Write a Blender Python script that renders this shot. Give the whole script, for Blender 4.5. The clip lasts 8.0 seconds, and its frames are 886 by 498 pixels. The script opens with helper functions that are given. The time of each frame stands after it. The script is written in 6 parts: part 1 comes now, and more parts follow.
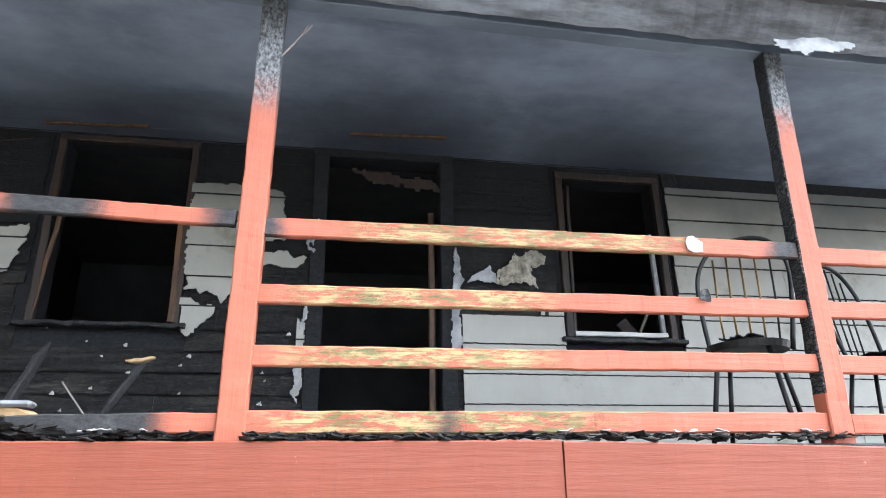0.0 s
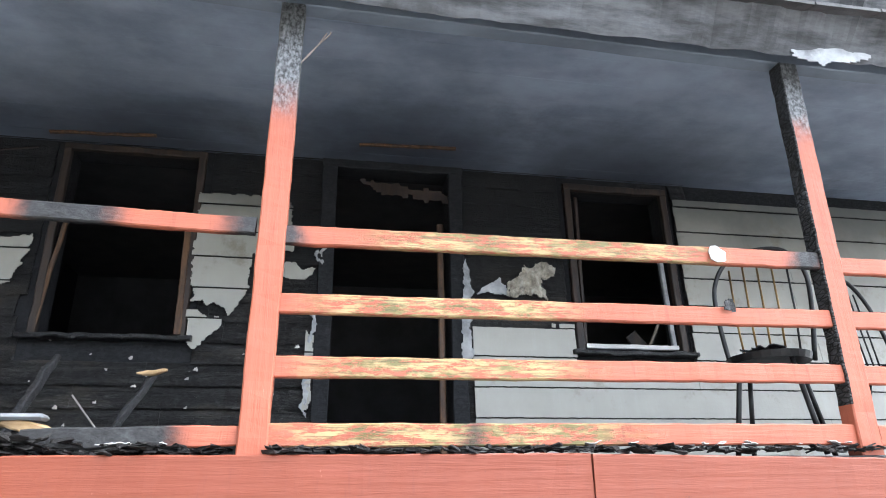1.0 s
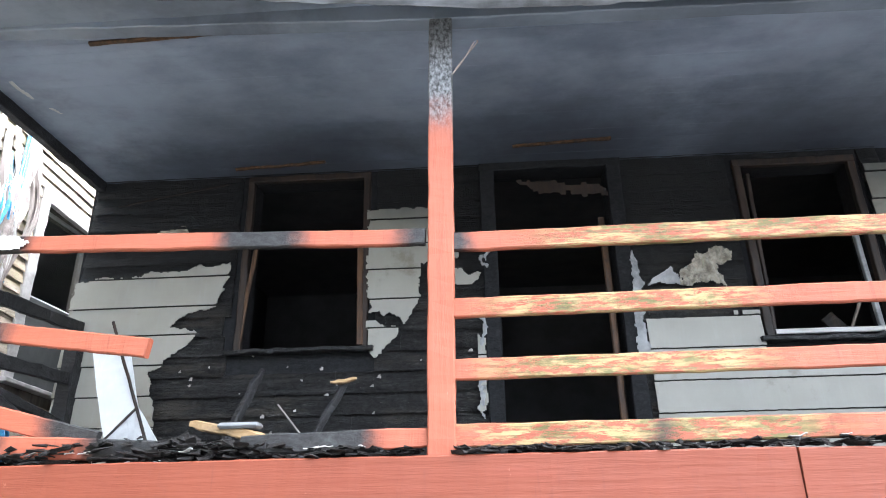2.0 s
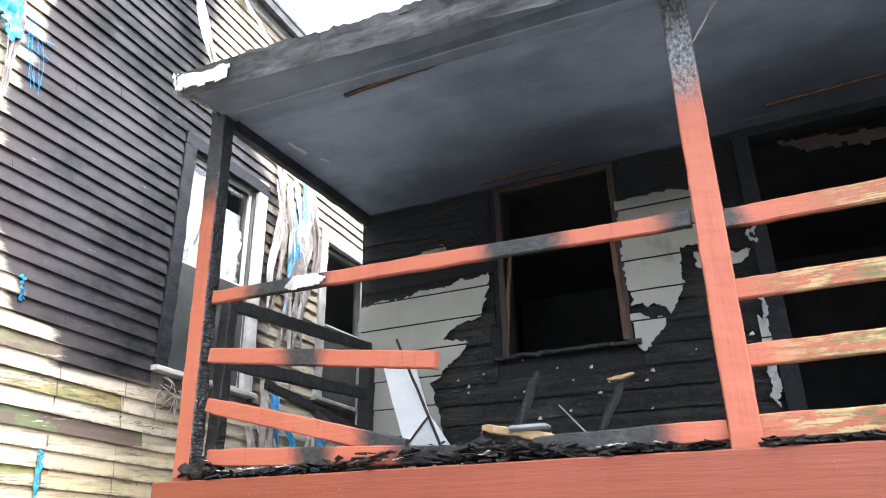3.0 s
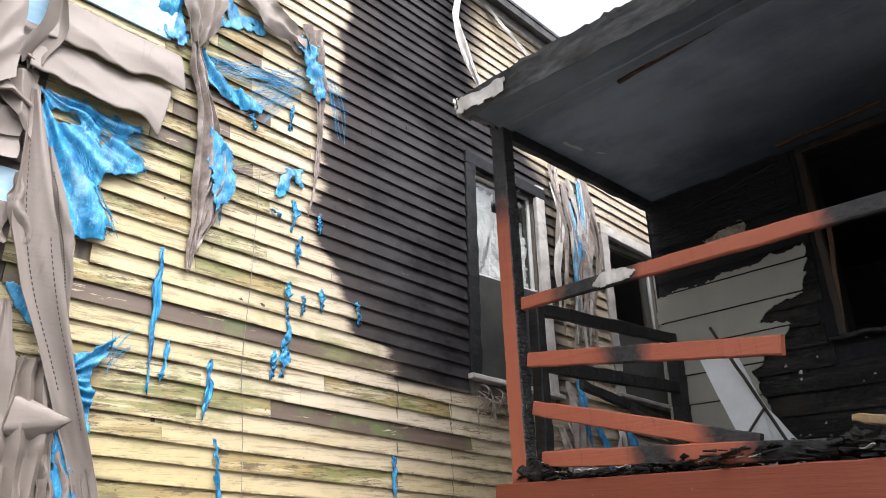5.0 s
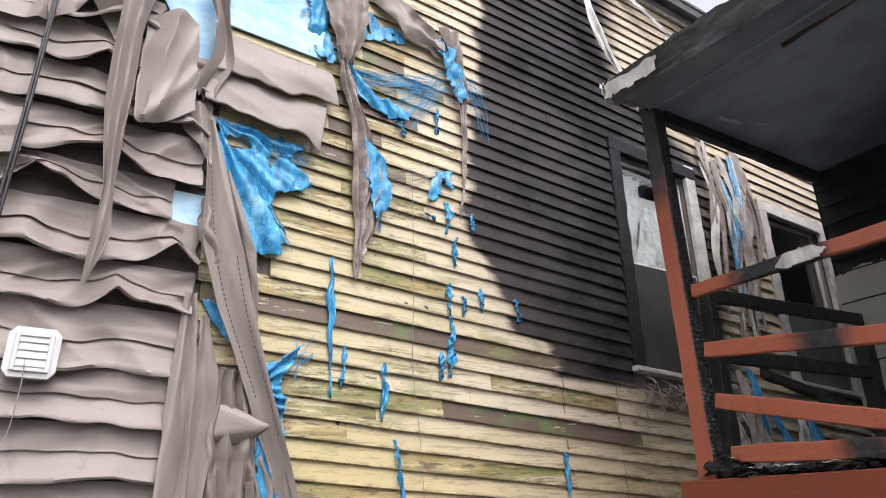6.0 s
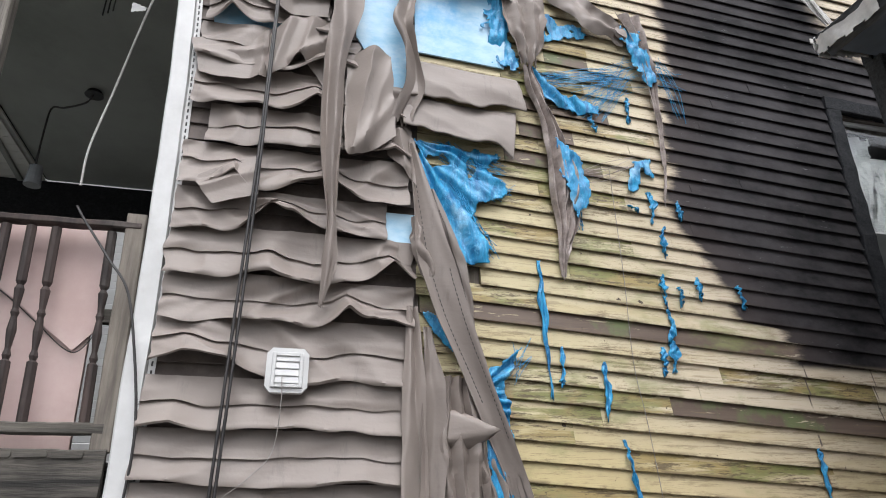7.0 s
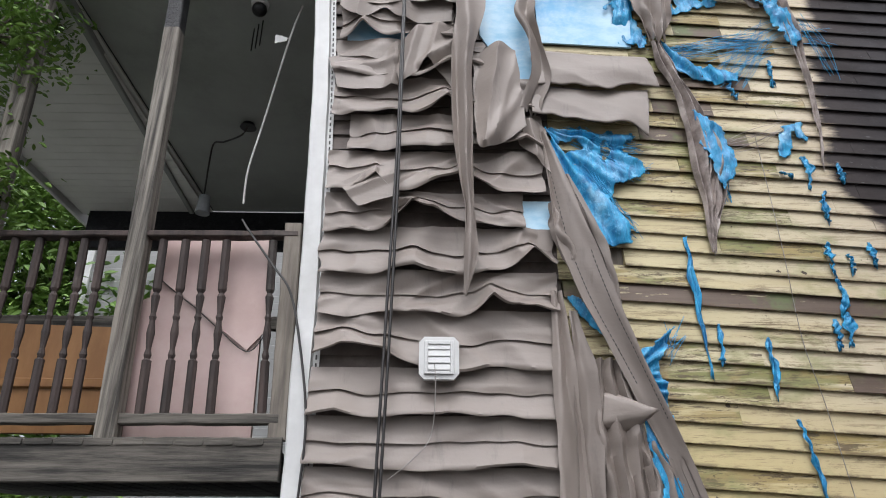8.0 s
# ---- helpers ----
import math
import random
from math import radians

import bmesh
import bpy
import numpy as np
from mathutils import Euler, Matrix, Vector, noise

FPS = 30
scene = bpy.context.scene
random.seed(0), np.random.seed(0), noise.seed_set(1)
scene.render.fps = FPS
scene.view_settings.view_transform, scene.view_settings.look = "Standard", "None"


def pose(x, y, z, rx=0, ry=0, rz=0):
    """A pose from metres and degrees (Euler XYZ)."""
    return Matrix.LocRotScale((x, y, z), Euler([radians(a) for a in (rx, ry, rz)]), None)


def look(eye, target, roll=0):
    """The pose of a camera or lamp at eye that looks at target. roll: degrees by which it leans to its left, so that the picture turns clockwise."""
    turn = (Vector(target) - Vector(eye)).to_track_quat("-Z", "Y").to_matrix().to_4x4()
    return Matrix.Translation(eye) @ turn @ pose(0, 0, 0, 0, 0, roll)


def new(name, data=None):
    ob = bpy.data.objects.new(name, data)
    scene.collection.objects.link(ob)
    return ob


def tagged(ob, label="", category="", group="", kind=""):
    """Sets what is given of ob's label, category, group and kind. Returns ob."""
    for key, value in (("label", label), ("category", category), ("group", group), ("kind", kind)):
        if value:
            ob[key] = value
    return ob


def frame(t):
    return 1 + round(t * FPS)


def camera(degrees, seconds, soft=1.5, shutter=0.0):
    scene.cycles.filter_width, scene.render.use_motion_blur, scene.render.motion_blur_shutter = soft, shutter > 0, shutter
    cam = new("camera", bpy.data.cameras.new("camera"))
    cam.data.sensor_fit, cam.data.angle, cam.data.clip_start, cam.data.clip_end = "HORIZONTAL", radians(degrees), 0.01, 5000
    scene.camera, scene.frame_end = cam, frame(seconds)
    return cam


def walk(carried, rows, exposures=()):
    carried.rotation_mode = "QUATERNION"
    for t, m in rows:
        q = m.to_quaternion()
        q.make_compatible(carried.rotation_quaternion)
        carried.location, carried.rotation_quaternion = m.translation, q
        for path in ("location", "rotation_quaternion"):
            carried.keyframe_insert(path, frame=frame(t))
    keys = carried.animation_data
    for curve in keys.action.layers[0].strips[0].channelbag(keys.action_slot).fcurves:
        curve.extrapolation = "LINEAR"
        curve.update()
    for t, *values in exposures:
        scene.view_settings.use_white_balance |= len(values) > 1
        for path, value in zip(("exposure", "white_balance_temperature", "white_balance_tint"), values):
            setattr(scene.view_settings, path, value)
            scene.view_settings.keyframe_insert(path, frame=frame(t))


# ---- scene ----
cam = camera(67.0, 8.0, soft=1.0)
PATH = [
    (0, (0.096, 0.066, 1.578), (0.427, 1.914, 2.266), -0.9),
    (0.5, (-0.001, 0.148, 1.586), (0.35, 1.992, 2.277), -1.2),
    (1, (-0.039, 0.148, 1.571), (0.321, 1.975, 2.302), -1.2),
    (1.2, (-0.055, 0.151, 1.565), (0.306, 1.977, 2.297), -1.2),
    (2.3, (-0.11, 0.105, 1.562), (-0.453, 1.927, 2.311), -1.3),
    (2.5, (-0.154, 0.091, 1.568), (-0.623, 1.885, 2.317), -1.5),
    (3, (-0.18, 0.103, 1.56), (-0.959, 1.784, 2.315), -1.3),
    (3.5, (-0.197, 0.143, 1.572), (-1.309, 1.623, 2.331), -1.1),
    (4, (-0.231, 0.121, 1.579), (-1.579, 1.388, 2.337), -0.5),
    (5.3, (-0.476, -0.067, 1.577), (-1.868, 1.15, 2.338), -0.9),
    (5.5, (-0.516, -0.107, 1.59), (-1.945, 1.073, 2.344), -0.8),
    (6, (-0.557, -0.166, 1.601), (-2.148, 0.783, 2.354), -0.7),
    (6.5, (-0.593, -0.204, 1.593), (-2.319, 0.454, 2.359), -0.5),
    (7, (-0.606, -0.247, 1.56), (-2.394, 0.183, 2.346), -0.4),
    (7.5, (-0.578, -0.226, 1.494), (-2.401, -0.072, 2.302), 0.1),
    (8, (-0.624, -0.258, 1.418), (-2.445, -0.235, 2.245), 0.3),
]
walk(cam, [(t, look(eye, target, roll)) for t, eye, target, roll in PATH], [(0, 3.32, 5850, 9), (2.5, 3.38, 5800, 9), (3.0, 3.0, 5950, 10), (3.5, 2.18, 6250, 11), (4, 1.70, 6450, 12), (5.5, 1.48, 6350, 13), (6, 1.24, 6350, 14), (6.5, 1.0, 6250, 12), (7, 0.85, 6200, 11), (8, 0.73, 6150, 11)])

# ---------------------------------------------------------------- light
world = bpy.data.worlds.new("overcast_sky")
scene.world = world
world.use_nodes = True
wn, wl = world.node_tree.nodes, world.node_tree.links
sky = wn.new("ShaderNodeTexSky")
sky.sky_type = "NISHITA"
sky.sun_disc = False
sky.sun_elevation = radians(59)
sky.sun_rotation = radians(91)
sky.dust_density = 6.0
pale = wn.new("ShaderNodeHueSaturation")
pale.inputs["Saturation"].default_value = 0.18
wl.new(sky.outputs[0], pale.inputs["Color"])
wl.new(pale.outputs[0], wn["Background"].inputs["Color"])
wn["Background"].inputs["Strength"].default_value = 0.15

sun = new("sun", bpy.data.lights.new("sun", "SUN"))
sun.data.energy = 0.26
sun.data.angle = radians(45)
sun.data.color = (1.0, 0.98, 0.95)
sun.matrix_world = look((4.2, -0.1, 7.2), (0, 0, 0))

# ---------------------------------------------------------------- materials


class Mat:
    """A node material with short helpers."""

    def __init__(self, name, rough=0.7, metal=0.0, spec=0.5):
        self.m = bpy.data.materials.new(name)
        self.m.use_nodes = True
        self.n, self.l = self.m.node_tree.nodes, self.m.node_tree.links
        self.b = self.n["Principled BSDF"]
        self.b.inputs["Roughness"].default_value = rough
        self.b.inputs["Metallic"].default_value = metal
        self.b.inputs["Specular IOR Level"].default_value = spec
        self.geo = self.n.new("ShaderNodeNewGeometry")
        self.pos = self.geo.outputs["Position"]

    def put(self, sock, val):
        if hasattr(val, "is_linked"):
            self.l.new(val, sock)
        elif isinstance(val, (tuple, list)) and len(val) == 3 and sock.type == "RGBA":
            sock.default_value = (*val, 1)
        else:
            sock.default_value = val

    def scaled(self, scale, turn=(0, 0, 0)):
        k = self.n.new("ShaderNodeMapping")
        self.l.new(self.pos, k.inputs[0])
        k.inputs["Scale"].default_value = scale
        k.inputs["Rotation"].default_value = turn
        return k.outputs[0]

    def noise(self, scale=5.0, detail=4.0, rough=0.6, stretch=(1, 1, 1), dist=0.0):
        k = self.n.new("ShaderNodeTexNoise")
        self.l.new(self.scaled(stretch), k.inputs["Vector"])
        k.inputs["Scale"].default_value = scale
        k.inputs["Detail"].default_value = detail
        k.inputs["Roughness"].default_value = rough
        k.inputs["Distortion"].default_value = dist
        return k.outputs["Fac"]

    def voronoi(self, scale, stretch=(1, 1, 1), feature="F1", out="Distance"):
        k = self.n.new("ShaderNodeTexVoronoi")
        k.feature = feature
        self.l.new(self.scaled(stretch), k.inputs["Vector"])
        k.inputs["Scale"].default_value = scale
        return k.outputs[out]

    def math(self, op, a, b=0.0):
        k = self.n.new("ShaderNodeMath")
        k.operation = op
        self.put(k.inputs[0], a)
        self.put(k.inputs[1], b)
        return k.outputs[0]

    def axis(self, i):
        k = self.n.new("ShaderNodeSeparateXYZ")
        self.l.new(self.pos, k.inputs[0])
        return k.outputs[i]

    def step(self, v, lo, hi, a=0.0, b=1.0):
        k = self.n.new("ShaderNodeMapRange")
        k.interpolation_type = "SMOOTHSTEP"
        self.put(k.inputs["Value"], v)
        for key, val in (("From Min", lo), ("From Max", hi), ("To Min", a), ("To Max", b)):
            k.inputs[key].default_value = val
        return k.outputs["Result"]

    def mix(self, f, a, b, blend="MIX"):
        k = self.n.new("ShaderNodeMix")
        k.data_type, k.blend_type = "RGBA", blend
        self.put(k.inputs["Factor"], f)
        self.put(k.inputs["A"], a)
        self.put(k.inputs["B"], b)
        return next(o for o in k.outputs if o.type == "RGBA")

    def lerp(self, f, a, b):
        k = self.n.new("ShaderNodeMix")
        k.data_type = "FLOAT"
        self.put(k.inputs[0], f)
        self.put(k.inputs[2], a)
        self.put(k.inputs[3], b)
        return k.outputs[0]

    def rand(self):
        return self.n.new("ShaderNodeObjectInfo").outputs["Random"]

    def island(self):
        return self.geo.outputs["Random Per Island"]

    def span(self, i, spans, edge=0.05, warp=0.12, scale=6.0):
        """1 inside any of the spans along axis i, with an uneven edge."""
        v = self.math("ADD", self.axis(i), self.math("MULTIPLY", self.math("SUBTRACT", self.noise(scale, 5), 0.5), warp * 2))
        total = None
        for a, b in spans:
            w = self.math("MULTIPLY", self.step(v, a - edge, a + edge), self.step(v, b - edge, b + edge, 1.0, 0.0))
            total = w if total is None else self.math("MAXIMUM", total, w)
        return total

    def colour(self, c):
        self.put(self.b.inputs["Base Color"], c)
        return self

    def rough(self, v):
        self.put(self.b.inputs["Roughness"], v)
        return self

    def bump(self, h, strength=0.4, dist=0.01):
        k = self.n.new("ShaderNodeBump")
        k.inputs["Strength"].default_value = strength
        k.inputs["Distance"].default_value = dist
        self.put(k.inputs["Height"], h)
        self.l.new(k.outputs[0], self.b.inputs["Normal"])
        return self


GRAIN = {0: (1.2, 22, 22), 1: (22, 1.2, 22), 2: (22, 22, 1.2)}


def char_colour(m):
    """Alligatored charcoal with ash on the ridges."""
    cells = m.noise(34, 9, 0.74, (0.8, 1, 1.4), 0.6)
    ash = m.step(m.noise(11, 8, 0.72), 0.54, 0.72)
    c = m.mix(m.step(cells, 0.36, 0.66), (0.005, 0.005, 0.0055), (0.030, 0.030, 0.031))
    return m.mix(m.math("MULTIPLY", ash, 0.28), c, (0.11, 0.115, 0.12)), cells


def red_wood(name, along, chars=(), peels=(), char_axis=None, ashen=0.0, deep=(0.285, 0.072, 0.036), faded=(0.37, 0.105, 0.056)):
    """Salmon-red painted timber with burnt and peeled stretches along one axis."""
    m = Mat(name, 0.62)
    grain = m.noise(1.0, 6, 0.65, GRAIN[along])
    tone = m.mix(m.noise(2.2, 5), deep, faded)
    tone = m.mix(m.step(grain, 0.58, 0.80), tone, (0.21, 0.046, 0.022))
    scuff = m.step(m.noise(11, 6, 0.75), 0.66, 0.74)
    tone = m.mix(m.math("MULTIPLY", scuff, 0.5), tone, (0.50, 0.25, 0.17))
    drip = m.step(m.noise(2.2, 7, 0.72, (14, 14, 1.3)), 0.54, 0.72)
    tone = m.mix(m.math("MULTIPLY", drip, 0.45), tone, (0.13, 0.030, 0.018))
    speck = m.step(m.noise(44, 5, 0.8), 0.665, 0.70)
    tone = m.mix(m.math("MULTIPLY", speck, 0.75), tone, (0.05, 0.02, 0.015))
    height = grain
    if peels:
        zone = m.span(0 if along == 0 else along, peels, 0.2, 0.2, 3)
        flake = m.step(m.noise(5.5, 12, 0.82, (1.5, 8, 8)), 0.47, 0.50)
        f = m.math("MULTIPLY", zone, flake)
        bare = m.mix(grain, (0.29, 0.19, 0.075), (0.50, 0.37, 0.175))
        bare = m.mix(m.step(m.noise(7, 6, 0.7, (0.6, 2, 2)), 0.48, 0.62), bare, (0.14, 0.125, 0.040))
        bare = m.mix(m.math("MULTIPLY", m.step(m.noise(1.5, 8, 0.75, (2.5, 70, 70)), 0.50, 0.60), 0.75), bare, (0.09, 0.065, 0.03))
        tone = m.mix(f, tone, bare)
        height = m.math("SUBTRACT", grain, m.math("MULTIPLY", f, 0.6))
    if chars:
        burn = m.span(along if char_axis is None else char_axis, chars, 0.15 if along == 2 else 0.07, 0.17 if along == 2 else 0.09, 7)
        black, cells = char_colour(m)
        if ashen:
            black = m.mix(m.math("MULTIPLY", m.step(m.noise(64, 8, 0.75, (1, 1, 0.6)), 0.36, 0.66), ashen), black, (0.27, 0.28, 0.29))
        tone = m.mix(burn, tone, black)
        height = m.lerp(burn, height, cells)
    m.colour(tone).rough(m.lerp(m.noise(14, 4), 0.48, 0.75)).bump(height, 0.6, 0.008)
    return m.m


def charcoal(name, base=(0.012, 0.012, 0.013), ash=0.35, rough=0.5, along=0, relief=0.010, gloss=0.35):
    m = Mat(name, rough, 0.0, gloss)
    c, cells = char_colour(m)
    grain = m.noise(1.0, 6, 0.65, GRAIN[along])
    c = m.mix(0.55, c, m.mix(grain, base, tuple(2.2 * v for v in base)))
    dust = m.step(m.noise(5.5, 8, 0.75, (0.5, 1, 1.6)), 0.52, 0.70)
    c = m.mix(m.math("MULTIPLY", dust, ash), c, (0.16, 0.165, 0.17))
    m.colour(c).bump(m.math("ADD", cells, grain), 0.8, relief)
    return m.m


CHAR = charcoal("charred_wood", ash=0.3)


def checked_char():
    """Deep alligator checking: black blocks with an ash bloom, parted by cracks across the grain."""
    m = Mat("checked_charcoal", 0.45)
    d = m.voronoi(30, (0.8, 0.8, 1.7), "DISTANCE_TO_EDGE")
    block = m.step(d, 0.02, 0.20)
    c = m.mix(block, (0.003, 0.003, 0.003), (0.040, 0.041, 0.043))
    bloom = m.step(m.noise(14, 7, 0.75), 0.50, 0.68)
    c = m.mix(m.math("MULTIPLY", m.math("MULTIPLY", bloom, block), 0.45), c, (0.13, 0.134, 0.138))
    m.colour(c).bump(m.math("ADD", block, m.math("MULTIPLY", m.noise(40, 3), 0.3)), 0.7, 0.006)
    return m.m


CHECKED = checked_char()


def burnt_boards():
    """Charred lap boards: checked into small blocks, ash and flecks on the ridges, blacker towards the top."""
    m = Mat("burnt_siding_boards", 0.36, 0.0, 0.4)
    c, cells = char_colour(m)
    grain = m.noise(1.0, 8, 0.7, (1.6, 26, 26))
    c = m.mix(m.math("MULTIPLY", m.step(grain, 0.48, 0.70), 0.65), c, (0.056, 0.056, 0.054))
    cracks = m.step(m.noise(2.0, 9, 0.75, (12, 6, 1.2)), 0.60, 0.66)
    c = m.mix(m.math("MULTIPLY", cracks, 0.8), c, (0.004, 0.004, 0.004))
    brown = m.step(m.noise(2.6, 6, 0.7, (0.6, 1, 2)), 0.50, 0.64)
    c = m.mix(m.math("MULTIPLY", brown, 0.6), c, (0.066, 0.058, 0.047))
    ash = m.math("MULTIPLY", m.step(m.noise(3.2, 6, 0.7, (0.5, 1, 2.2)), 0.47, 0.62), m.step(m.noise(26, 8, 0.8, (0.35, 1, 1.6)), 0.50, 0.66))
    c = m.mix(m.math("MULTIPLY", ash, 0.8), c, (0.15, 0.15, 0.142))
    fleck = m.step(m.noise(58, 4, 0.7, (0.8, 1, 1)), 0.69, 0.72)
    c = m.mix(m.math("MULTIPLY", fleck, 0.7), c, (0.30, 0.29, 0.27))
    # Boards turn blacker towards the top, with an uneven edge.
    smoke = m.step(m.math("ADD", m.axis(2), m.math("MULTIPLY", m.math("SUBTRACT", m.noise(1.4, 5), 0.5), 0.6)), 2.85, 3.45)
    c = m.mix(m.math("MULTIPLY", smoke, 0.9), c, (0.009, 0.010, 0.0115))
    m.colour(c).rough(m.lerp(m.noise(12, 5), 0.24, 0.62)).bump(m.math("ADD", m.math("MULTIPLY", cells, 0.8), grain), 1.0, 0.028)
    return m.m


BURNT = burnt_boards()
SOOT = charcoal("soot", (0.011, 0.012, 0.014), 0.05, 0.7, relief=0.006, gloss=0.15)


def simple(name, a, b, scale=6.0, rough=0.7, bump=0.25, stretch=(1, 1, 1), stain=None, metal=0.0, spec=0.5):
    m = Mat(name, rough, metal, spec)
    c = m.mix(m.step(m.noise(scale, 6, 0.65, stretch), 0.3, 0.7), a, b)
    if stain:
        c = m.mix(m.math("MULTIPLY", m.step(m.noise(scale * 0.45, 7, 0.7), 0.52, 0.72), stain[1]), c, stain[0])
    m.colour(c)
    m.rough(m.lerp(m.noise(scale * 2.5, 4), max(0.05, rough - 0.12), min(1, rough + 0.12)))
    m.bump(m.noise(scale * 6, 5, 0.6, stretch), bump, 0.004)
    return m.m


CEIL = simple("sooted_ceiling", (0.115, 0.133, 0.165), (0.215, 0.247, 0.30), 1.1, 0.55, 0.10, (1, 1.6, 1), stain=((0.040, 0.046, 0.057), 0.65))


def shaded_ceiling_mat():
    """Porch ceiling boards under a film of soot, with shade painted in towards the wall around the door and the two
    windows.
    """
    m = Mat("sooty_ceiling_shaded_at_wall", 0.55)
    c = m.mix(m.step(m.noise(1.1, 6, 0.65, (1, 1.6, 1)), 0.3, 0.7), (0.160, 0.190, 0.250), (0.300, 0.350, 0.440))
    c = m.mix(m.math("MULTIPLY", m.step(m.noise(0.5, 7, 0.7), 0.52, 0.72), 0.6), c, (0.040, 0.046, 0.057))
    # Painted shade: the ceiling darkens towards the back wall, centred on each opening.
    wave = m.math("MULTIPLY", m.math("SUBTRACT", m.noise(1.6, 6, 0.65), 0.5), 0.7)
    total = None
    for cx, wide in ((-1.35, 1.5), (0.48, 1.4), (2.3, 1.3)):
        dx = m.math("DIVIDE", m.math("SUBTRACT", m.axis(0), cx), wide)
        dy = m.math("DIVIDE", m.math("SUBTRACT", m.axis(1), 4.7), 1.35)
        r = m.math("SQRT", m.math("ADD", m.math("MULTIPLY", dx, dx), m.math("MULTIPLY", dy, dy)))
        f = m.step(m.math("ADD", r, wave), 1.25, 0.15)
        total = f if total is None else m.math("MAXIMUM", total, f)
    c = m.mix(m.math("MULTIPLY", total, 0.76), c, (0.014, 0.017, 0.024))
    m.colour(c).bump(m.noise(7, 5, 0.6), 0.1, 0.004)
    return m.m


SHADED_CEIL = shaded_ceiling_mat()


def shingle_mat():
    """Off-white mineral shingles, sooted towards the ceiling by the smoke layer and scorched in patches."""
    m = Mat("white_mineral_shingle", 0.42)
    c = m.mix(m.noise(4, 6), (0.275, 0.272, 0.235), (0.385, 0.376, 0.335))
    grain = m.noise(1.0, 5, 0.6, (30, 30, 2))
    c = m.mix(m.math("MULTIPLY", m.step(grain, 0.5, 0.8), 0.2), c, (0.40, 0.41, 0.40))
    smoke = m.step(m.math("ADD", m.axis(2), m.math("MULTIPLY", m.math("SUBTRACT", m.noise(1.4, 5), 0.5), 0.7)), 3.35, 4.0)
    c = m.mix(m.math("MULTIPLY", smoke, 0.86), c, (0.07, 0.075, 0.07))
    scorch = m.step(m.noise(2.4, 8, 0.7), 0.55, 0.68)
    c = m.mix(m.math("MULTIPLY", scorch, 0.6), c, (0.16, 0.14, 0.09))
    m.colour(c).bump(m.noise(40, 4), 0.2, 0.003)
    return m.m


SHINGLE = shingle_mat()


def clap_mat(name, worn):
    """Yellow clapboard paint: faded, cracked to bare wood on some boards, and blackened where the fire licked the wall."""
    m = Mat(name, 0.62)
    y, z = m.axis(1), m.axis(2)
    grain = m.noise(1.0, 6, 0.65, (22, 1.4, 24))
    paint = m.mix(m.noise(1.3, 5), (0.40, 0.333, 0.178), (0.50, 0.440, 0.278))
    paint = m.mix(m.step(m.rand(), 0.45, 1.0, 0.0, 0.75), paint, (0.52, 0.455, 0.29))
    pale = m.step(m.math("ADD", y, m.math("MULTIPLY", m.noise(1.1, 4), 1.0)), 1.4, 3.0)
    paint = m.mix(m.math("MULTIPLY", pale, 0.75), paint, (0.55, 0.475, 0.385))
    low = m.step(z, 2.3, 1.7)
    paint = m.mix(m.math("MULTIPLY", low, 0.4), paint, (0.45, 0.34, 0.12))
    moss = m.math("MULTIPLY", m.step(m.noise(1.4, 5, 0.65, (1, 1, 1.6)), 0.53, 0.66), m.step(m.noise(9, 6, 0.7, (1, 0.5, 2)), 0.35, 0.6))
    if worn == 2:
        bare = m.mix(grain, (0.05, 0.034, 0.026), (0.17, 0.125, 0.095))
        green = m.step(m.noise(2.1, 5, 0.6), 0.52, 0.60)
        bare = m.mix(m.math("MULTIPLY", green, 0.8), bare, (0.11, 0.14, 0.055))
        tone = m.mix(m.step(m.noise(2.4, 8, 0.72, (3, 1.3, 14)), 0.60, 0.63), bare, paint)
    elif worn == 1:
        bare = m.mix(grain, (0.17, 0.125, 0.05), (0.40, 0.31, 0.13))
        bare = m.mix(m.math("MULTIPLY", m.step(m.noise(2.2, 4), 0.48, 0.58), 0.75), bare, (0.15, 0.17, 0.055))
        tone = m.mix(m.step(m.noise(1.6, 7, 0.7, (4, 0.8, 10)), 0.40, 0.54), paint, bare)
        flecks = m.step(m.noise(8, 8, 0.8, (2, 0.7, 6)), 0.52, 0.56)
        tone = m.mix(m.math("MULTIPLY", flecks, 0.85), tone, (0.085, 0.06, 0.035))
    else:
        fade = m.step(m.noise(1.5, 6, 0.6, (2, 0.7, 5)), 0.48, 0.66)
        tone = m.mix(m.math("MULTIPLY", fade, 0.45), paint, (0.40, 0.32, 0.16))
        zone = m.step(m.noise(1.1, 4), 0.50, 0.64)
        chips = m.step(m.noise(5, 10, 0.84, (2, 0.45, 7)), 0.530, 0.57)
        tone = m.mix(m.math("MULTIPLY", chips, m.lerp(zone, 0.45, 0.95)), tone, (0.14, 0.10, 0.055))
    tone = m.mix(m.math("MULTIPLY", moss, 0.62), tone, (0.20, 0.22, 0.085))
    hairs = m.step(m.noise(1.4, 9, 0.8, (8, 1.0, 34)), 0.57, 0.62)
    tone = m.mix(m.math("MULTIPLY", hairs, 0.55), tone, (0.20, 0.15, 0.085))
    course = m.math("DIVIDE", m.math("ADD", m.math("SUBTRACT", z, 2.5395), m.math("MULTIPLY", y, 0.064)), 0.0985)
    up = m.math("FRACT", course)
    butt = m.math("MULTIPLY", m.step(up, 0.22, 0.02), m.step(m.noise(6, 8, 0.78, (1, 0.6, 1.5)), 0.47, 0.57))
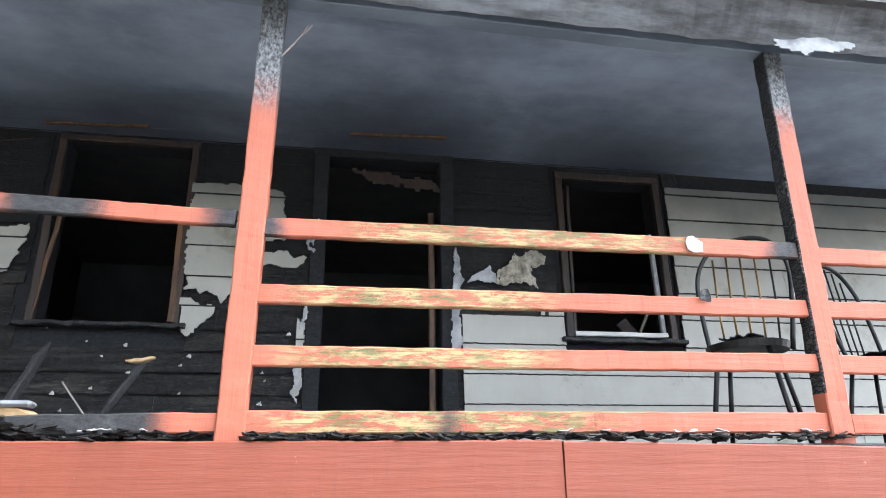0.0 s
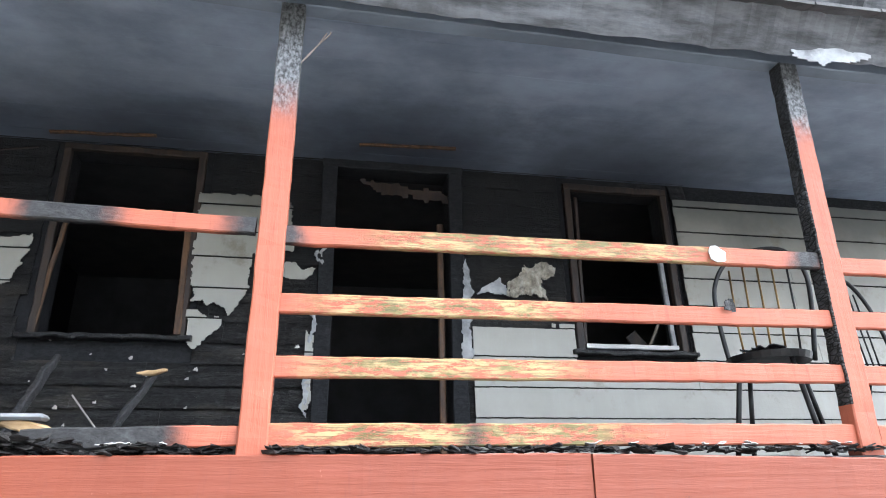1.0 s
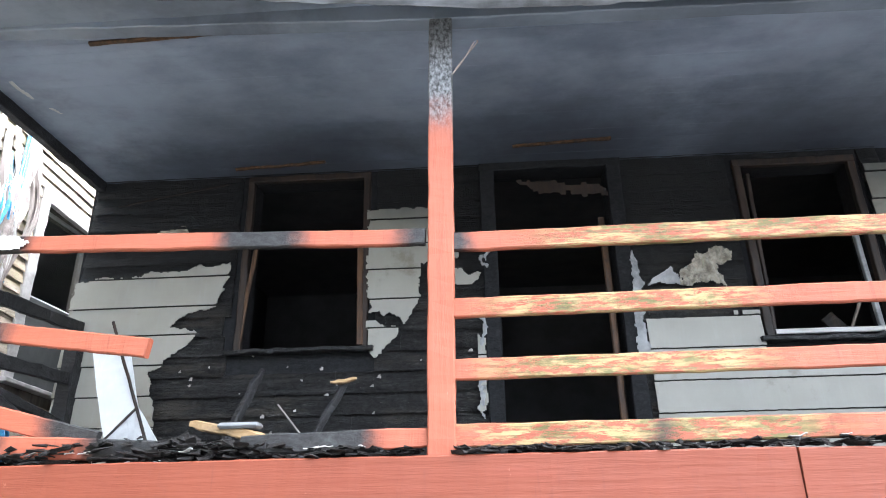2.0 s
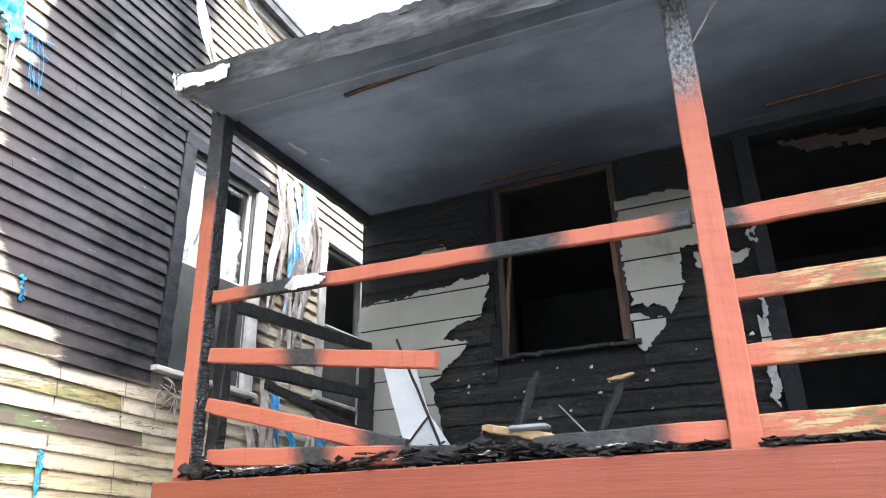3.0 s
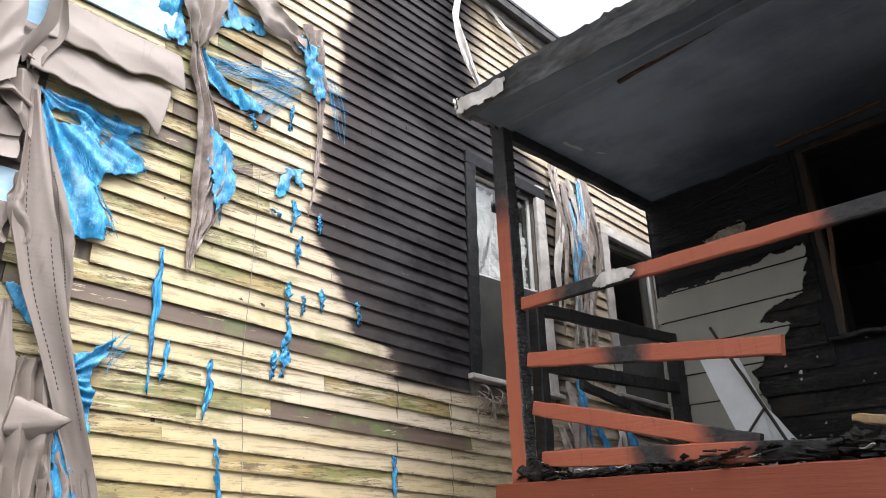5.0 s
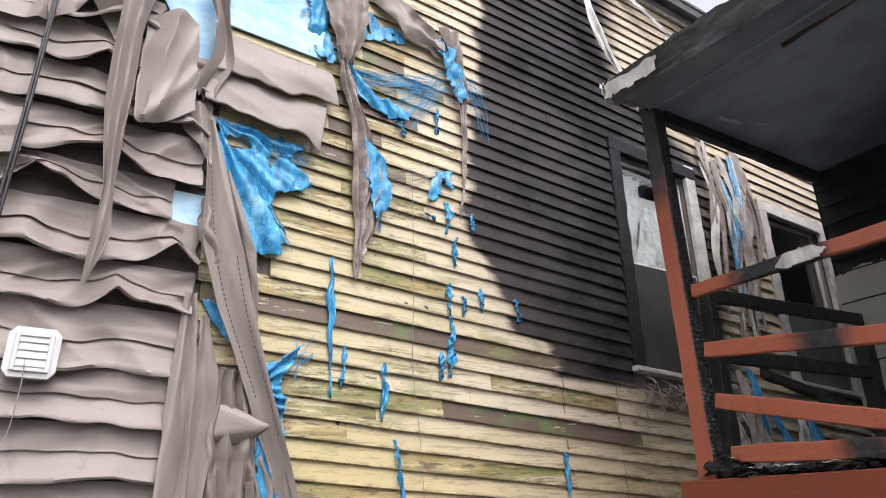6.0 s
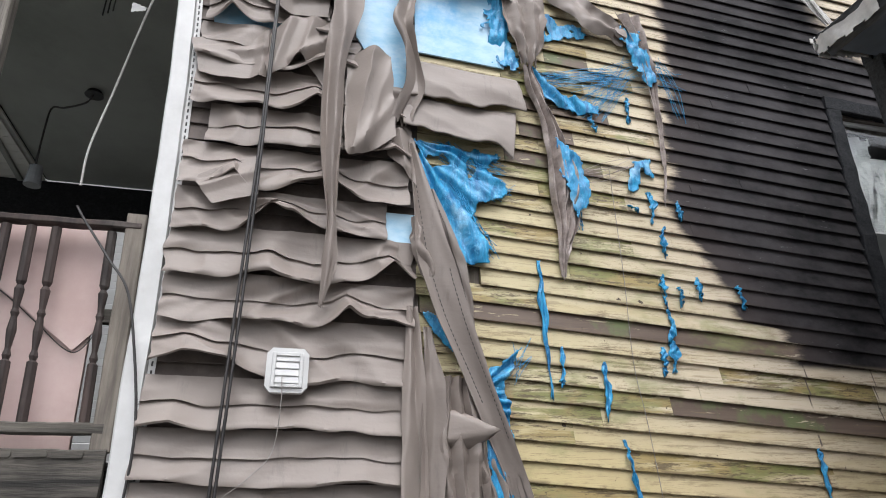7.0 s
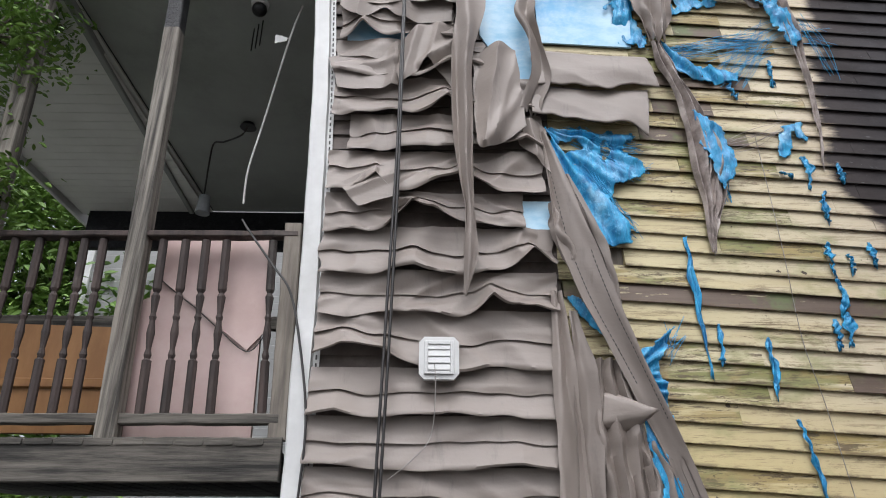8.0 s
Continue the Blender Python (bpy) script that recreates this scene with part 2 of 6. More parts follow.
    tone = m.mix(m.math("MULTIPLY", butt, 0.8), tone, (0.12, 0.085, 0.05))
    grime = m.math("MULTIPLY", m.step(m.noise(2.3, 6, 0.7, (1, 0.8, 1.2)), 0.46, 0.62), m.step(m.noise(40, 5, 0.8, (1, 0.5, 1.4)), 0.54, 0.62))
    tone = m.mix(m.math("MULTIPLY", grime, 0.55), tone, (0.16, 0.12, 0.065))
    dots = m.step(m.noise(19, 3, 0.6, (1, 0.8, 1)), 0.70, 0.73)
    tone = m.mix(dots, tone, (0.06, 0.045, 0.03))
    # runs of tar and a few peeled columns down the wall
    for c, w in ((2.655, 0.008), (3.12, 0.005)):
        d = m.math("ABSOLUTE", m.math("ADD", m.math("SUBTRACT", y, c), m.math("MULTIPLY", m.math("SUBTRACT", m.noise(3, 5), 0.5), 0.06)))
        line = m.math("MULTIPLY", m.step(d, w, w * 0.3), m.step(m.noise(7, 6, 0.7), 0.42, 0.52))
        tone = m.mix(m.math("MULTIPLY", line, m.step(z, 2.75, 2.6)), tone, (0.09, 0.07, 0.06))
    # smoke and char on the wall: edge stepped from board to board
    row = m.math("FLOOR", m.math("DIVIDE", m.math("ADD", m.math("SUBTRACT", z, 2.542), m.math("MULTIPLY", y, 0.064)), 0.0985))
    dice = m.n.new("ShaderNodeTexWhiteNoise")
    dice.noise_dimensions = "1D"
    m.l.new(row, dice.inputs["W"])
    by_row = m.math("MULTIPLY", m.math("SUBTRACT", dice.outputs["Value"], 0.5), 0.12)
    wob = m.math("ADD", by_row, m.math("MULTIPLY", m.math("SUBTRACT", m.noise(1.7, 7, 0.65), 0.5), 0.13))
    fine = m.math("MULTIPLY", m.math("SUBTRACT", m.noise(9, 6, 0.7, (1, 0.6, 3)), 0.5), 0.16)
    v = m.math("ADD", m.math("ADD", y, wob), fine)
    edge_z = m.math("ADD", m.step(z, 3.0, 3.36, 0.27, 0.0), m.math("ADD", m.step(z, 2.66, 3.02, 0.14, 0.0), m.step(z, 2.645, 2.70, 0.33, 0.0)))
    edge_z = m.math("ADD", edge_z, m.math("MULTIPLY", m.math("SUBTRACT", z, 3.4), 0.09))
    lead = m.math("SUBTRACT", v, edge_z)
    near = m.step(lead, 1.91, 2.00)
    far = m.step(m.math("ADD", v, m.math("MULTIPLY", m.step(z, 4.3, 5.1), 0.95)), 4.25, 4.6, 1.0, 0.0)
    floor_z = m.step(m.math("ADD", z, m.math("MULTIPLY", wob, 0.3)), 2.41, 2.46)
    black = m.math("MULTIPLY", m.math("MULTIPLY", near, far), floor_z)
    haze = m.math("MULTIPLY", m.step(lead, 1.68, 2.16), m.step(z, 2.25, 2.65))
    tone = m.mix(m.math("MULTIPLY", m.math("MULTIPLY", haze, far), 0.5), tone, (0.30, 0.225, 0.17))
    lowburn = m.math("MULTIPLY", m.step(v, 2.4, 3.4), m.step(m.noise(4, 8, 0.75, (1, 0.6, 2.5)), 0.44, 0.60))
    tone = m.mix(m.math("MULTIPLY", lowburn, 0.3), tone, (0.13, 0.09, 0.075))
    sootc = m.mix(m.step(m.noise(2.2, 8, 0.7, (1, 1, 1.5)), 0.3, 0.7), (0.009, 0.0087, 0.0093), (0.050, 0.046, 0.048))
    sootc = m.mix(m.math("MULTIPLY", m.step(lead, 2.42, 1.99), 0.6), sootc, (0.056, 0.046, 0.044))
    ash = m.math("MULTIPLY", m.step(m.noise(2.6, 5), 0.48, 0.6), m.step(m.noise(17, 8, 0.8, (1, 0.6, 2.2)), 0.60, 0.66))
    sootc = m.mix(ash, sootc, (0.20, 0.195, 0.20))
    tone = m.mix(black, tone, sootc)
    m.put(m.b.inputs["Specular IOR Level"], m.lerp(black, 0.4, 0.08))
    m.colour(tone).rough(m.lerp(black, 0.62, 0.6)).bump(m.math("ADD", grain, m.noise(30, 5)), 0.35, 0.004)
    return m.m


CLAP = [clap_mat("yellow_clapboard_paint", 0), clap_mat("peeling_clapboard_paint", 1), clap_mat("bare_weathered_clapboard", 2)]


def vinyl_mat():
    m = Mat("heat_warped_brown_vinyl", 0.48)
    c = m.mix(m.noise(1.6, 5), (0.160, 0.133, 0.116), (0.240, 0.204, 0.180))
    c = m.mix(m.math("MULTIPLY", m.rand(), 0.3), c, (0.33, 0.28, 0.25))
    dirt = m.step(m.noise(6, 8, 0.72, (1, 2.5, 0.6)), 0.55, 0.75)
    c = m.mix(m.math("MULTIPLY", dirt, 0.5), c, (0.11, 0.09, 0.08))
    m.colour(c).rough(m.lerp(m.noise(9, 4), 0.46, 0.66)).bump(m.math("ADD", m.math("MULTIPLY", m.noise(1.0, 3, 0.5, (6, 2.4, 9), 0.4), 6.0), m.noise(60, 3, 0.5)), 0.16, 0.005)
    return m.m


VINYL = vinyl_mat()
SCORCHED_VINYL = simple("scorched_vinyl", (0.16, 0.13, 0.115), (0.42, 0.36, 0.33), 9, 0.6, 0.3, stain=((0.05, 0.04, 0.035), 0.8))


def wrap_mat():
    """Thin blue woven wrap: pulled into creases, with pale highlights painted along the folds."""
    m = Mat("blue_house_wrap", 0.45)
    c = m.mix(m.step(m.noise(9, 7, 0.7, (1, 2.2, 0.8), 0.8), 0.32, 0.66), (0.010, 0.13, 0.31), (0.032, 0.335, 0.60))
    # Highlights on creases and thin spots are mixed in as paler blues.
    crease_light = m.step(m.noise(26, 5, 0.6, (1, 1.4, 0.8), 1.2), 0.54, 0.70)
    c = m.mix(m.math("MULTIPLY", crease_light, 0.55), c, (0.22, 0.56, 0.82))
    c = m.mix(m.math("MULTIPLY", m.step(m.noise(4, 5), 0.56, 0.70), 0.5), c, (0.36, 0.62, 0.78))
    m.colour(c).bump(m.noise(22, 6, 0.65, (1, 1.4, 0.8), 1.0), 0.7, 0.010)
    return m.m


WRAP = wrap_mat()
FOAM = simple("pale_blue_foam_board", (0.20, 0.44, 0.64), (0.46, 0.64, 0.76), 3, 0.5, 0.25, (1, 1, 2), stain=((0.05, 0.33, 0.66), 0.8))
WHITE = simple("white_trim_paint", (0.47, 0.47, 0.462), (0.58, 0.58, 0.572), 3, 0.45, 0.1, stain=((0.36, 0.345, 0.32), 0.4))
DIRTY_WHITE = simple("smoke_stained_white_trim", (0.36, 0.34, 0.32), (0.60, 0.58, 0.55), 6, 0.55, 0.2, stain=((0.14, 0.13, 0.12), 0.75))
GREYWOOD = simple("weathered_grey_wood", (0.10, 0.085, 0.07), (0.24, 0.21, 0.175), 1.2, 0.8, 0.6, (14, 14, 1.1), stain=((0.05, 0.045, 0.04), 0.6))
GREYBEAM = simple("weathered_grey_beam", (0.008, 0.007, 0.0055), (0.125, 0.112, 0.094), 1.4, 0.8, 0.8, (16, 1.0, 16), stain=((0.016, 0.014, 0.012), 0.85))
BALUSTER = simple("dark_stained_baluster_wood", (0.010, 0.007, 0.006), (0.055, 0.036, 0.031), 3, 0.75, 0.4, (4, 4, 0.6), stain=((0.16, 0.135, 0.12), 0.55))
PALEPOST = simple("grey_streaked_post_wood", (0.022, 0.018, 0.014), (0.25, 0.225, 0.19), 1.0, 0.75, 0.8, (26, 26, 1.1), stain=((0.10, 0.072, 0.055), 0.7))
PINK = simple("pink_foam_board", (0.40, 0.285, 0.26), (0.48, 0.355, 0.33), 2.5, 0.6, 0.1, stain=((0.50, 0.40, 0.37), 0.5))
ORANGE = simple("tan_plywood", (0.20, 0.092, 0.029), (0.27, 0.135, 0.047), 2, 0.6, 0.2, (3, 3, 1), stain=((0.15, 0.07, 0.028), 0.5))
# The rooms' lack of light is put into this dark base colour.
DARKHOLE = simple("unlit_room_dark_tone", (0.055, 0.055, 0.058), (0.085, 0.085, 0.088), 3, 0.9)
SOFFIT = simple("grey_soffit", (0.24, 0.254, 0.235), (0.32, 0.338, 0.315), 0.9, 0.7, 0.1, stain=((0.13, 0.137, 0.13), 0.7))
# Pale tone raised to include the outdoor light on these boards.
SOFFIT_PALE = simple("beadboard_soffit_lit", (0.58, 0.585, 0.55), (0.68, 0.685, 0.65), 1.2, 0.6, 0.1, stain=((0.42, 0.42, 0.39), 0.5))
ASHMETAL = simple("ash_coated_flashing", (0.20, 0.21, 0.22), (0.42, 0.43, 0.44), 6, 0.5, 0.3, stain=((0.06, 0.06, 0.065), 0.8))
SCORCHED = simple("scorched_eave_sheathing", (0.018, 0.019, 0.021), (0.12, 0.125, 0.135), 4, 0.6, 0.8, (0.6, 2, 3), stain=((0.02, 0.02, 0.021), 0.8))
UNDER = simple("dark_brown_old_shingles", (0.07, 0.055, 0.05), (0.14, 0.115, 0.10), 5, 0.8, 0.4, stain=((0.04, 0.03, 0.03), 0.6))
CASING = simple("grey_plastic", (0.16, 0.17, 0.18), (0.24, 0.25, 0.26), 5, 0.5, 0.1)
PANEL = simple("pale_grey_fallen_panel", (0.60, 0.62, 0.63), (0.72, 0.74, 0.75), 3, 0.5, 0.1, stain=((0.25, 0.25, 0.25), 0.5))
WOODTRIM = simple("scorched_brown_window_trim", (0.008, 0.0065, 0.006), (0.038, 0.021, 0.012), 4, 0.6, 0.4, (6, 6, 0.7), stain=((0.014, 0.011, 0.010), 0.95))
JAMB = simple("scorched_jamb_wood", (0.028, 0.014, 0.007), (0.12, 0.058, 0.023), 5, 0.6, 0.4, (6, 6, 0.8), stain=((0.010, 0.009, 0.008), 0.95))
RAWWOOD = simple("split_raw_wood", (0.30, 0.18, 0.08), (0.46, 0.32, 0.17), 6, 0.7, 0.4, (0.5, 4, 4), stain=((0.05, 0.04, 0.03), 0.6))
IRON = simple("black_iron", (0.012, 0.012, 0.012), (0.03, 0.03, 0.03), 8, 0.45, 0.2, metal=0.6)
BRASS = simple("smoked_brass", (0.14, 0.085, 0.03), (0.28, 0.18, 0.07), 8, 0.35, 0.1, metal=0.9, stain=((0.03, 0.025, 0.02), 0.5))
RUBBER = simple("black_cable_sheath", (0.012, 0.011, 0.011), (0.03, 0.027, 0.026), 8, 0.5, 0.05)
WIRE = simple("bare_grey_wire", (0.20, 0.18, 0.17), (0.32, 0.30, 0.28), 8, 0.5, 0.05)
INSUL = simple("burnt_insulation", (0.22, 0.20, 0.16), (0.46, 0.43, 0.36), 22, 0.9, 0.9, stain=((0.05, 0.045, 0.04), 0.9))
SCREEN = simple("grey_insect_screen", (0.030, 0.033, 0.031), (0.062, 0.064, 0.060), 3, 0.5, 0.3, stain=((0.018, 0.018, 0.018), 0.6))
SHEER = simple("pale_net_curtain", (0.40, 0.41, 0.405), (0.54, 0.55, 0.54), 5, 0.85, 0.5, (1, 3, 16), stain=((0.18, 0.18, 0.175), 0.8))
LEAF = simple("tree_leaves", (0.055, 0.12, 0.016), (0.15, 0.25, 0.04), 3, 0.55, 0.1)
BARK = simple("tree_bark", (0.05, 0.04, 0.03), (0.12, 0.10, 0.08), 8, 0.9, 0.8, (3, 3, 0.5))
# Ground stays out of view; its tone is set by the light it bounces.
SOIL = simple("unseen_ground_bounce_tone", (0.095, 0.092, 0.085), (0.15, 0.147, 0.138), 1.1, 0.9, 0.6, stain=((0.16, 0.16, 0.12), 0.5))
ROOFING = simple("asphalt_shingle_roofing", (0.035, 0.035, 0.037), (0.08, 0.08, 0.082), 7, 0.85, 0.6)
GREYSIDE = simple("grey_neighbour_siding", (0.27, 0.27, 0.265), (0.34, 0.34, 0.335), 2, 0.6, 0.1)
REDBIT = simple("dull_red_plastic", (0.14, 0.02, 0.015), (0.22, 0.035, 0.025), 5, 0.5, 0.1)

glass = Mat("window_glass", 0.06)
glass.b.inputs["Base Color"].default_value = (0.9, 0.93, 0.93, 1)
glass.b.inputs["Transmission Weight"].default_value = 1.0
glass.b.inputs["IOR"].default_value = 1.45
glass.bump(glass.noise(2.0, 2), 0.04, 0.01)
GLASS = glass.m

# ---------------------------------------------------------------- building helpers
V = Vector


def to_mesh(bm, name, mat, smooth=False):
    me = bpy.data.meshes.new(name)
    bmesh.ops.recalc_face_normals(bm, faces=bm.faces)
    bm.to_mesh(me)
    bm.free()
    me.materials.append(mat)
    if smooth:
        me.shade_smooth()
    return me


def part(name, bm, mat, parent, label="", smooth=False):
    ob = new(name, to_mesh(bm, name, mat, smooth))
    ob.parent = parent
    ob.matrix_parent_inverse = parent.matrix_world.inverted() if parent.type != "EMPTY" else Matrix.Translation(-parent.location)
    if label:
        tagged(ob, label)
    return ob


def thing(name, where, label, category, group="", kind=""):
    ob = new(name)
    ob.location = where
    ob.empty_display_size = 0.1
    return tagged(ob, label, category, group, kind)


def solid(name, bm, mat, label, category, group="", kind="", smooth=False):
    return tagged(new(name, to_mesh(bm, name, mat, smooth)), label, category, group, kind)


def wob(p, scale, amp):
    return noise.noise_vector(V(p) * scale) * amp


def add_box(bm, lo, hi, bevel=0.0):
    lo, hi = V(lo), V(hi)
    got = bmesh.ops.create_cube(bm, size=1.0, matrix=Matrix.Translation((lo + hi) / 2) @ Matrix.Diagonal((*(hi - lo), 1)))
    if bevel:
        edges = list({e for v in got["verts"] for e in v.link_edges})
        bmesh.ops.bevel(bm, geom=edges, offset=bevel, segments=1, affect="EDGES")
    return bm


def box(lo, hi, bevel=0.0):
    return add_box(bmesh.new(), lo, hi, bevel)


def add_beam(bm, p0, p1, d, h, up=(0, 0, 1), n=10, jit=0.0, seed=0.0, ends=0.0, cham=0.006):
    """A sawn timber from p0 to p1 (its middle line), d deep and h high, with eased corners, uneven by jit; ends burnt thinner by ends."""
    p0, p1 = V(p0), V(p1)
    t = (p1 - p0).normalized()
    side = t.cross(V(up)).normalized()
    upv = side.cross(t).normalized()
    c = min(cham, d / 3, h / 3)
    ring2 = [(-d / 2 + c, -h / 2), (d / 2 - c, -h / 2), (d / 2, -h / 2 + c), (d / 2, h / 2 - c), (d / 2 - c, h / 2), (-d / 2 + c, h / 2), (-d / 2, h / 2 - c), (-d / 2, -h / 2 + c)]
    rings = []
    for i in range(n + 1):
        f = i / n
        k = 1 - ends * max(0, 1 - min(f, 1 - f) * 6)
        ring = []
        for a, b in ring2:
            p = p0.lerp(p1, f) + side * a * k + upv * b * k
            if jit:
                p = p + wob(p + V((seed, seed, 0)), 9, jit) + wob(p + V((seed, 0, 3)), 30, jit * 0.5)
            ring.append(bm.verts.new(p))
        rings.append(ring)
    for a, b in zip(rings, rings[1:]):
        for i in range(8):
            bm.faces.new((a[i], a[(i + 1) % 8], b[(i + 1) % 8], b[i]))
    bm.faces.new(rings[0][::-1])
    bm.faces.new(rings[-1])
    return bm


def beam(*a, **k):
    return add_beam(bmesh.new(), *a, **k)


def add_tube(bm, pts, r, sides=7, taper=1.0):
    pts = [V(p) for p in pts]
    rings = []
    for i, p in enumerate(pts):
        t = (pts[min(i + 1, len(pts) - 1)] - pts[max(i - 1, 0)]).normalized()
        s = t.cross(V((0.31, 0.52, 0.79))).normalized()
        u = s.cross(t)
        rr = r * (1 + (taper - 1) * i / max(1, len(pts) - 1))
        rings.append([bm.verts.new(p + (s * math.cos(2 * math.pi * k / sides) + u * math.sin(2 * math.pi * k / sides)) * rr) for k in range(sides)])
    for a, b in zip(rings, rings[1:]):
        for k in range(sides):
            bm.faces.new((a[k], a[(k + 1) % sides], b[(k + 1) % sides], b[k]))
    bm.faces.new(rings[0][::-1])
    bm.faces.new(rings[-1])
    return bm


def tube(pts, r, sides=7, taper=1.0):
    return add_tube(bmesh.new(), pts, r, sides, taper)


def bend(pts, n=24):
    """A smooth line through a few points (Catmull-Rom)."""
    pts = [V(p) for p in pts]
    pts = [pts[0] * 2 - pts[1]] + pts + [pts[-1] * 2 - pts[-2]]
    out = []
    spans = len(pts) - 3
    for i in range(n + 1):
        f = i / n * spans
        k = min(int(f), spans - 1)
        t = f - k
        a, b, c, d = pts[k:k + 4]
        out.append(0.5 * (2 * b + (c - a) * t + (2 * a - 5 * b + 4 * c - d) * t * t + (3 * b - a - 3 * c + d) * t ** 3))
    return out


def inside(poly, u, v):
    hit = False
    for (a, b), (c, d) in zip(poly, poly[1:] + poly[:1]):
        if (b > v) != (d > v) and u < (c - a) * (v - b) / (d - b) + a:
            hit = not hit
    return hit


def on_wall_x(u, v, off):
    return V((-3.84 + off, u, v))


def on_wall_y(u, v, off):
    return V((u, 4.7 - off, v))


def thicken(bm, t):
    """Give a one-sided sheet a back face t behind it, closed along its edges."""
    bm.normal_update()
    faces, rim = list(bm.faces), [e for e in bm.edges if len(e.link_faces) == 1]
    back = {v: bm.verts.new(v.co - v.normal * t) for v in list(bm.verts)}
    for f in faces:
        bm.faces.new([back[v] for v in reversed(f.verts)])
    for e in rim:
        a, b = e.verts
        bm.faces.new((a, b, back[b], back[a]))
    return bm


def sheet(poly, place, cell=0.02, jag=0.02, holes=0.0, lift=0.01, wave=0.01, wave_scale=5.0, thick=0.004, seed=0.0, curl=0.0, clip=None, fan=None):
    """A thin torn sheet that fills a polygon on a wall, with a ragged edge, holes and waves, and a back a little behind its face."""
    bm = bmesh.new()
    us, vs = [p[0] for p in poly], [p[1] for p in poly]
    u0, v0 = min(us) - 0.03, min(vs) - 0.03
    nu, nv = int((max(us) + 0.03 - u0) / cell) + 1, int((max(vs) + 0.03 - v0) / cell) + 1
    cu = cv = cell
    if clip:
        u0, u1, v0, v1 = clip
        nu, nv = max(1, round((u1 - u0) / cell)), max(1, round((v1 - v0) / cell))
        cu, cv = (u1 - u0) / nu, (v1 - v0) / nv
    vert = {}

    def at(i, j):
        if (i, j) not in vert:
            u, v = u0 + i * cu, v0 + j * cv
            q = V((u * 40 + seed, v * 40, seed))
            amp = 0.15 if clip else 0.45
            ju, jv = noise.noise(q) * cell * amp, noise.noise(q + V((9, 4, 2))) * cell * amp
            w = V((u * wave_scale + seed, v * wave_scale * 0.45, seed * 1.7))
            off = lift + wave * (noise.noise(w) + 0.5 * noise.noise(w * 2.7)) + curl * max(0, noise.noise(w * 0.6 + V((5, 5, 5)))) ** 2
            if fan:
                ang = math.atan2(v - fan[1], u - fan[0]) + 0.10 * noise.noise(w * 0.8)
                off += 0.020 * abs(math.sin(ang * fan[2])) + 0.008 * math.sin(ang * fan[2] * 2.7)
            vert[i, j] = (bm.verts.new(place(u + ju, v + jv, max(0.003, off))), )
        return vert[i, j][0]

    for i in range(nu):
        for j in range(nv):
            u, v = u0 + (i + 0.5) * cu, v0 + (j + 0.5) * cv
            n3 = noise.noise_vector(V((u * 9 + seed, v * 9, seed)))
            n4 = noise.noise_vector(V((u * 28 + seed, v * 28, seed)))
            if not inside(poly, u + (n3.x + 0.6 * n4.x) * jag, v + (n3.y + 0.6 * n4.y) * jag):
                continue
            if holes and noise.noise(V((u * 11 + seed, v * 7, seed * 3))) > 0.62 - holes:
                continue
            bm.faces.new((at(i, j), at(i + 1, j), at(i + 1, j + 1), at(i, j + 1)))
    if not bm.faces:
        at(0, 0)
    if thick and bm.faces:
        thicken(bm, -thick)
    return bm


def drape(path, widths, folds=3, depth=0.03, n=56, across=17, seed=0.0, flat=(0, 1, 0), out=(1, 0, 0), rag=0.3, thick=0.003, crumple=0.013):
    """A hanging strip of limp sheet along a path: gathered folds across it, a torn lower end."""
    bm = bmesh.new()
    line = bend(path, n)
    fl, ou = V(flat), V(out)
    rows = []
    for i, p in enumerate(line):
        f = i / n
        k = f * (len(widths) - 1)
        a = min(int(k), len(widths) - 2)
        w = widths[a] + (widths[a + 1] - widths[a]) * (k - a)
        row = []
        for j in range(across):
            s = j / (across - 1) - 0.5
            g = math.sin(s * folds * 2 * math.pi + seed + 2.2 * noise.noise(V((f * 3, seed, s))))
            g = 0.35 * g + 0.65 * math.asin(0.98 * g) / 1.5
            edge = 1 + 0.18 * noise.noise(V((f * 7, seed + 3, s * 2)))
            q = p + fl * (s * w * edge) + ou * (g * depth * min(1, w / 0.1) + crumple * (noise.noise(V((f * 8, s * 3, seed))) + 0.3 * noise.noise(V((f * 14, s * 5, seed + 5))))) + fl * (crumple * 1.2 * noise.noise(V((f * 6, seed, s + 4))))
            if i > n * 0.86:
                q = q + V((0, 0, rag * 0.2 * noise.noise(V((s * 9, seed, 1)))))
            row.append(bm.verts.new(q))
        rows.append(row)
    for a, b in zip(rows, rows[1:]):
        for j in range(across - 1):
            bm.faces.new((a[j], a[j + 1], b[j + 1], b[j]))
    return thicken(bm, thick)


def prism(poly, axis, a, b):
    """A polygon in the two other axes, drawn out along axis from a to b."""
    bm = bmesh.new()

    def p(u, v, w):
        c = [u, v]
        c.insert(axis, w)
        return bm.verts.new(c)

    lo, hi = [p(u, v, a) for u, v in poly], [p(u, v, b) for u, v in poly]
    n = len(poly)
    for i in range(n):
        bm.faces.new((lo[i], lo[(i + 1) % n], hi[(i + 1) % n], hi[i]))
    bm.faces.new(lo[::-1])
    bm.faces.new(hi)
    return bm


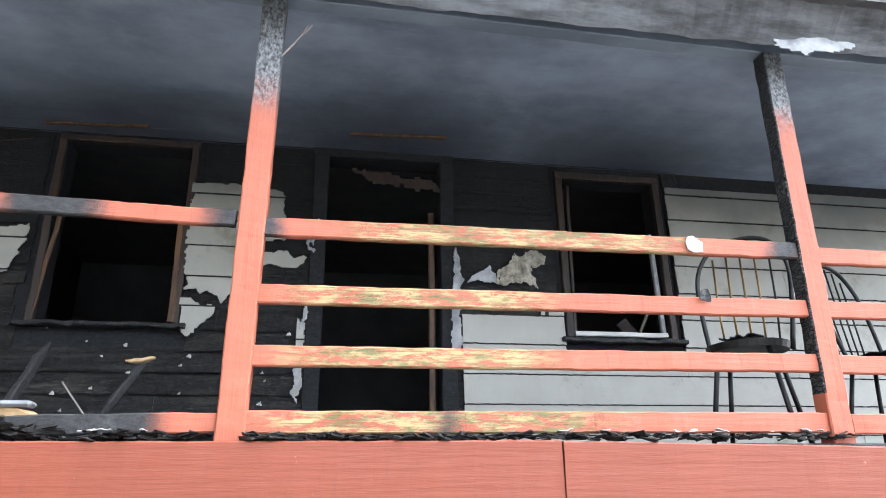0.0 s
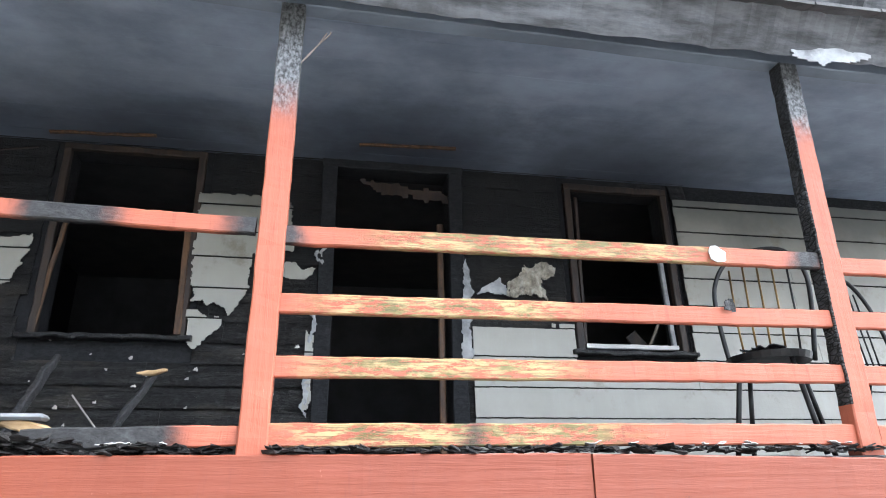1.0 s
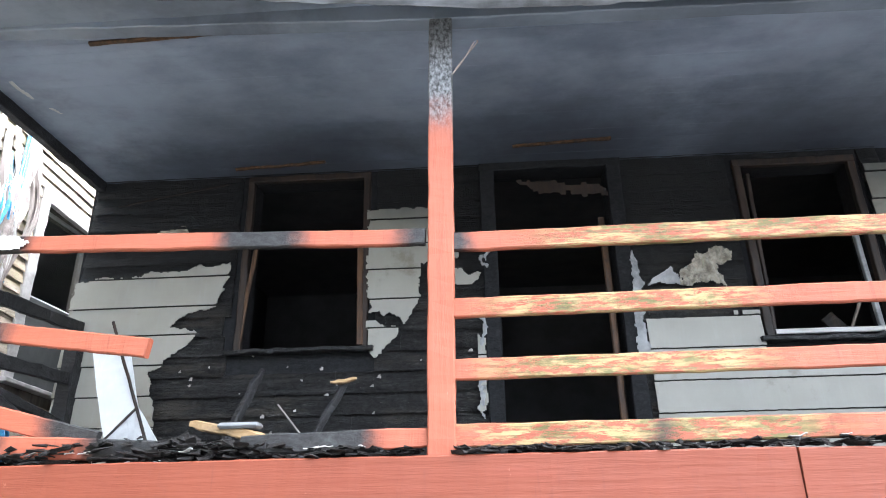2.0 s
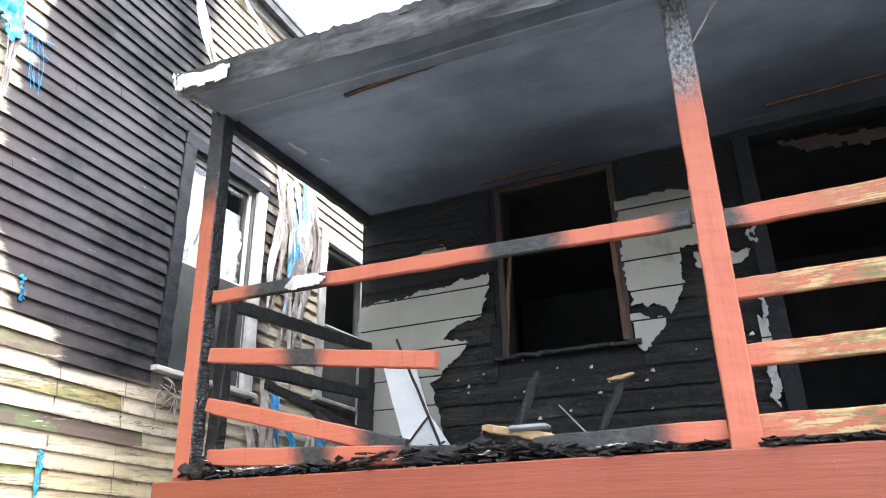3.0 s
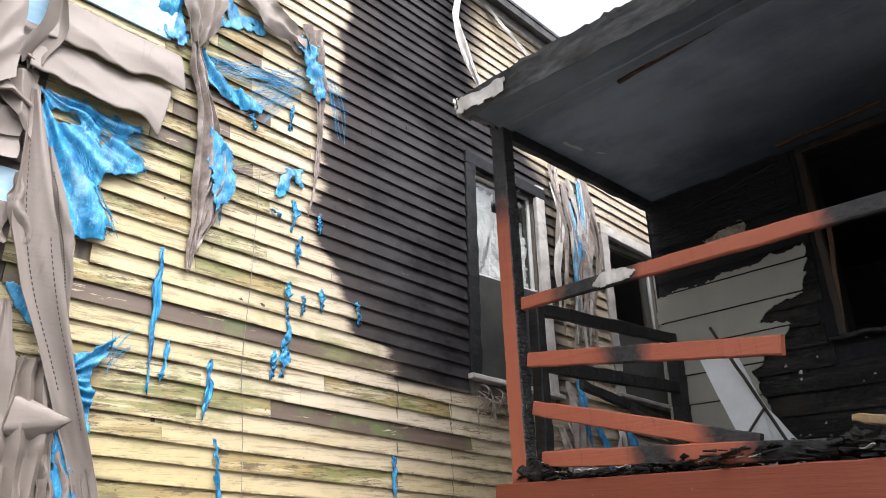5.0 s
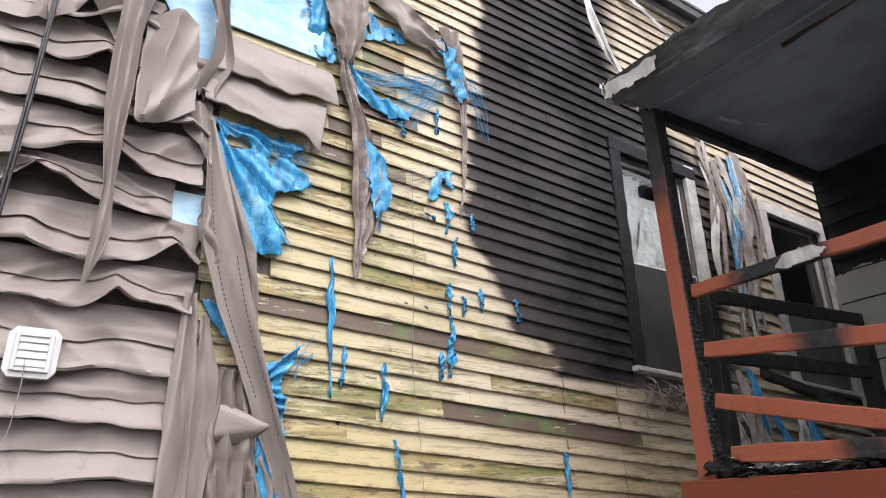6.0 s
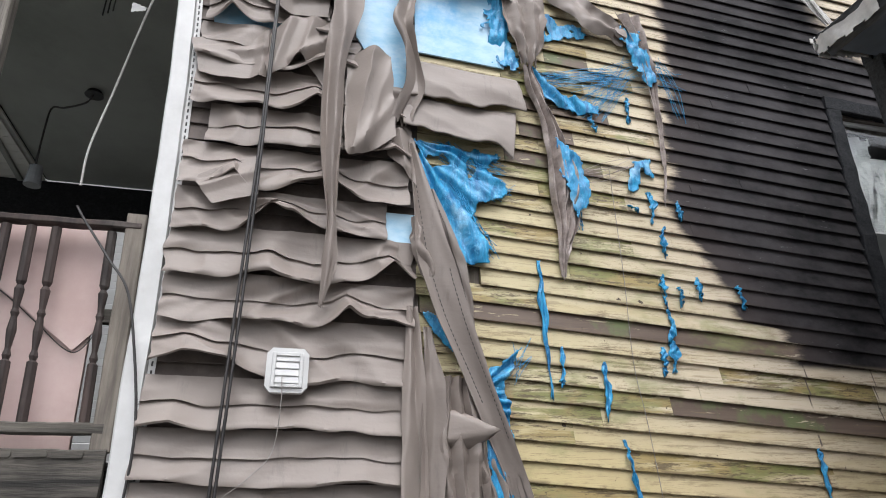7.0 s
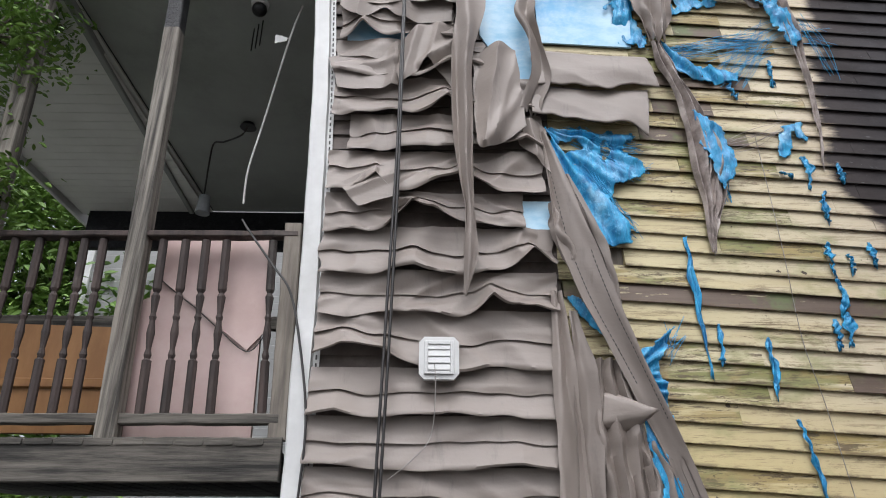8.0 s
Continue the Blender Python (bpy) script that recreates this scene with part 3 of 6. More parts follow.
def ring_wall(name, axis, at, thick, lo, hi, openings, mat, label, category="wall"):
    """A wall slab with real openings: axis is its normal; lo, hi and openings in the two other axes."""
    bm = bmesh.new()
    us = sorted({lo[0], hi[0], *(o[0] for o in openings), *(o[2] for o in openings)})
    vs = sorted({lo[1], hi[1], *(o[1] for o in openings), *(o[3] for o in openings)})
    for ua, ub in zip(us, us[1:]):
        for va, vb in zip(vs, vs[1:]):
            if any(o[0] <= ua and ub <= o[2] and o[1] <= va and vb <= o[3] for o in openings):
                continue
            a, b = [ua, va], [ub, vb]
            a.insert(axis, at)
            b.insert(axis, at + thick)
            add_box(bm, a, b)
    bmesh.ops.remove_doubles(bm, verts=bm.verts, dist=1e-5)
    seen = {}
    for f in list(bm.faces):
        key = tuple(round(c, 4) for c in f.calc_center_median())
        if key in seen:
            bmesh.ops.delete(bm, geom=[f, seen[key]], context="FACES_ONLY")
            seen.pop(key)
        else:
            seen[key] = f
    return solid(name, bm, mat, label, category, kind="structure")

# ---------------------------------------------------------------- ground and the burnt house
DECK, FRONT, BACK = 1.78, 2.8, 4.7
bm = bmesh.new()
bmesh.ops.create_grid(bm, x_segments=60, y_segments=60, size=600)
for v in bm.verts:
    d = v.co.length
    v.co.z = 0.02 * noise.noise(v.co * 0.4) if d < 40 else 0.0
ground = solid("ground", bm, SOIL, "unseen ground between two houses, toned for its bounced light", "ground", kind="structure")

W1 = (-1.78, 2.67, -0.93, 3.99)
DOOR = (0.06, DECK, 0.90, 4.0)
W2 = (1.89, 2.64, 2.66, 3.94)
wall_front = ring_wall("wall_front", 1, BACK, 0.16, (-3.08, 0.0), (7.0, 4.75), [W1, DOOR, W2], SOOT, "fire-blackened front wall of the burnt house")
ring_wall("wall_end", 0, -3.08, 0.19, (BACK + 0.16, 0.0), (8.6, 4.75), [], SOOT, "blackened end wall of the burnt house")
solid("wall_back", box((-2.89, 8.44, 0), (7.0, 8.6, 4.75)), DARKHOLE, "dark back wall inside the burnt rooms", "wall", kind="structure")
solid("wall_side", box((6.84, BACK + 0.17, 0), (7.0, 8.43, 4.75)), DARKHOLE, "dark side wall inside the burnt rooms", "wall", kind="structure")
solid("floor", box((-2.88, BACK + 0.17, DECK - 0.12), (6.83, 8.43, DECK - 0.02)), DARKHOLE, "floor inside the burnt rooms, coloured dark as unlit", "floor", kind="structure")
solid("room_ceiling", box((-2.88, BACK + 0.17, 4.3), (6.83, 8.43, 4.4)), DARKHOLE, "ceiling inside the burnt rooms, coloured dark as unlit", "ceiling", kind="structure")


def frame_round(parent, x0, z0, x1, z1, w, d, mat, sill=True, name="casing"):
    """Casing boards round an opening in the front wall, with a sill."""
    f = BACK - 0.02
    part(name, beam((x0 - w / 2, f, z0), (x0 - w / 2, f, z1), d, w, up=(1, 0, 0), n=14, jit=0.006, seed=x0), mat, parent)
    part(name, beam((x1 + w / 2, f, z0), (x1 + w / 2, f, z1), d, w, up=(1, 0, 0), n=14, jit=0.006, seed=x1), mat, parent)
    part("head", beam((x0 - w, f, z1 + w / 2), (x1 + w, f, z1 + w / 2), d, w, n=14, jit=0.006, seed=z1), mat, parent)
    if sill:
        part("sill", beam((x0 - w - 0.05, f - 0.03, z0 - 0.02), (x1 + w + 0.05, f - 0.03, z0 - 0.02), d + 0.04, 0.032, n=60, jit=0.013, seed=z0), CHAR, parent, "charred splintered window sill")


window_1 = thing("window_1", (-1.35, BACK, W1[1]), "burnt-out window opening with scorched brown trim", "window", kind="structure")
frame_round(window_1, *W1, 0.05, 0.05, WOODTRIM)
part("jamb_strip", beam((-1.80, BACK - 0.03, 2.7), (-1.73, BACK - 0.03, 3.45), 0.02, 0.03, up=(1, 0, 0), jit=0.006), JAMB, window_1, "split strip of raw wood")
part("jamb_strip", beam((-0.93, BACK - 0.045, 2.68), (-0.945, BACK - 0.045, 3.5), 0.02, 0.045, up=(1, 0, 0), jit=0.005), JAMB, window_1, "raw brown wood jamb")
window_2 = thing("window_2", (2.33, BACK, W2[1]), "burnt-out window with brown trim and broken sash", "window", kind="structure")
frame_round(window_2, *W2, 0.055, 0.05, WOODTRIM)
part("sash_rail", beam((1.91, BACK - 0.01, 2.68), (2.64, BACK - 0.01, 2.68), 0.04, 0.035, jit=0.003), WHITE, window_2, "white lower sash rail")
part("sash_stile", beam((2.62, BACK - 0.0, 2.67), (2.60, BACK, 3.5), 0.035, 0.035, up=(1, 0, 0), jit=0.003), ASHMETAL, window_2)
part("sash_stile", beam((1.92, BACK + 0.02, 2.69), (1.95, BACK + 0.02, 3.9), 0.03, 0.03, up=(1, 0, 0), jit=0.004), WOODTRIM, window_2)
part("broken_slat", beam((2.44, BACK + 0.05, 2.69), (2.58, BACK + 0.05, 2.95), 0.02, 0.02, jit=0.003), GREYWOOD, window_2)
part("broken_slat", beam((2.60, BACK + 0.25, 2.6), (2.40, BACK + 0.25, 2.85), 0.02, 0.10, jit=0.01), WOODTRIM, window_2)
door_1 = thing("door_1", (0.48, BACK, DECK), "burnt-out doorway with charred frame, no door leaf", "doorway", kind="structure")
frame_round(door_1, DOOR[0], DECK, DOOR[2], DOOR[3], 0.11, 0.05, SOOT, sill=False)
part("jamb_strip", beam((0.84, BACK + 0.03, DECK), (0.84, BACK + 0.03, 3.6), 0.03, 0.045, up=(1, 0, 0), jit=0.004), JAMB, door_1, "exposed brown wood jamb")
part("threshold", beam((0.06, BACK + 0.02, DECK + 0.02), (0.9, BACK + 0.02, DECK + 0.02), 0.14, 0.04, jit=0.006), CHAR, door_1)
part("transom_panel", sheet([(0.2, 3.9), (0.88, 3.84), (0.9, 3.76), (0.4, 3.8)], on_wall_y, 0.02, 0.02, 0.05, 0.03, 0.01), WOODTRIM, door_1, "scorched panel under the lintel")
part("hanging_flap", sheet([(0.96, 2.5), (1.03, 2.55), (1.05, 3.2), (0.99, 3.3)], on_wall_y, 0.007, 0.03, 0.08, 0.06, 0.03, thick=0.003), ASHMETAL, door_1, "curled strip of ash-coated flashing")

# torn mineral shingles that survive on the wall, course by course
REGIONS = [
    ("left", [(-3.08, 1.8), (-2.28, 1.8), (-2.34, 2.1), (-2.36, 2.35), (-2.42, 2.55), (-2.2, 2.68), (-2.12, 2.82), (-2.3, 2.86), (-2.2, 2.96), (-1.98, 3.0), (-1.9, 3.32), (-2.4, 3.27), (-3.08, 3.22)]),
    ("mid", [(-0.90, 3.72), (-0.26, 3.69), (-0.22, 3.30), (-0.50, 3.26), (-0.52, 2.98), (-0.60, 2.83), (-0.72, 2.90), (-0.86, 2.90), (-0.90, 3.24)]),
    ("mid", [(-0.89, 2.86), (-0.66, 2.80), (-0.70, 2.70), (-0.82, 2.58), (-0.88, 2.64)]),
    ("mid", [(-0.05, 3.18), (-0.42, 3.20), (-0.40, 3.12), (-0.12, 3.10)]),
    ("mid", [(-0.11, 2.20), (-0.065, 2.20), (-0.05, 2.70), (-0.10, 2.74)]),
    ("right", [(1.05, 1.8), (1.82, 1.8), (1.82, 2.82), (1.05, 2.80)]),
    ("right", [(2.76, 1.8), (6.9, 1.8), (6.9, 3.98), (2.76, 3.90)]),
    ("right", [(1.80, 1.8), (2.78, 1.8), (2.78, 2.56), (1.80, 2.56)]),
]
COURSES = [1.78, 1.94, 2.15, 2.36, 2.575, 2.79, 3.0, 3.225, 3.42, 3.62, 3.84, 4.05]
for k, (side, poly) in enumerate(REGIONS):
    for j, (za, zb) in enumerate(zip(COURSES, COURSES[1:])):
        lo, hi = min(p[1] for p in poly), max(p[1] for p in poly)
        if zb < lo or za > hi:
            continue

        def placed(u, v, off, za=za, zb=zb):
            lean = 0.026 - 0.016 * (v - za) / (zb - za)
            return V((u, BACK - lean - off, v))

        xs = [p[0] for p in poly]
        cuts = [min(xs)]
        while cuts[-1] < max(xs):
            cuts.append(cuts[-1] + random.uniform(0.9, 1.4))
        for a, b in zip(cuts, cuts[1:]):
            rag = 0.004 if side == "right" else 0.035
            bm = sheet(poly, placed, 0.03 if side == "right" else 0.008, rag, 0.0, 0.026, 0.003, 3, 0.006, seed=k * 7.0, clip=(a + 0.0015, min(b, max(xs)) - 0.0015, za + 0.011, zb + 0.004))
            if len(bm.faces) < 6:
                bm.free()
                continue
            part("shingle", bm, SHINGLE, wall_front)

# burnt boards beneath them
rows = [1.64 + 0.142 * i for i in range(21)]
for i, z in enumerate(rows):
    x = -3.05
    while x < 2.9:
        x2 = min(x + random.uniform(1.0, 2.2), 2.9)
        spans = [(x + 0.001, x2 - 0.001)]
        for o in (W1, DOOR, W2):
            if z + 0.14 > o[1] - 0.06 and z < o[3] + 0.06:
                cut = []
                for a, b in spans:
                    if b <= o[0] - 0.1 or a >= o[2] + 0.1:
                        cut.append((a, b))
                    else:
                        if a < o[0] - 0.1:
                            cut.append((a, o[0] - 0.1))
                        if b > o[2] + 0.1:
                            cut.append((o[2] + 0.1, b))
                spans = cut
        for a, b in spans:
            if b - a > 0.06:
                bm = prism([(BACK - 0.030, z), (BACK - 0.012, z + 0.012), (BACK, z + 0.012), (BACK, z + 0.152), (BACK - 0.006, z + 0.152), (BACK - 0.030, z + 0.012)], 0, a, b)
                bmesh.ops.subdivide_edges(bm, edges=[e for e in bm.edges if abs(e.verts[0].co.x - e.verts[1].co.x) > 0.05], cuts=14)
                for v in bm.verts:
                    v.co += wob(v.co + V((i, 0, 0)), 11, 0.006) + wob(v.co + V((0, i, 7)), 31, 0.005)
                part("plank", bm, BURNT, wall_front)
        x = x2

# insulation and hanging scraps by the window
solid("insulation_scrap", sheet([(1.30, 3.04), (1.46, 3.28), (1.72, 3.28), (1.70, 3.2), (1.60, 3.18), (1.62, 3.04)], on_wall_y, 0.007, 0.04, 0.10, 0.05, 0.04, 12), INSUL, "burnt shreds of pale insulation on the wall", "insulation")
solid("insulation_scrap", sheet([(1.08, 3.04), (1.26, 3.16), (1.34, 3.04)], on_wall_y, 0.007, 0.02, 0.0, 0.05, 0.03, 6), ASHMETAL, "curled grey scrap beside the doorway", "insulation")
solid("plaster_scrap", sheet([(-2.62, 3.58), (-2.3, 3.66), (-2.26, 3.58), (-2.52, 3.5)], on_wall_y, 0.008, 0.03, 0.12, 0.03, 0.02, 9), INSUL, "scorched scrap clinging to the blackened wall", "scrap")
solid("wall_strip", beam((-2.85, BACK - 0.03, 3.84), (-2.0, BACK - 0.03, 3.99), 0.01, 0.012, jit=0.004), WOODTRIM, "thin scorched wood strip under the ceiling", "strip")
for k, (x, z) in enumerate(((-0.02, 3.35), (-0.06, 2.75), (-0.08, 2.3))):
    solid("flashing_scrap", sheet([(x - 0.03, z - 0.1), (x + 0.005, z - 0.13), (x + 0.015, z + 0.13), (x - 0.012, z + 0.1)], on_wall_y, 0.007, 0.04, 0.08, 0.05, 0.03, 9, seed=k), ASHMETAL, "torn ash-white scrap hanging beside the doorway", "scrap", "scraps beside the doorway")

for k in range(34):
    x, z = random.uniform(-2.2, -0.05), random.uniform(1.95, 2.66)
    w = random.uniform(0.004, 0.017)
    solid("ash_flake", sheet([(x - w, z - w * 0.5), (x + w, z - w * 0.8), (x + w * 0.7, z + w), (x - w * 0.3, z + w * 0.5)], on_wall_y, 0.006, 0.008, 0, 0.035, 0.01, 20, 0.002, seed=k), DIRTY_WHITE, "small pale ash flake on the burnt boards", "ash flake", "wall ash flakes")

# ---------------------------------------------------------------- porch floor, posts, rails
RED_FASCIA = red_wood("red_fascia_paint", 0, (), (), deep=(0.155, 0.031, 0.012), faded=(0.21, 0.048, 0.020))
deck = thing("porch_deck", (0, 3.7, DECK), "red-edged wooden porch floor, charred along its edge", "porch floor", kind="structure")
part("fascia_board", beam((-3.09, FRONT - 0.022, 1.627), (1.055, FRONT - 0.022, 1.627), 0.035, 0.301, n=60, jit=0.003), RED_FASCIA, deck, "salmon-red painted fascia board")
part("fascia_board", beam((1.06, FRONT - 0.026, 1.624), (6.9, FRONT - 0.026, 1.52), 0.035, 0.301, n=60, jit=0.003, seed=4), RED_FASCIA, deck, "salmon-red painted fascia board")
part("end_fascia", beam((-3.085, FRONT + 0.03, 1.627), (-3.085, BACK - 0.02, 1.627), 0.035, 0.301, n=20, jit=0.003), RED_FASCIA, deck)
# Added dark board stands in for the shade below the porch floor.
part("under_deck_fill", box((-3.0, FRONT + 0.1, 0.0), (6.9, FRONT + 0.14, 1.56)), CHAR, deck, "added dark board filling the shaded space below the porch floor")
for i in range(15):
    y = FRONT + 0.05 + i * 0.125
    part("deck_board", beam((-3.06, y, DECK - 0.03), (6.9, y, DECK - 0.03), 0.118, 0.03, n=50, jit=0.006, seed=i), CHAR, deck)

POSTS = [
    (-2.948, -2.99, 3.99, [(3.38, 9.0)], "corner porch post, red below, charred black above"),
    (-0.253, -0.224, 3.87, [(3.30, 9.0)], "red porch post charred to grey ash at its top"),
    (2.391, 2.445, 3.84, [(3.42, 9.0)], "red porch post, one face charred black"),
    (5.2, 5.22, 3.84, [(3.42, 9.0)], "red porch post charred at its top"),
]
for k, (x, xt, top, chars, label) in enumerate(POSTS):
    mat = red_wood("red_post_paint", 2, chars, (), ashen=0.75 if k != 0 else 0.12)
    bm = beam((x, FRONT + 0.046, DECK - (0.04 if x > 1 else 0.01)), (xt, FRONT + 0.046, top), 0.112, 0.092, up=(0, 1, 0), n=60, jit=0.0035, seed=k * 3)
    p = solid("porch_post", bm, mat, label, "post", "porch posts")
    p.data.materials.append(CHECKED)
    # the faces turned to the fire are charcoal
    for f in p.data.polygons:
        side = f.normal.x * (1 if k == 0 else -1)
        z = f.center.z
        if k in (0, 2) and side > 0.45 and z > (1.85 if k == 0 else 1.98):
            f.material_index = 1
        elif f.normal.y > 0.45 and z > 2.0:
            f.material_index = 1

RAIL_Y = FRONT + 0.035


def rails(name, where, label, boards):
    t = thing(name, where, label, "railing", "porch railings")
    for k, (p0, p1, h, mat, ends) in enumerate(boards):
        part("rail", beam(p0, p1, 0.038, h, n=70, jit=0.0035 if ends < 0.2 else 0.006, seed=k * 7 + where[0], ends=ends), mat, t)
    return t


PEEL_TOP = red_wood("peeling_top_rail_paint", 0, [(2.2, 2.4), (-0.25, -0.12)], [(0.2, 1.75)])
PEEL = red_wood("peeling_red_rail_paint", 0, [], [(0.0, 1.05)])
PEEL_LOW = red_wood("peeling_bottom_rail_paint", 0, [(0.55, 0.62)], [(-0.1, 1.25)])
PLAIN = red_wood("red_rail_paint", 0, [], [(2.9, 3.1)])
rails("porch_railing", (1.07, RAIL_Y, DECK), "four red rails, paint peeling to yellow wood", [
    ((-0.2, RAIL_Y, 2.672), (2.36, RAIL_Y, 2.680), 0.085, PEEL_TOP, 0.0),
    ((-0.2, RAIL_Y, 2.372), (2.35, RAIL_Y, 2.385), 0.083, PEEL, 0.0),
    ((-0.2, RAIL_Y, 2.112), (2.35, RAIL_Y, 2.125), 0.085, PEEL, 0.0),
    ((-0.2, RAIL_Y, 1.852), (2.35, RAIL_Y, 1.856), 0.090, PEEL_LOW, 0.0)])
rails("porch_railing", (3.8, RAIL_Y, DECK), "four plain red rails", [
    ((2.46, RAIL_Y, 2.66), (5.15, RAIL_Y, 2.66), 0.085, PLAIN, 0.0),
    ((2.46, RAIL_Y, 2.385), (5.15, RAIL_Y, 2.385), 0.083, PLAIN, 0.0),
    ((2.46, RAIL_Y, 2.12), (5.15, RAIL_Y, 2.12), 0.085, PLAIN, 0.0),
    ((2.46, RAIL_Y, 1.85), (5.15, RAIL_Y, 1.85), 0.090, PLAIN, 0.0)])
L1 = red_wood("scorched_top_rail_paint", 0, [(-2.62, -2.10), (-1.22, -0.84), (-0.44, 0.0)], [(-2.5, -2.3)])
L2 = red_wood("scorched_middle_rail_paint", 0, [(-2.34, -2.12)])
L3 = red_wood("scorched_fallen_rail_paint", 0, [(-1.9, -1.5)])
L4 = red_wood("scorched_bottom_rail_paint", 0, [(-2.24, -2.05), (-1.72, -0.50)])
rails("porch_railing", (-1.6, RAIL_Y, DECK), "burnt red rails, two broken and fallen", [
    ((-2.88, RAIL_Y, 2.765), (-0.31, RAIL_Y, 2.702), 0.075, L1, 0.0),
    ((-2.86, RAIL_Y, 2.43), (-1.49, RAIL_Y, 2.245), 0.083, L2, 0.0),
    ((-2.86, RAIL_Y + 0.02, 2.165), (-1.66, RAIL_Y + 0.02, 1.87), 0.085, L3, 0.1),
    ((-2.80, RAIL_Y, 1.89), (-1.40, RAIL_Y, 1.825), 0.085, L4, 0.1),
    ((-1.05, RAIL_Y, 1.838), (-0.31, RAIL_Y, 1.85), 0.078, L4, 0.1)])
side = thing("side_railing", (-2.95, 3.8, DECK), "charred black side rails between corner post and wall", "railing", "porch railings")
for ya, yb, z0, z1, h in ((3.02, BACK - 0.06, 2.795, 2.865, 0.085), (3.02, BACK - 0.06, 2.445, 2.495, 0.085), (3.42, BACK - 0.04, 2.375, 2.175, 0.06)):
    part("rail", beam((-2.95, ya, z0), (-2.95, yb, z1), 0.04, h, n=40, jit=0.007, seed=z0), CHAR, side)
part("short_post", beam((-2.94, 3.02, DECK), (-2.94, 3.02, 2.80), 0.075, 0.075, up=(0, 1, 0), n=24, jit=0.006), CHAR, side)
part("wall_post", beam((-2.96, BACK - 0.08, DECK), (-2.96, BACK - 0.08, 2.76), 0.1, 0.1, up=(0, 1, 0), n=24, jit=0.008), CHAR, side)

# ---------------------------------------------------------------- porch roof
roof = thing("porch_roof", (1.8, 3.4, 3.9), "burnt porch roof with grey ash-coated eave", "roof", kind="structure")
HEAD = [(-3.05, 4.0), (-0.25, 3.885), (2.4, 3.85), (6.9, 3.85)]
for (xa, za), (xb, zb) in zip(HEAD, HEAD[1:]):
    part("header_beam", beam((xa, FRONT + 0.06, za + 0.07), (xb, FRONT + 0.06, zb + 0.07), 0.09, 0.15, n=40, jit=0.004, seed=xa), CEIL, roof, "sooted header beam")
part("end_beam", beam((-3.02, FRONT, 4.05), (-3.02, BACK - 0.02, 4.05), 0.06, 0.14, n=30, jit=0.006), CHAR, roof)
LOW = [(-3.04, 2.50, 3.95), (-1.87, 2.50, 3.85), (-0.66, 2.54, 3.765), (0.1, 2.62, 3.745), (1.2, 2.64, 3.755), (2.4, 2.66, 3.77), (6.9, 2.66, 3.77)]
TOPS = [(-3.04, 4.06), (-2.3, 4.03), (-1.85, 3.98), (-1.3, 3.95), (0.0, 3.97), (1.0, 4.06), (6.9, 4.12)]


def along(rows, x):
    for a, b in zip(rows, rows[1:]):
        if x <= b[0]:
            f = (x - a[0]) / (b[0] - a[0])
            return [p + (q - p) * f for p, q in zip(a[1:], b[1:])]
    return list(rows[-1][1:])


bm = bmesh.new()
grid = []
for i in range(331):
    x = -2.97 + 9.87 * i / 330
    y, lo = along(LOW, x)
    hi = along(TOPS, x)[0]
    rag = 0.045 * noise.noise(V((x * 8, 1, 0))) + 0.04 * noise.noise(V((x * 27, 1, 4)))
    rag *= min(1, max(0.4, (x + 2.3) * 1.5))
    col = []
    for j in range(8):
        v = j / 7
        dent = 0.024 * noise.noise(V((x * 5, v * 2, 7))) + 0.007 * noise.noise(V((x * 15, v * 5, 2)))
        col.append(bm.verts.new((x, y + (2.43 - y) * v + dent, lo + (hi + rag - lo) * v + 0.006 * noise.noise(V((x * 7, v, 9))))))
    grid.append(col)
for a, b in zip(grid, grid[1:]):
    for j in range(7):
        bm.faces.new((a[j], b[j], b[j + 1], a[j + 1]))
thicken(bm, 0.006)
part("eave_fascia", bm, SCORCHED, roof, "buckled ash-grey eave flashing with a ragged edge")
part("eave_soffit", prism([(-2.96, 2.56), (6.9, 2.68), (6.9, 2.82), (-2.96, 2.82)], 2, 3.99, 4.0), CEIL, roof, "sooted eave soffit")
bm = bmesh.new()
for k in range(12):
    a = 2.44 + k * 0.52
    for i in range(26):
        add_box(bm, (-3.02 + i * 0.385, a + random.uniform(0, 0.02), 0), (-3.02 + i * 0.385 + 0.381, a + 0.55, 0.02))
for v in bm.verts:
    sag = max(0.0, 0.12 - 0.06 * max(0.0, v.co.y - 2.4)) * min(1, max(0, (v.co.x + 2.7) / 1.3))
    v.co.z += 4.035 - sag + (v.co.y - 2.4) * 0.26 + 0.012 * noise.noise(V((v.co.x, v.co.y, 0)) * 6)
part("roofing", bm, ROOFING, roof, "dark asphalt roofing")
part("corner_flashing", sheet([(2.46, 3.95), (2.80, 4.02), (2.80, 4.14), (2.42, 4.07)], lambda u, v, o: V((-2.99 - o, u, v)), 0.015, 0.01, 0, 0.01, 0.01), DIRTY_WHITE, roof, "bent white metal corner flashing")
part("corner_flashing", sheet([(-2.985, 3.95), (-2.60, 3.925), (-2.58, 4.02), (-2.985, 4.06)], lambda u, v, o: V((u, 2.455 - o, v)), 0.015, 0.012, 0, 0.01, 0.014), DIRTY_WHITE, roof, "bent white metal corner flashing")
bm = bmesh.new()
for k in range(24):
    y = FRONT + 0.1 + k * 0.078
    add_box(bm, (-3.0, y, 4.06 + 0.0015 * random.random()), (6.9, y + 0.0775, 4.09))
solid("ceiling", bm, SHADED_CEIL, "sooty board ceiling of the porch, shade coloured in towards the wall", "ceiling", kind="structure")
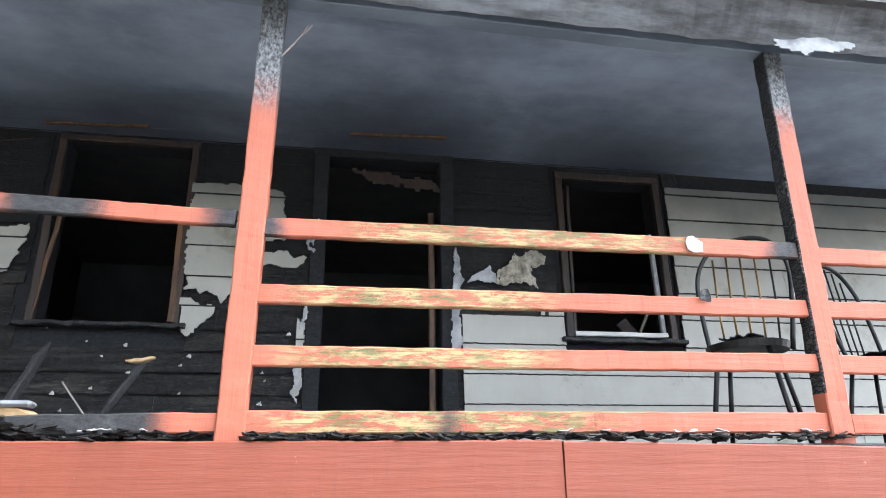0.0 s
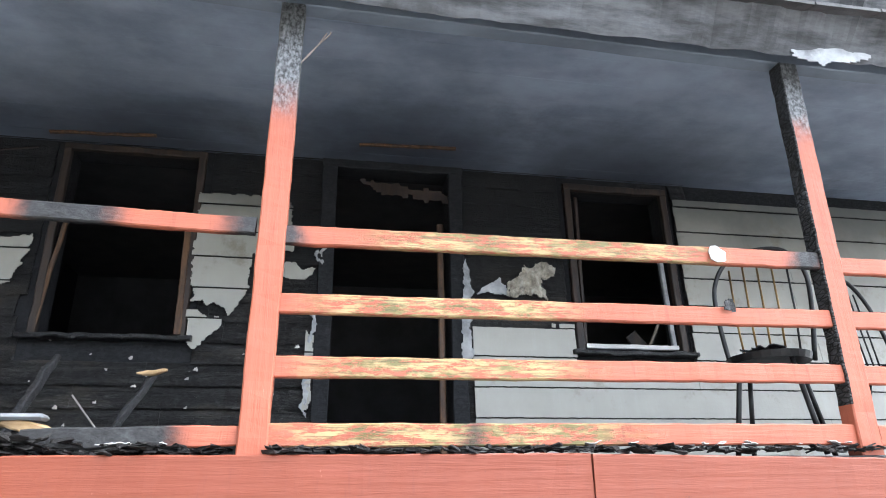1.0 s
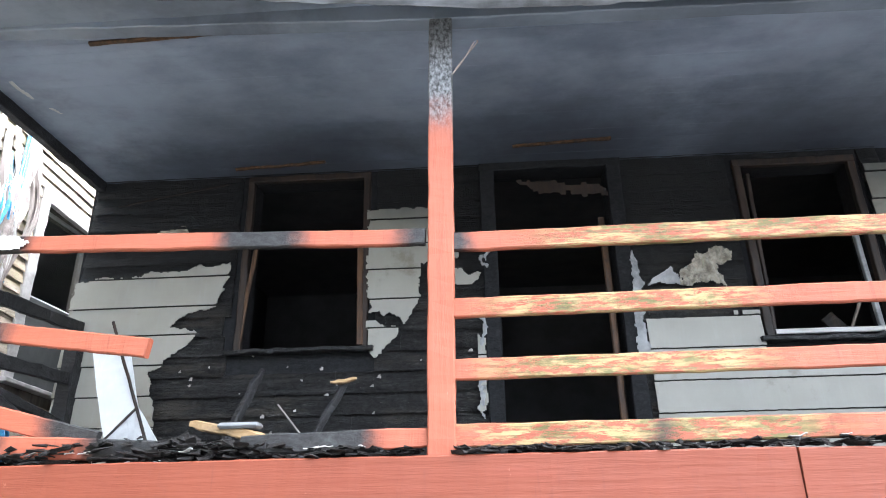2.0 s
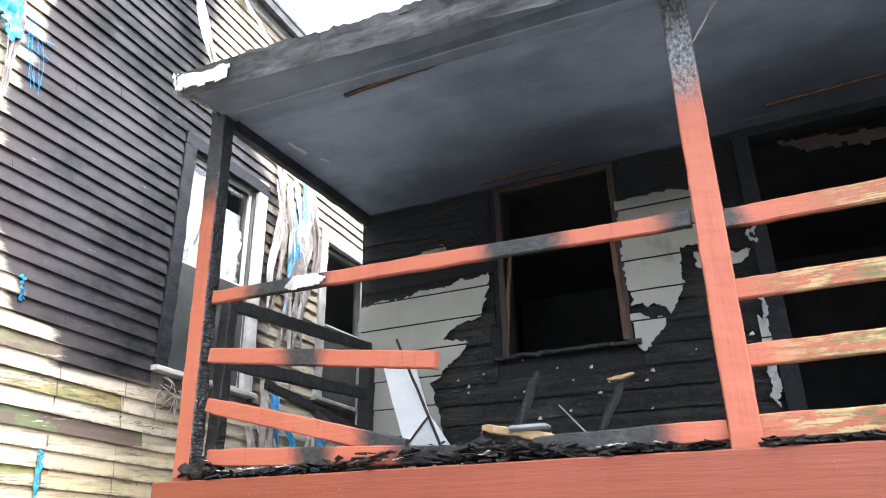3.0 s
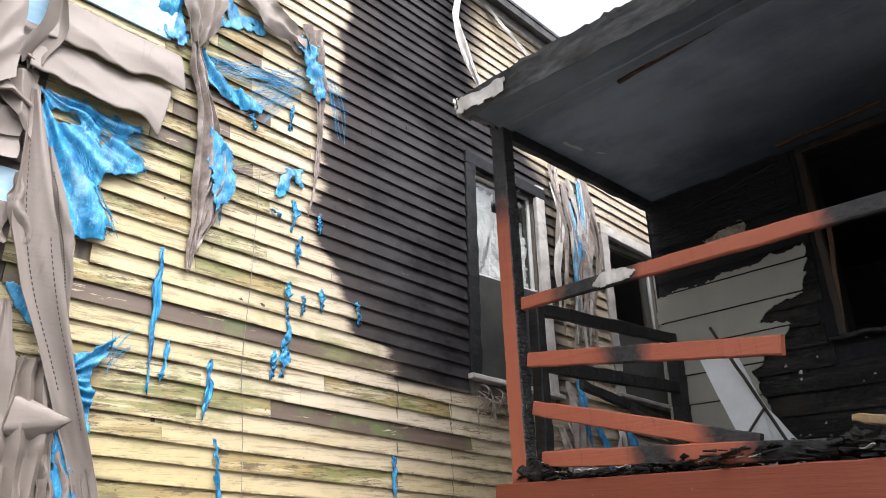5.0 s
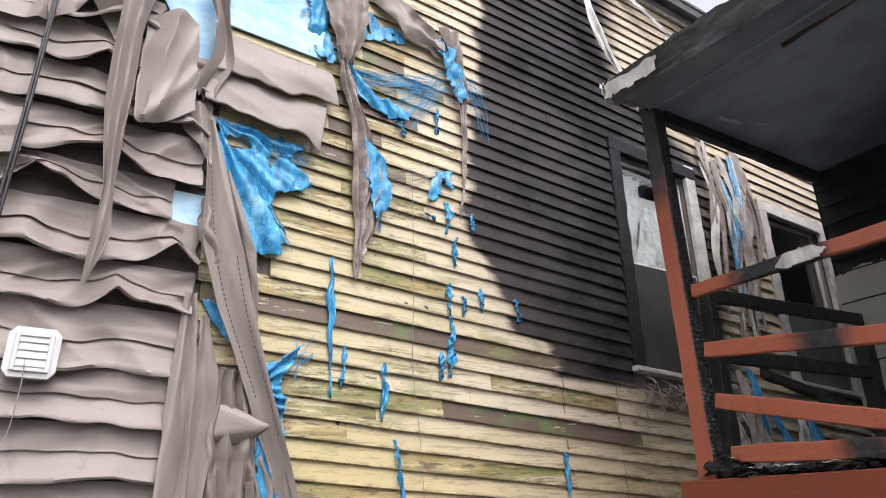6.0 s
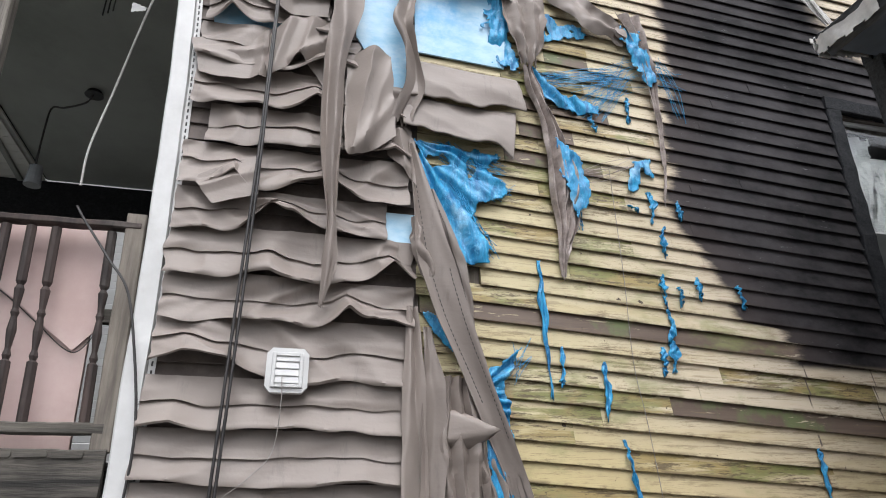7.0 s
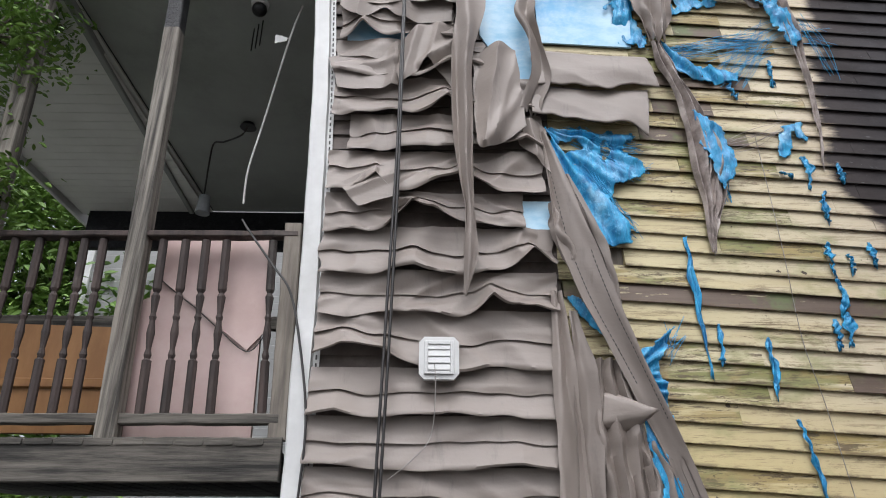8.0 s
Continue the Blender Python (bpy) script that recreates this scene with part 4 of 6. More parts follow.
solid("torn_soffit", sheet([(2.34, 3.84), (2.33, 3.76), (2.42, 3.74), (2.51, 3.70), (2.56, 3.735), (2.66, 3.75), (2.80, 3.78), (2.86, 3.83)], lambda u, v, o: V((u, 2.645 - o, v)), 0.012, 0.02, 0, 0.01, 0.012), ASHMETAL, "torn grey-white scrap hanging from the eave", "scrap")
# White slivers imitate sky light showing through slits in the ceiling.
for x, y, s in ((-2.83, 3.40, 0.09), (-2.76, 3.63, 0.03)):
    solid("sky_slit_sliver", sheet([(x - 0.02, y - s), (x, y - s), (x + 0.03, y + s), (x + 0.01, y + s)], lambda u, v, o: V((u, v, 4.03 - o)), 0.008, 0.012, 0, 0.0, 0.01, thick=0.002), WHITE, "white sliver standing in for sky light through a ceiling slit", "flake", "ceiling flakes")
for x0, x1, y in ((-2.2, -0.9, 3.05), (0.2, 0.9, 4.4), (-1.9, -1.2, 4.55)):
    solid("ceiling_batten", beam((x0, y, 4.05), (x1, y - 0.05, 4.05), 0.03, 0.02, n=30, jit=0.006), JAMB, "scorched brown batten on the ceiling", "batten", "ceiling battens")
bm = tube(bend([(-0.2, 2.84, 3.5), (-0.15, 2.82, 3.58), (-0.05, 2.8, 3.7), (-0.045, 2.8, 3.72)]), 0.003)
add_tube(bm, bend([(-0.2, 2.84, 3.52), (-0.12, 2.8, 3.6), (-0.06, 2.8, 3.71)]), 0.003)
solid("dangling_wire", bm, SCORCHED_VINYL, "thin burnt wires sticking out of the post", "wire")

# ---------------------------------------------------------------- things on the porch


def chair(x, y, yaw, label, brass):
    """A metal cafe chair: round seat, bowed back with straight spindles, splayed legs."""
    c = thing("cafe_chair", (0, 0, 0), label, "chair", "porch chairs")
    bm = bmesh.new()
    bmesh.ops.create_cone(bm, cap_ends=True, segments=28, radius1=0.195, radius2=0.205, depth=0.035, matrix=Matrix.Translation((0, 0, 0.48)))
    part("seat", bm, IRON, c, "burnt black round seat")
    part("cushion_remains", sheet([(-0.12, -0.1), (0.1, -0.13), (0.13, 0.08), (-0.05, 0.14)], lambda u, v, o: V((u, v, 0.5 + o)), 0.012, 0.03, 0.0, 0.03, 0.03, 14), CHAR, c, "charred lump of seat padding")
    bow = bend([(-0.20, 0.08, 0.47), (-0.235, 0.14, 0.75), (-0.235, 0.19, 0.97), (-0.15, 0.225, 1.12), (0, 0.235, 1.16), (0.15, 0.225, 1.12), (0.235, 0.19, 0.97), (0.235, 0.14, 0.75), (0.20, 0.08, 0.47)], 40)
    part("back_bow", tube(bow, 0.013, 8), IRON, c, smooth=True)
    for u in (-0.15, -0.075, 0.0, 0.075, 0.15):
        part("spindle", tube([(u * 0.9, 0.16, 0.49), (u, 0.19, 0.75), (u, 0.226, 1.13 - u * u * 3)], 0.006, 6), brass if u < 0.1 else IRON, c, smooth=True)
    for sx, sy in ((-1, -1), (1, -1), (-1, 1), (1, 1)):
        part("leg", tube([(sx * 0.12, sy * 0.12, 0.47), (sx * 0.19, sy * 0.19, 0.0)], 0.013, 8), IRON, c, smooth=True)
    c.matrix_world = pose(x, y, DECK, 0, 0, yaw)
    return c


chair(2.25, 3.18, -45, "black iron cafe chair with smoked brass bow back", BRASS)
chair(3.34, 3.5, 20, "fire-blackened iron cafe chair against the wall", IRON)

fold = bmesh.new()
a, b, c, d = V((-2.52, 4.1, 2.60)), V((-2.27, 4.1, 2.58)), V((-2.05, 3.9, 2.17)), V((-2.19, 3.84, 1.98))
e, f = V((-1.84, 4.08, 1.785)), V((-2.10, 4.10, 1.785))
vs = [fold.verts.new(p) for p in (a, b, c, d, e, f)]
for q in ((0, 1, 2, 3), (3, 2, 4, 5)):
    fold.faces.new([vs[i] for i in q])
bmesh.ops.subdivide_edges(fold, edges=fold.edges, cuts=5, use_grid_fill=True)
for v in fold.verts:
    v.co += wob(v.co, 6, 0.008)
thicken(fold, 0.012)
solid("fallen_panel", fold, PANEL, "bent pale grey panel leaning on the porch floor", "panel")
solid("panel_dark_strip", beam((-2.36, 4.02, 2.72), (-1.86, 3.80, 1.80), 0.015, 0.02, jit=0.003), WOODTRIM, "thin dark batten along the fallen panel", "batten")

# Shade of the panel's crease put in as a thin dark strip.
solid("panel_dark_strip", beam(c + V((0.0, -0.02, 0.0)), d + V((0.0, -0.02, 0.0)), 0.012, 0.014, jit=0.003), WOODTRIM, "thin dark strip drawing the shaded crease of the fallen panel", "batten")
solid("leaning_stick", beam((-3.0, 3.92, 2.32), (-2.30, 3.80, DECK + 0.02), 0.03, 0.05, n=24, jit=0.008, ends=0.3), CHAR, "charred stick fallen inside the side rails", "stick", "burnt sticks")
solid("peeled_paint_curl", sheet([(-2.36, 2.715), (-2.30, 2.77), (-2.17, 2.775), (-2.10, 2.735), (-2.14, 2.705), (-2.3, 2.695)], lambda u, v, o: V((u, RAIL_Y - 0.02 - o, v + 0.012)), 0.007, 0.012, 0, 0.014, 0.014, 12, 0.003), DIRTY_WHITE, "curled pale paint shred on the burnt rail", "paint shred")
solid("leaning_stick", beam((-1.42, 3.45, DECK), (-1.30, 3.75, 2.33), 0.035, 0.04, n=20, jit=0.01, ends=0.3), CHAR, "charred stud leaning on the porch floor", "stick", "burnt sticks")
solid("leaning_stick", beam((-0.98, 3.4, DECK), (-0.80, 3.6, 2.22), 0.03, 0.035, n=20, jit=0.01, seed=3), CHAR, "charred stud leaning on the porch floor", "stick", "burnt sticks")
solid("splintered_block", beam((-0.87, 3.56, 2.215), (-0.74, 3.58, 2.235), 0.03, 0.022, n=16, jit=0.012, ends=0.5), RAWWOOD, "splintered pale wood stuck on a burnt stud", "splinter")
solid("thin_rod", tube([(-1.12, 3.5, 2.1), (-0.9, 3.3, 1.88)], 0.004), WIRE, "thin grey metal rod among the debris", "rod")
solid("split_plank", beam((-1.36, 3.05, 1.955), (-1.02, 3.02, 1.885), 0.06, 0.04, n=20, jit=0.012, ends=0.4), RAWWOOD, "split raw plank on the debris", "plank")
solid("grey_casing", add_box(bmesh.new(), (-1.22, 2.98, 1.925), (-1.04, 3.06, 1.95), 0.01), CASING, "flat grey plastic casing on the debris", "casing")
solid("split_plank", beam((-1.05, 2.98, 1.86), (-0.78, 2.94, 1.86), 0.04, 0.03, n=14, jit=0.008, ends=0.3), RED_FASCIA, "splintered red board end in the debris", "plank")

# charred crust along the porch edge
DEBRIS = charcoal("black_char_crust", (0.009, 0.0075, 0.0065), 0.16, 0.6, relief=0.012, gloss=0.22)
bm = bmesh.new()
for k in range(900):
    left = k < 640
    x = random.uniform(-2.95, -0.35) if left else random.uniform(-0.2, 2.45)
    heap = 0.07 * math.exp(-((x + 1.5) / 0.6) ** 2) + (0.10 * math.exp(-((x + 2.82) / 0.07) ** 2)) if left else 0.0
    y = FRONT + random.uniform(-0.03, 0.10 if left else 0.02)
    z = DECK + 0.004 + random.uniform(0, 0.022 + heap)
    s = random.uniform(0.010, 0.034)
    m = pose(x, y, z, random.uniform(-22, 22), random.uniform(-16, 16), random.uniform(-50, 50)) @ Matrix.Diagonal((s * random.uniform(1, 2.8), s, s * 0.2, 1))
    got = bmesh.ops.create_cube(bm, size=1.0, matrix=m)
    for v in got["verts"]:
        v.co += V((random.uniform(-1, 1), random.uniform(-1, 1), random.uniform(-1, 1))) * s * 0.22
solid("charred_debris", bm, DEBRIS, "crust of charred wood flakes along the porch edge", "debris", kind="stuff")
for k in range(26):
    x = random.uniform(-2.9, -0.4) if k < 16 else random.uniform(1.0, 2.3)
    if k < 4:
        x = -2.82 + random.uniform(-0.05, 0.05)
    s = random.uniform(0.012, 0.035)
    q = [(x - s, -s * 0.5), (x + s, -s * 0.6), (x + s * 0.8, s * 0.5), (x - s * 0.5, s * 0.7)]
    bm = sheet(q, lambda u, v, o: V((u, FRONT + 0.0 + v, DECK + 0.028 + o + (0.05 if k < 4 else 0))), 0.008, 0.01, 0, 0.01, 0.012, 20, 0.003, seed=k)
    solid("ash_flake", bm, DIRTY_WHITE, "curled pale ash flake on the porch edge", "ash flake", "ash flakes")
for k, (x, y, z, r) in enumerate(((-2.84, 2.80, 1.83, 0.07), (-2.78, 2.83, 1.81, 0.05), (-1.33, 2.93, 1.83, 0.08), (-1.12, 2.92, 1.82, 0.07))):
    bm = bmesh.new()
    bmesh.ops.create_icosphere(bm, subdivisions=3, radius=r)
    for v in bm.verts:
        v.co = V((v.co.x * 1.3, v.co.y * 0.7, v.co.z * 0.7))
        v.co += wob(v.co + V((k * 3, 0, 0)), 18, r * 0.5) + wob(v.co + V((k, 5, 0)), 50, r * 0.3) + V((x, y, z))
    solid("char_clump", bm, DEBRIS, "clump of crumbled charcoal on the porch edge", "charcoal", "charcoal clumps")
solid("paper_label", prism([(1.768, 2.652), (1.80, 2.638), (1.842, 2.645), (1.848, 2.69), (1.83, 2.70), (1.80, 2.722), (1.772, 2.715), (1.76, 2.69)], 1, RAIL_Y - 0.034, RAIL_Y - 0.027), WHITE, "torn white paper patch stuck to the rail", "paper")
solid("melted_lump", sheet([(1.78, 2.40), (1.83, 2.40), (1.84, 2.46), (1.80, 2.45)], lambda u, v, o: V((u, RAIL_Y - 0.024 - o, v)), 0.008, 0.01, 0, 0.012, 0.012, 20), CHAR, "melted black lump on the rail", "lump")

# ---------------------------------------------------------------- the yellow house
WX = -3.84
SLOPE = 0.064
WA = (3.42, 2.56, 4.16, 4.28)
WB = (5.22, 2.62, 6.02, 4.16)
wall_yellow = ring_wall("wall_yellow", 0, WX - 0.18, 0.16, (-0.93, 0.0), (10.5, 5.6), [WA, WB], GREYWOOD, "old clapboard side wall, yellow paint, partly burnt black")
solid("wall_yellow_front", box((-7.2, -0.93, 0), (WX - 0.2, -0.8, 6.2)), UNDER, "front wall of the yellow house behind its porch", "wall", kind="structure")
solid("wall_yellow_back", box((-7.2, 10.4, 0), (WX - 0.19, 10.5, 5.6)), GREYSIDE, "back wall of the yellow house", "wall", kind="structure")
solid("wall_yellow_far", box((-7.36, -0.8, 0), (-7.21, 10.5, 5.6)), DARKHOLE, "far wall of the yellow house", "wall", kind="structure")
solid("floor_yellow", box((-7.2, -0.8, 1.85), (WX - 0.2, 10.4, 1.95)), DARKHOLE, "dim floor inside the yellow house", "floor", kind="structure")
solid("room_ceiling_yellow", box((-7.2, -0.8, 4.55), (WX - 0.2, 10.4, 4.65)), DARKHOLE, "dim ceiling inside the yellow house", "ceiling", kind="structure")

WORN = {}
for k, spans in {0: [(0.4, 3.4, 2)], -4: [(0.6, 1.77, 1), (1.77, 3.3, 2)], -3: [(0.6, 1.36, 1)], -5: [(0.6, 1.36, 1)], -6: [(0.6, 1.2, 1)],
                 1: [(0.5, 1.1, 1)], 7: [(0.6, 1.3, 1)], 9: [(0.8, 1.4, 1)], 10: [(0.9, 1.52, 2)], 11: [(0.9, 1.12, 1)], 12: [(1.0, 1.35, 2)],
                 5: [(0.7, 1.66, 1)], 3: [(1.25, 1.8, 1)], 8: [(1.1, 1.65, 1)], 13: [(1.2, 1.9, 1)], 17: [(1.1, 1.8, 1)], 18: [(1.2, 1.5, 2)], -2: [(2.1, 3.1, 1)], -7: [(1.5, 2.7, 1)], 14: [(1.0, 1.6, 2)], 15: [(1.0, 1.5, 1)], 16: [(0.9, 1.45, 1)], -9: [(0.6, 1.5, 1)], 19: [(0.8, 1.5, 1)]}.items():
    WORN[k] = spans
for k in range(-14, 38):
    zb = 2.59 + 0.0985 * k
    joints = {-0.9, 10.4}
    y = -0.9 + random.uniform(0.5, 1.8)
    while y < 10.0:
        joints.add(round(y, 2))
        y += random.uniform(1.3, 2.9)
    for a, b, w in WORN.get(k, ()):
        joints = {j for j in joints if not a - 0.25 < j < b + 0.25} | {a, b}
    joints.add(0.38)
    js = sorted(joints)
    for a, b in zip(js, js[1:]):
        mid = (a + b) / 2
        worn = next((w for p, q, w in WORN.get(k, ()) if p - 0.01 <= mid <= q + 0.01), 0)
        spans = [(a + 0.0006, b - 0.0006)]
        for o in (WA, WB):
            zc = zb - SLOPE * (o[0] - 0.75)
            if zc + 0.1 > o[1] - 0.1 and zc < o[3] + 0.1:
                cut = []
                for p, q in spans:
                    if q <= o[0] - 0.12 or p >= o[2] + 0.12:
                        cut.append((p, q))
                    else:
                        if p < o[0] - 0.12:
                            cut.append((p, o[0] - 0.12))
                        if q > o[2] + 0.12:
                            cut.append((o[2] + 0.12, q))
                spans = cut
        if k == 2:
            spans = [s for p, q in spans for s in ([(p, 0.66), (0.735, q)] if p < 0.6 and q > 0.8 else [(p, q)])]
        for p, q in spans:
            if q - p < 0.03:
                continue
            n = max(2, int((q - p) / 0.16))
            bm = bmesh.new()
            rings = []
            gap = random.uniform(0, 0.003)
            for i in range(n + 1):
                yy = p + (q - p) * i / n
                z0 = zb - SLOPE * (yy - 0.75) * min(1, max(0.0, (yy + 0.2) / 0.9)) + 0.0035 * noise.noise(V((yy * 2.2, k * 3.3, 0)))
                x0 = WX + gap + 0.003 * noise.noise(V((yy * 1.7, k * 5.1, 4)))
                chip = 0.006 * max(0, noise.noise(V((yy * 7, k * 1.9, 8)))) if worn else 0.0
                rings.append([bm.verts.new(c) for c in ((x0 + 0.0215, yy, z0 + chip), (x0 + 0.0230, yy, z0 + chip + 0.003), (x0 + 0.0035, yy, z0 + 0.106), (x0 - 0.018, yy, z0 + 0.106), (x0 - 0.018, yy, z0 + 0.013), (x0 + 0.0065, yy, z0 + 0.013))])
            for r, s in zip(rings, rings[1:]):
                for i in range(6):
                    bm.faces.new((r[i], r[(i + 1) % 6], s[(i + 1) % 6], s[i]))
            bm.faces.new(rings[0][::-1])
            bm.faces.new(rings[-1])
            part("clapboard", bm, UNDER if q < 0.4 else CLAP[worn], wall_yellow)

# eave of the yellow house
eave = thing("yellow_house_eave", (WX, 4, 6.2), "white eave board and dark roof edge of the yellow house", "eave", kind="structure")
part("frieze_board", beam((WX + 0.035, -0.9, 6.40), (WX + 0.035, 10.4, 5.68), 0.03, 0.12, n=30, jit=0.004), DIRTY_WHITE, eave, "smoke-stained white frieze board")
bm = bmesh.new()
for x0, x1, dz, t in ((WX - 0.05, WX + 0.14, 0.035, 0.02), (WX + 0.13, WX + 0.16, -0.02, 0.085), (-7.4, WX + 0.17, 0.07, 0.03)):
    vv = [bm.verts.new((x, y, 6.40 + dz + dd - SLOPE * (y + 0.9))) for x in (x0, x1) for y in (-1.2, 10.6) for dd in (0, t)]
    for q in ((0, 1, 3, 2), (4, 6, 7, 5), (0, 4, 5, 1), (2, 3, 7, 6), (0, 2, 6, 4), (1, 5, 7, 3)):
        bm.faces.new([vv[i] for i in q])
part("roof_edge", bm, ROOFING, eave, "dark scorched roof edge")
part("loose_trim", drape([(WX + 0.05, 3.55, 6.1), (WX + 0.10, 3.30, 5.98), (WX + 0.16, 3.12, 5.7), (WX + 0.16, 3.16, 5.4), (WX + 0.1, 3.46, 5.02)], [0.05, 0.08, 0.07, 0.11, 0.08], 1, 0.006, flat=(0, 0.9, 0.43)), DIRTY_WHITE, eave, "warped white trim hanging loose")
part("loose_trim", drape([(WX + 0.05, 3.6, 6.08), (WX + 0.12, 4.0, 5.75), (WX + 0.1, 4.3, 5.6)], [0.05, 0.04, 0.02], 1, 0.004, flat=(0, 0.6, 0.8)), DIRTY_WHITE, eave)


def sash_window(name, y0, z0, y1, z1, label, burnt):
    """A double-hung window in the yellow wall: casing, sill, two sashes with panes, net curtain inside."""
    w = thing(name, (WX, (y0 + y1) / 2, z0), label, "window", kind="structure")
    s = lambda y: -SLOPE * (y - (y0 + y1) / 2)
    x = WX + 0.012
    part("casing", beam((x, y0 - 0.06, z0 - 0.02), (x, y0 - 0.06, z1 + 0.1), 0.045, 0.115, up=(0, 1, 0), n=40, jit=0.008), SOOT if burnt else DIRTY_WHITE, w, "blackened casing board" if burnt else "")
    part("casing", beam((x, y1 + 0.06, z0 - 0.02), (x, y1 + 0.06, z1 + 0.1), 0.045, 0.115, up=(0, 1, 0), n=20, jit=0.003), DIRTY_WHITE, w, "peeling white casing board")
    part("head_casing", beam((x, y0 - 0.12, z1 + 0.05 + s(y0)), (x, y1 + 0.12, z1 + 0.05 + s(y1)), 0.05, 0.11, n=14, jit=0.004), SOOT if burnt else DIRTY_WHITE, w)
    part("sill", beam((x + 0.02, y0 - 0.14, z0 - 0.03 + s(y0)), (x + 0.02, y1 + 0.14, z0 - 0.03 + s(y1)), 0.09, 0.035, n=14, jit=0.003), DIRTY_WHITE, w)
    zm = (z0 + z1) / 2 - 0.05
    part("insect_screen", box((WX - 0.012, y0 + 0.02, z0 + 0.01), (WX - 0.010, y1 - 0.02, zm)), SCREEN, w, "grey insect screen over the lower sash")
    for zl, zh, dx in ((z0, zm + 0.02, 0.0), (zm - 0.02, z1, -0.03)):
        fx = WX - 0.03 + dx
        sash = part("sash_frame", beam((fx, y0 + 0.02, zl), (fx, y0 + 0.02, zh), 0.03, 0.035, up=(0, 1, 0)), WHITE, w)
        bm = beam((fx, y1 - 0.02, zl), (fx, y1 - 0.02, zh), 0.03, 0.035, up=(0, 1, 0))
        add_beam(bm, (fx, y0, zl + 0.02), (fx, y1, zl + 0.02), 0.03, 0.035)
        add_beam(bm, (fx, y0, zh - 0.02), (fx, y1, zh - 0.02), 0.03, 0.035)
        part("sash_rails", bm, WHITE, w)
        pane = part("pane", box((fx - 0.003, y0 + 0.035, zl + 0.03), (fx + 0.003, y1 - 0.035, zh - 0.03)), GLASS, w)
        pane.visible_shadow = False
    return w


window_3 = sash_window("window_3", *WA, "double-hung window with soot-black casing and net curtain", True)
window_4 = sash_window("window_4", *WB, "white double-hung window farther along the yellow wall", False)
for k, (poly, mat, lift) in enumerate((([(3.46, 3.42), (4.12, 3.42), (4.12, 3.9), (3.75, 3.95), (3.6, 3.5)], SHEER, 0.0), ([(3.46, 3.5), (3.62, 3.55), (3.78, 4.2), (3.46, 4.22)], SHEER, 0.02))):
    solid("net_curtain", sheet(poly, lambda u, v, o: V((WX - 0.085 - o, u, v)), 0.02, 0.02, 0, 0.02 + lift, 0.03, 12, seed=k), mat, "rumpled pale net curtain behind the glass", "curtain", "net curtains")
solid("roller_blind", box((WX - 0.15, 3.44, 3.38), (WX - 0.14, 4.14, 4.05)), SHEER, "pale roller blind half drawn in the window", "blind")
for k, (y0, z0, y1, z1) in enumerate(((3.47, 2.6, 3.55, 3.3), )):
    bm = bmesh.new()
    for i in range(22):
        z = z0 + (z1 - z0) * i / 22
        add_beam(bm, (WX - 0.09, y0, z), (WX - 0.075, y1 + 0.02 * math.sin(i), z + 0.02), 0.006, 0.012, n=3, jit=0.003)
    solid("blind_remains", bm, DIRTY_WHITE, "melted slatted blind along the window edge", "blind")
bm = bmesh.new()
for i in range(26):
    y, z = 3.32 + random.uniform(0, 0.45), 2.46 + random.uniform(-0.06, 0.06)
    add_tube(bm, bend([(WX + 0.03, y, z), (WX + 0.08, y + random.uniform(-0.06, 0.06), z - 0.05), (WX + 0.04, y + random.uniform(-0.1, 0.1), z - random.uniform(0.02, 0.2))], 8), 0.004, 5)
solid("melted_trim_strands", bm, SCORCHED_VINYL, "tangle of melted trim strands below the window sill", "strands", kind="stuff")

# ---------------------------------------------------------------- heat-warped siding, corner board, wrap
siding = thing("vinyl_siding", (WX, -0.25, 2.5), "brown vinyl siding warped and sagging from heat", "siding", kind="structure")
EDGES = [1.28, 1.52, 1.75, 1.98, 2.21, 2.50, 2.71, 2.96, 3.17, 3.43, 3.68, 3.94, 4.22, 4.46, 4.72, 4.98]
RIGHT = [0.34, 0.34, 0.33, 0.33, 0.33, 0.36, 0.36, 0.21, 0.33, 0.33, 0.30, 0.02, -0.16, -0.02, 1.0, 1.4]
LEFT = [-0.86, -0.86, -0.85, -0.85, -0.84, -0.84, -0.85, -0.85, -0.85, -0.75, -0.85, -0.86, -0.84, -0.80, -0.88, -0.88]
LAPS = [(0.5 * j / 9, j / 9) for j in range(10)] + [(0.485 + 0.515 * j / 9, j / 9) for j in range(10)]
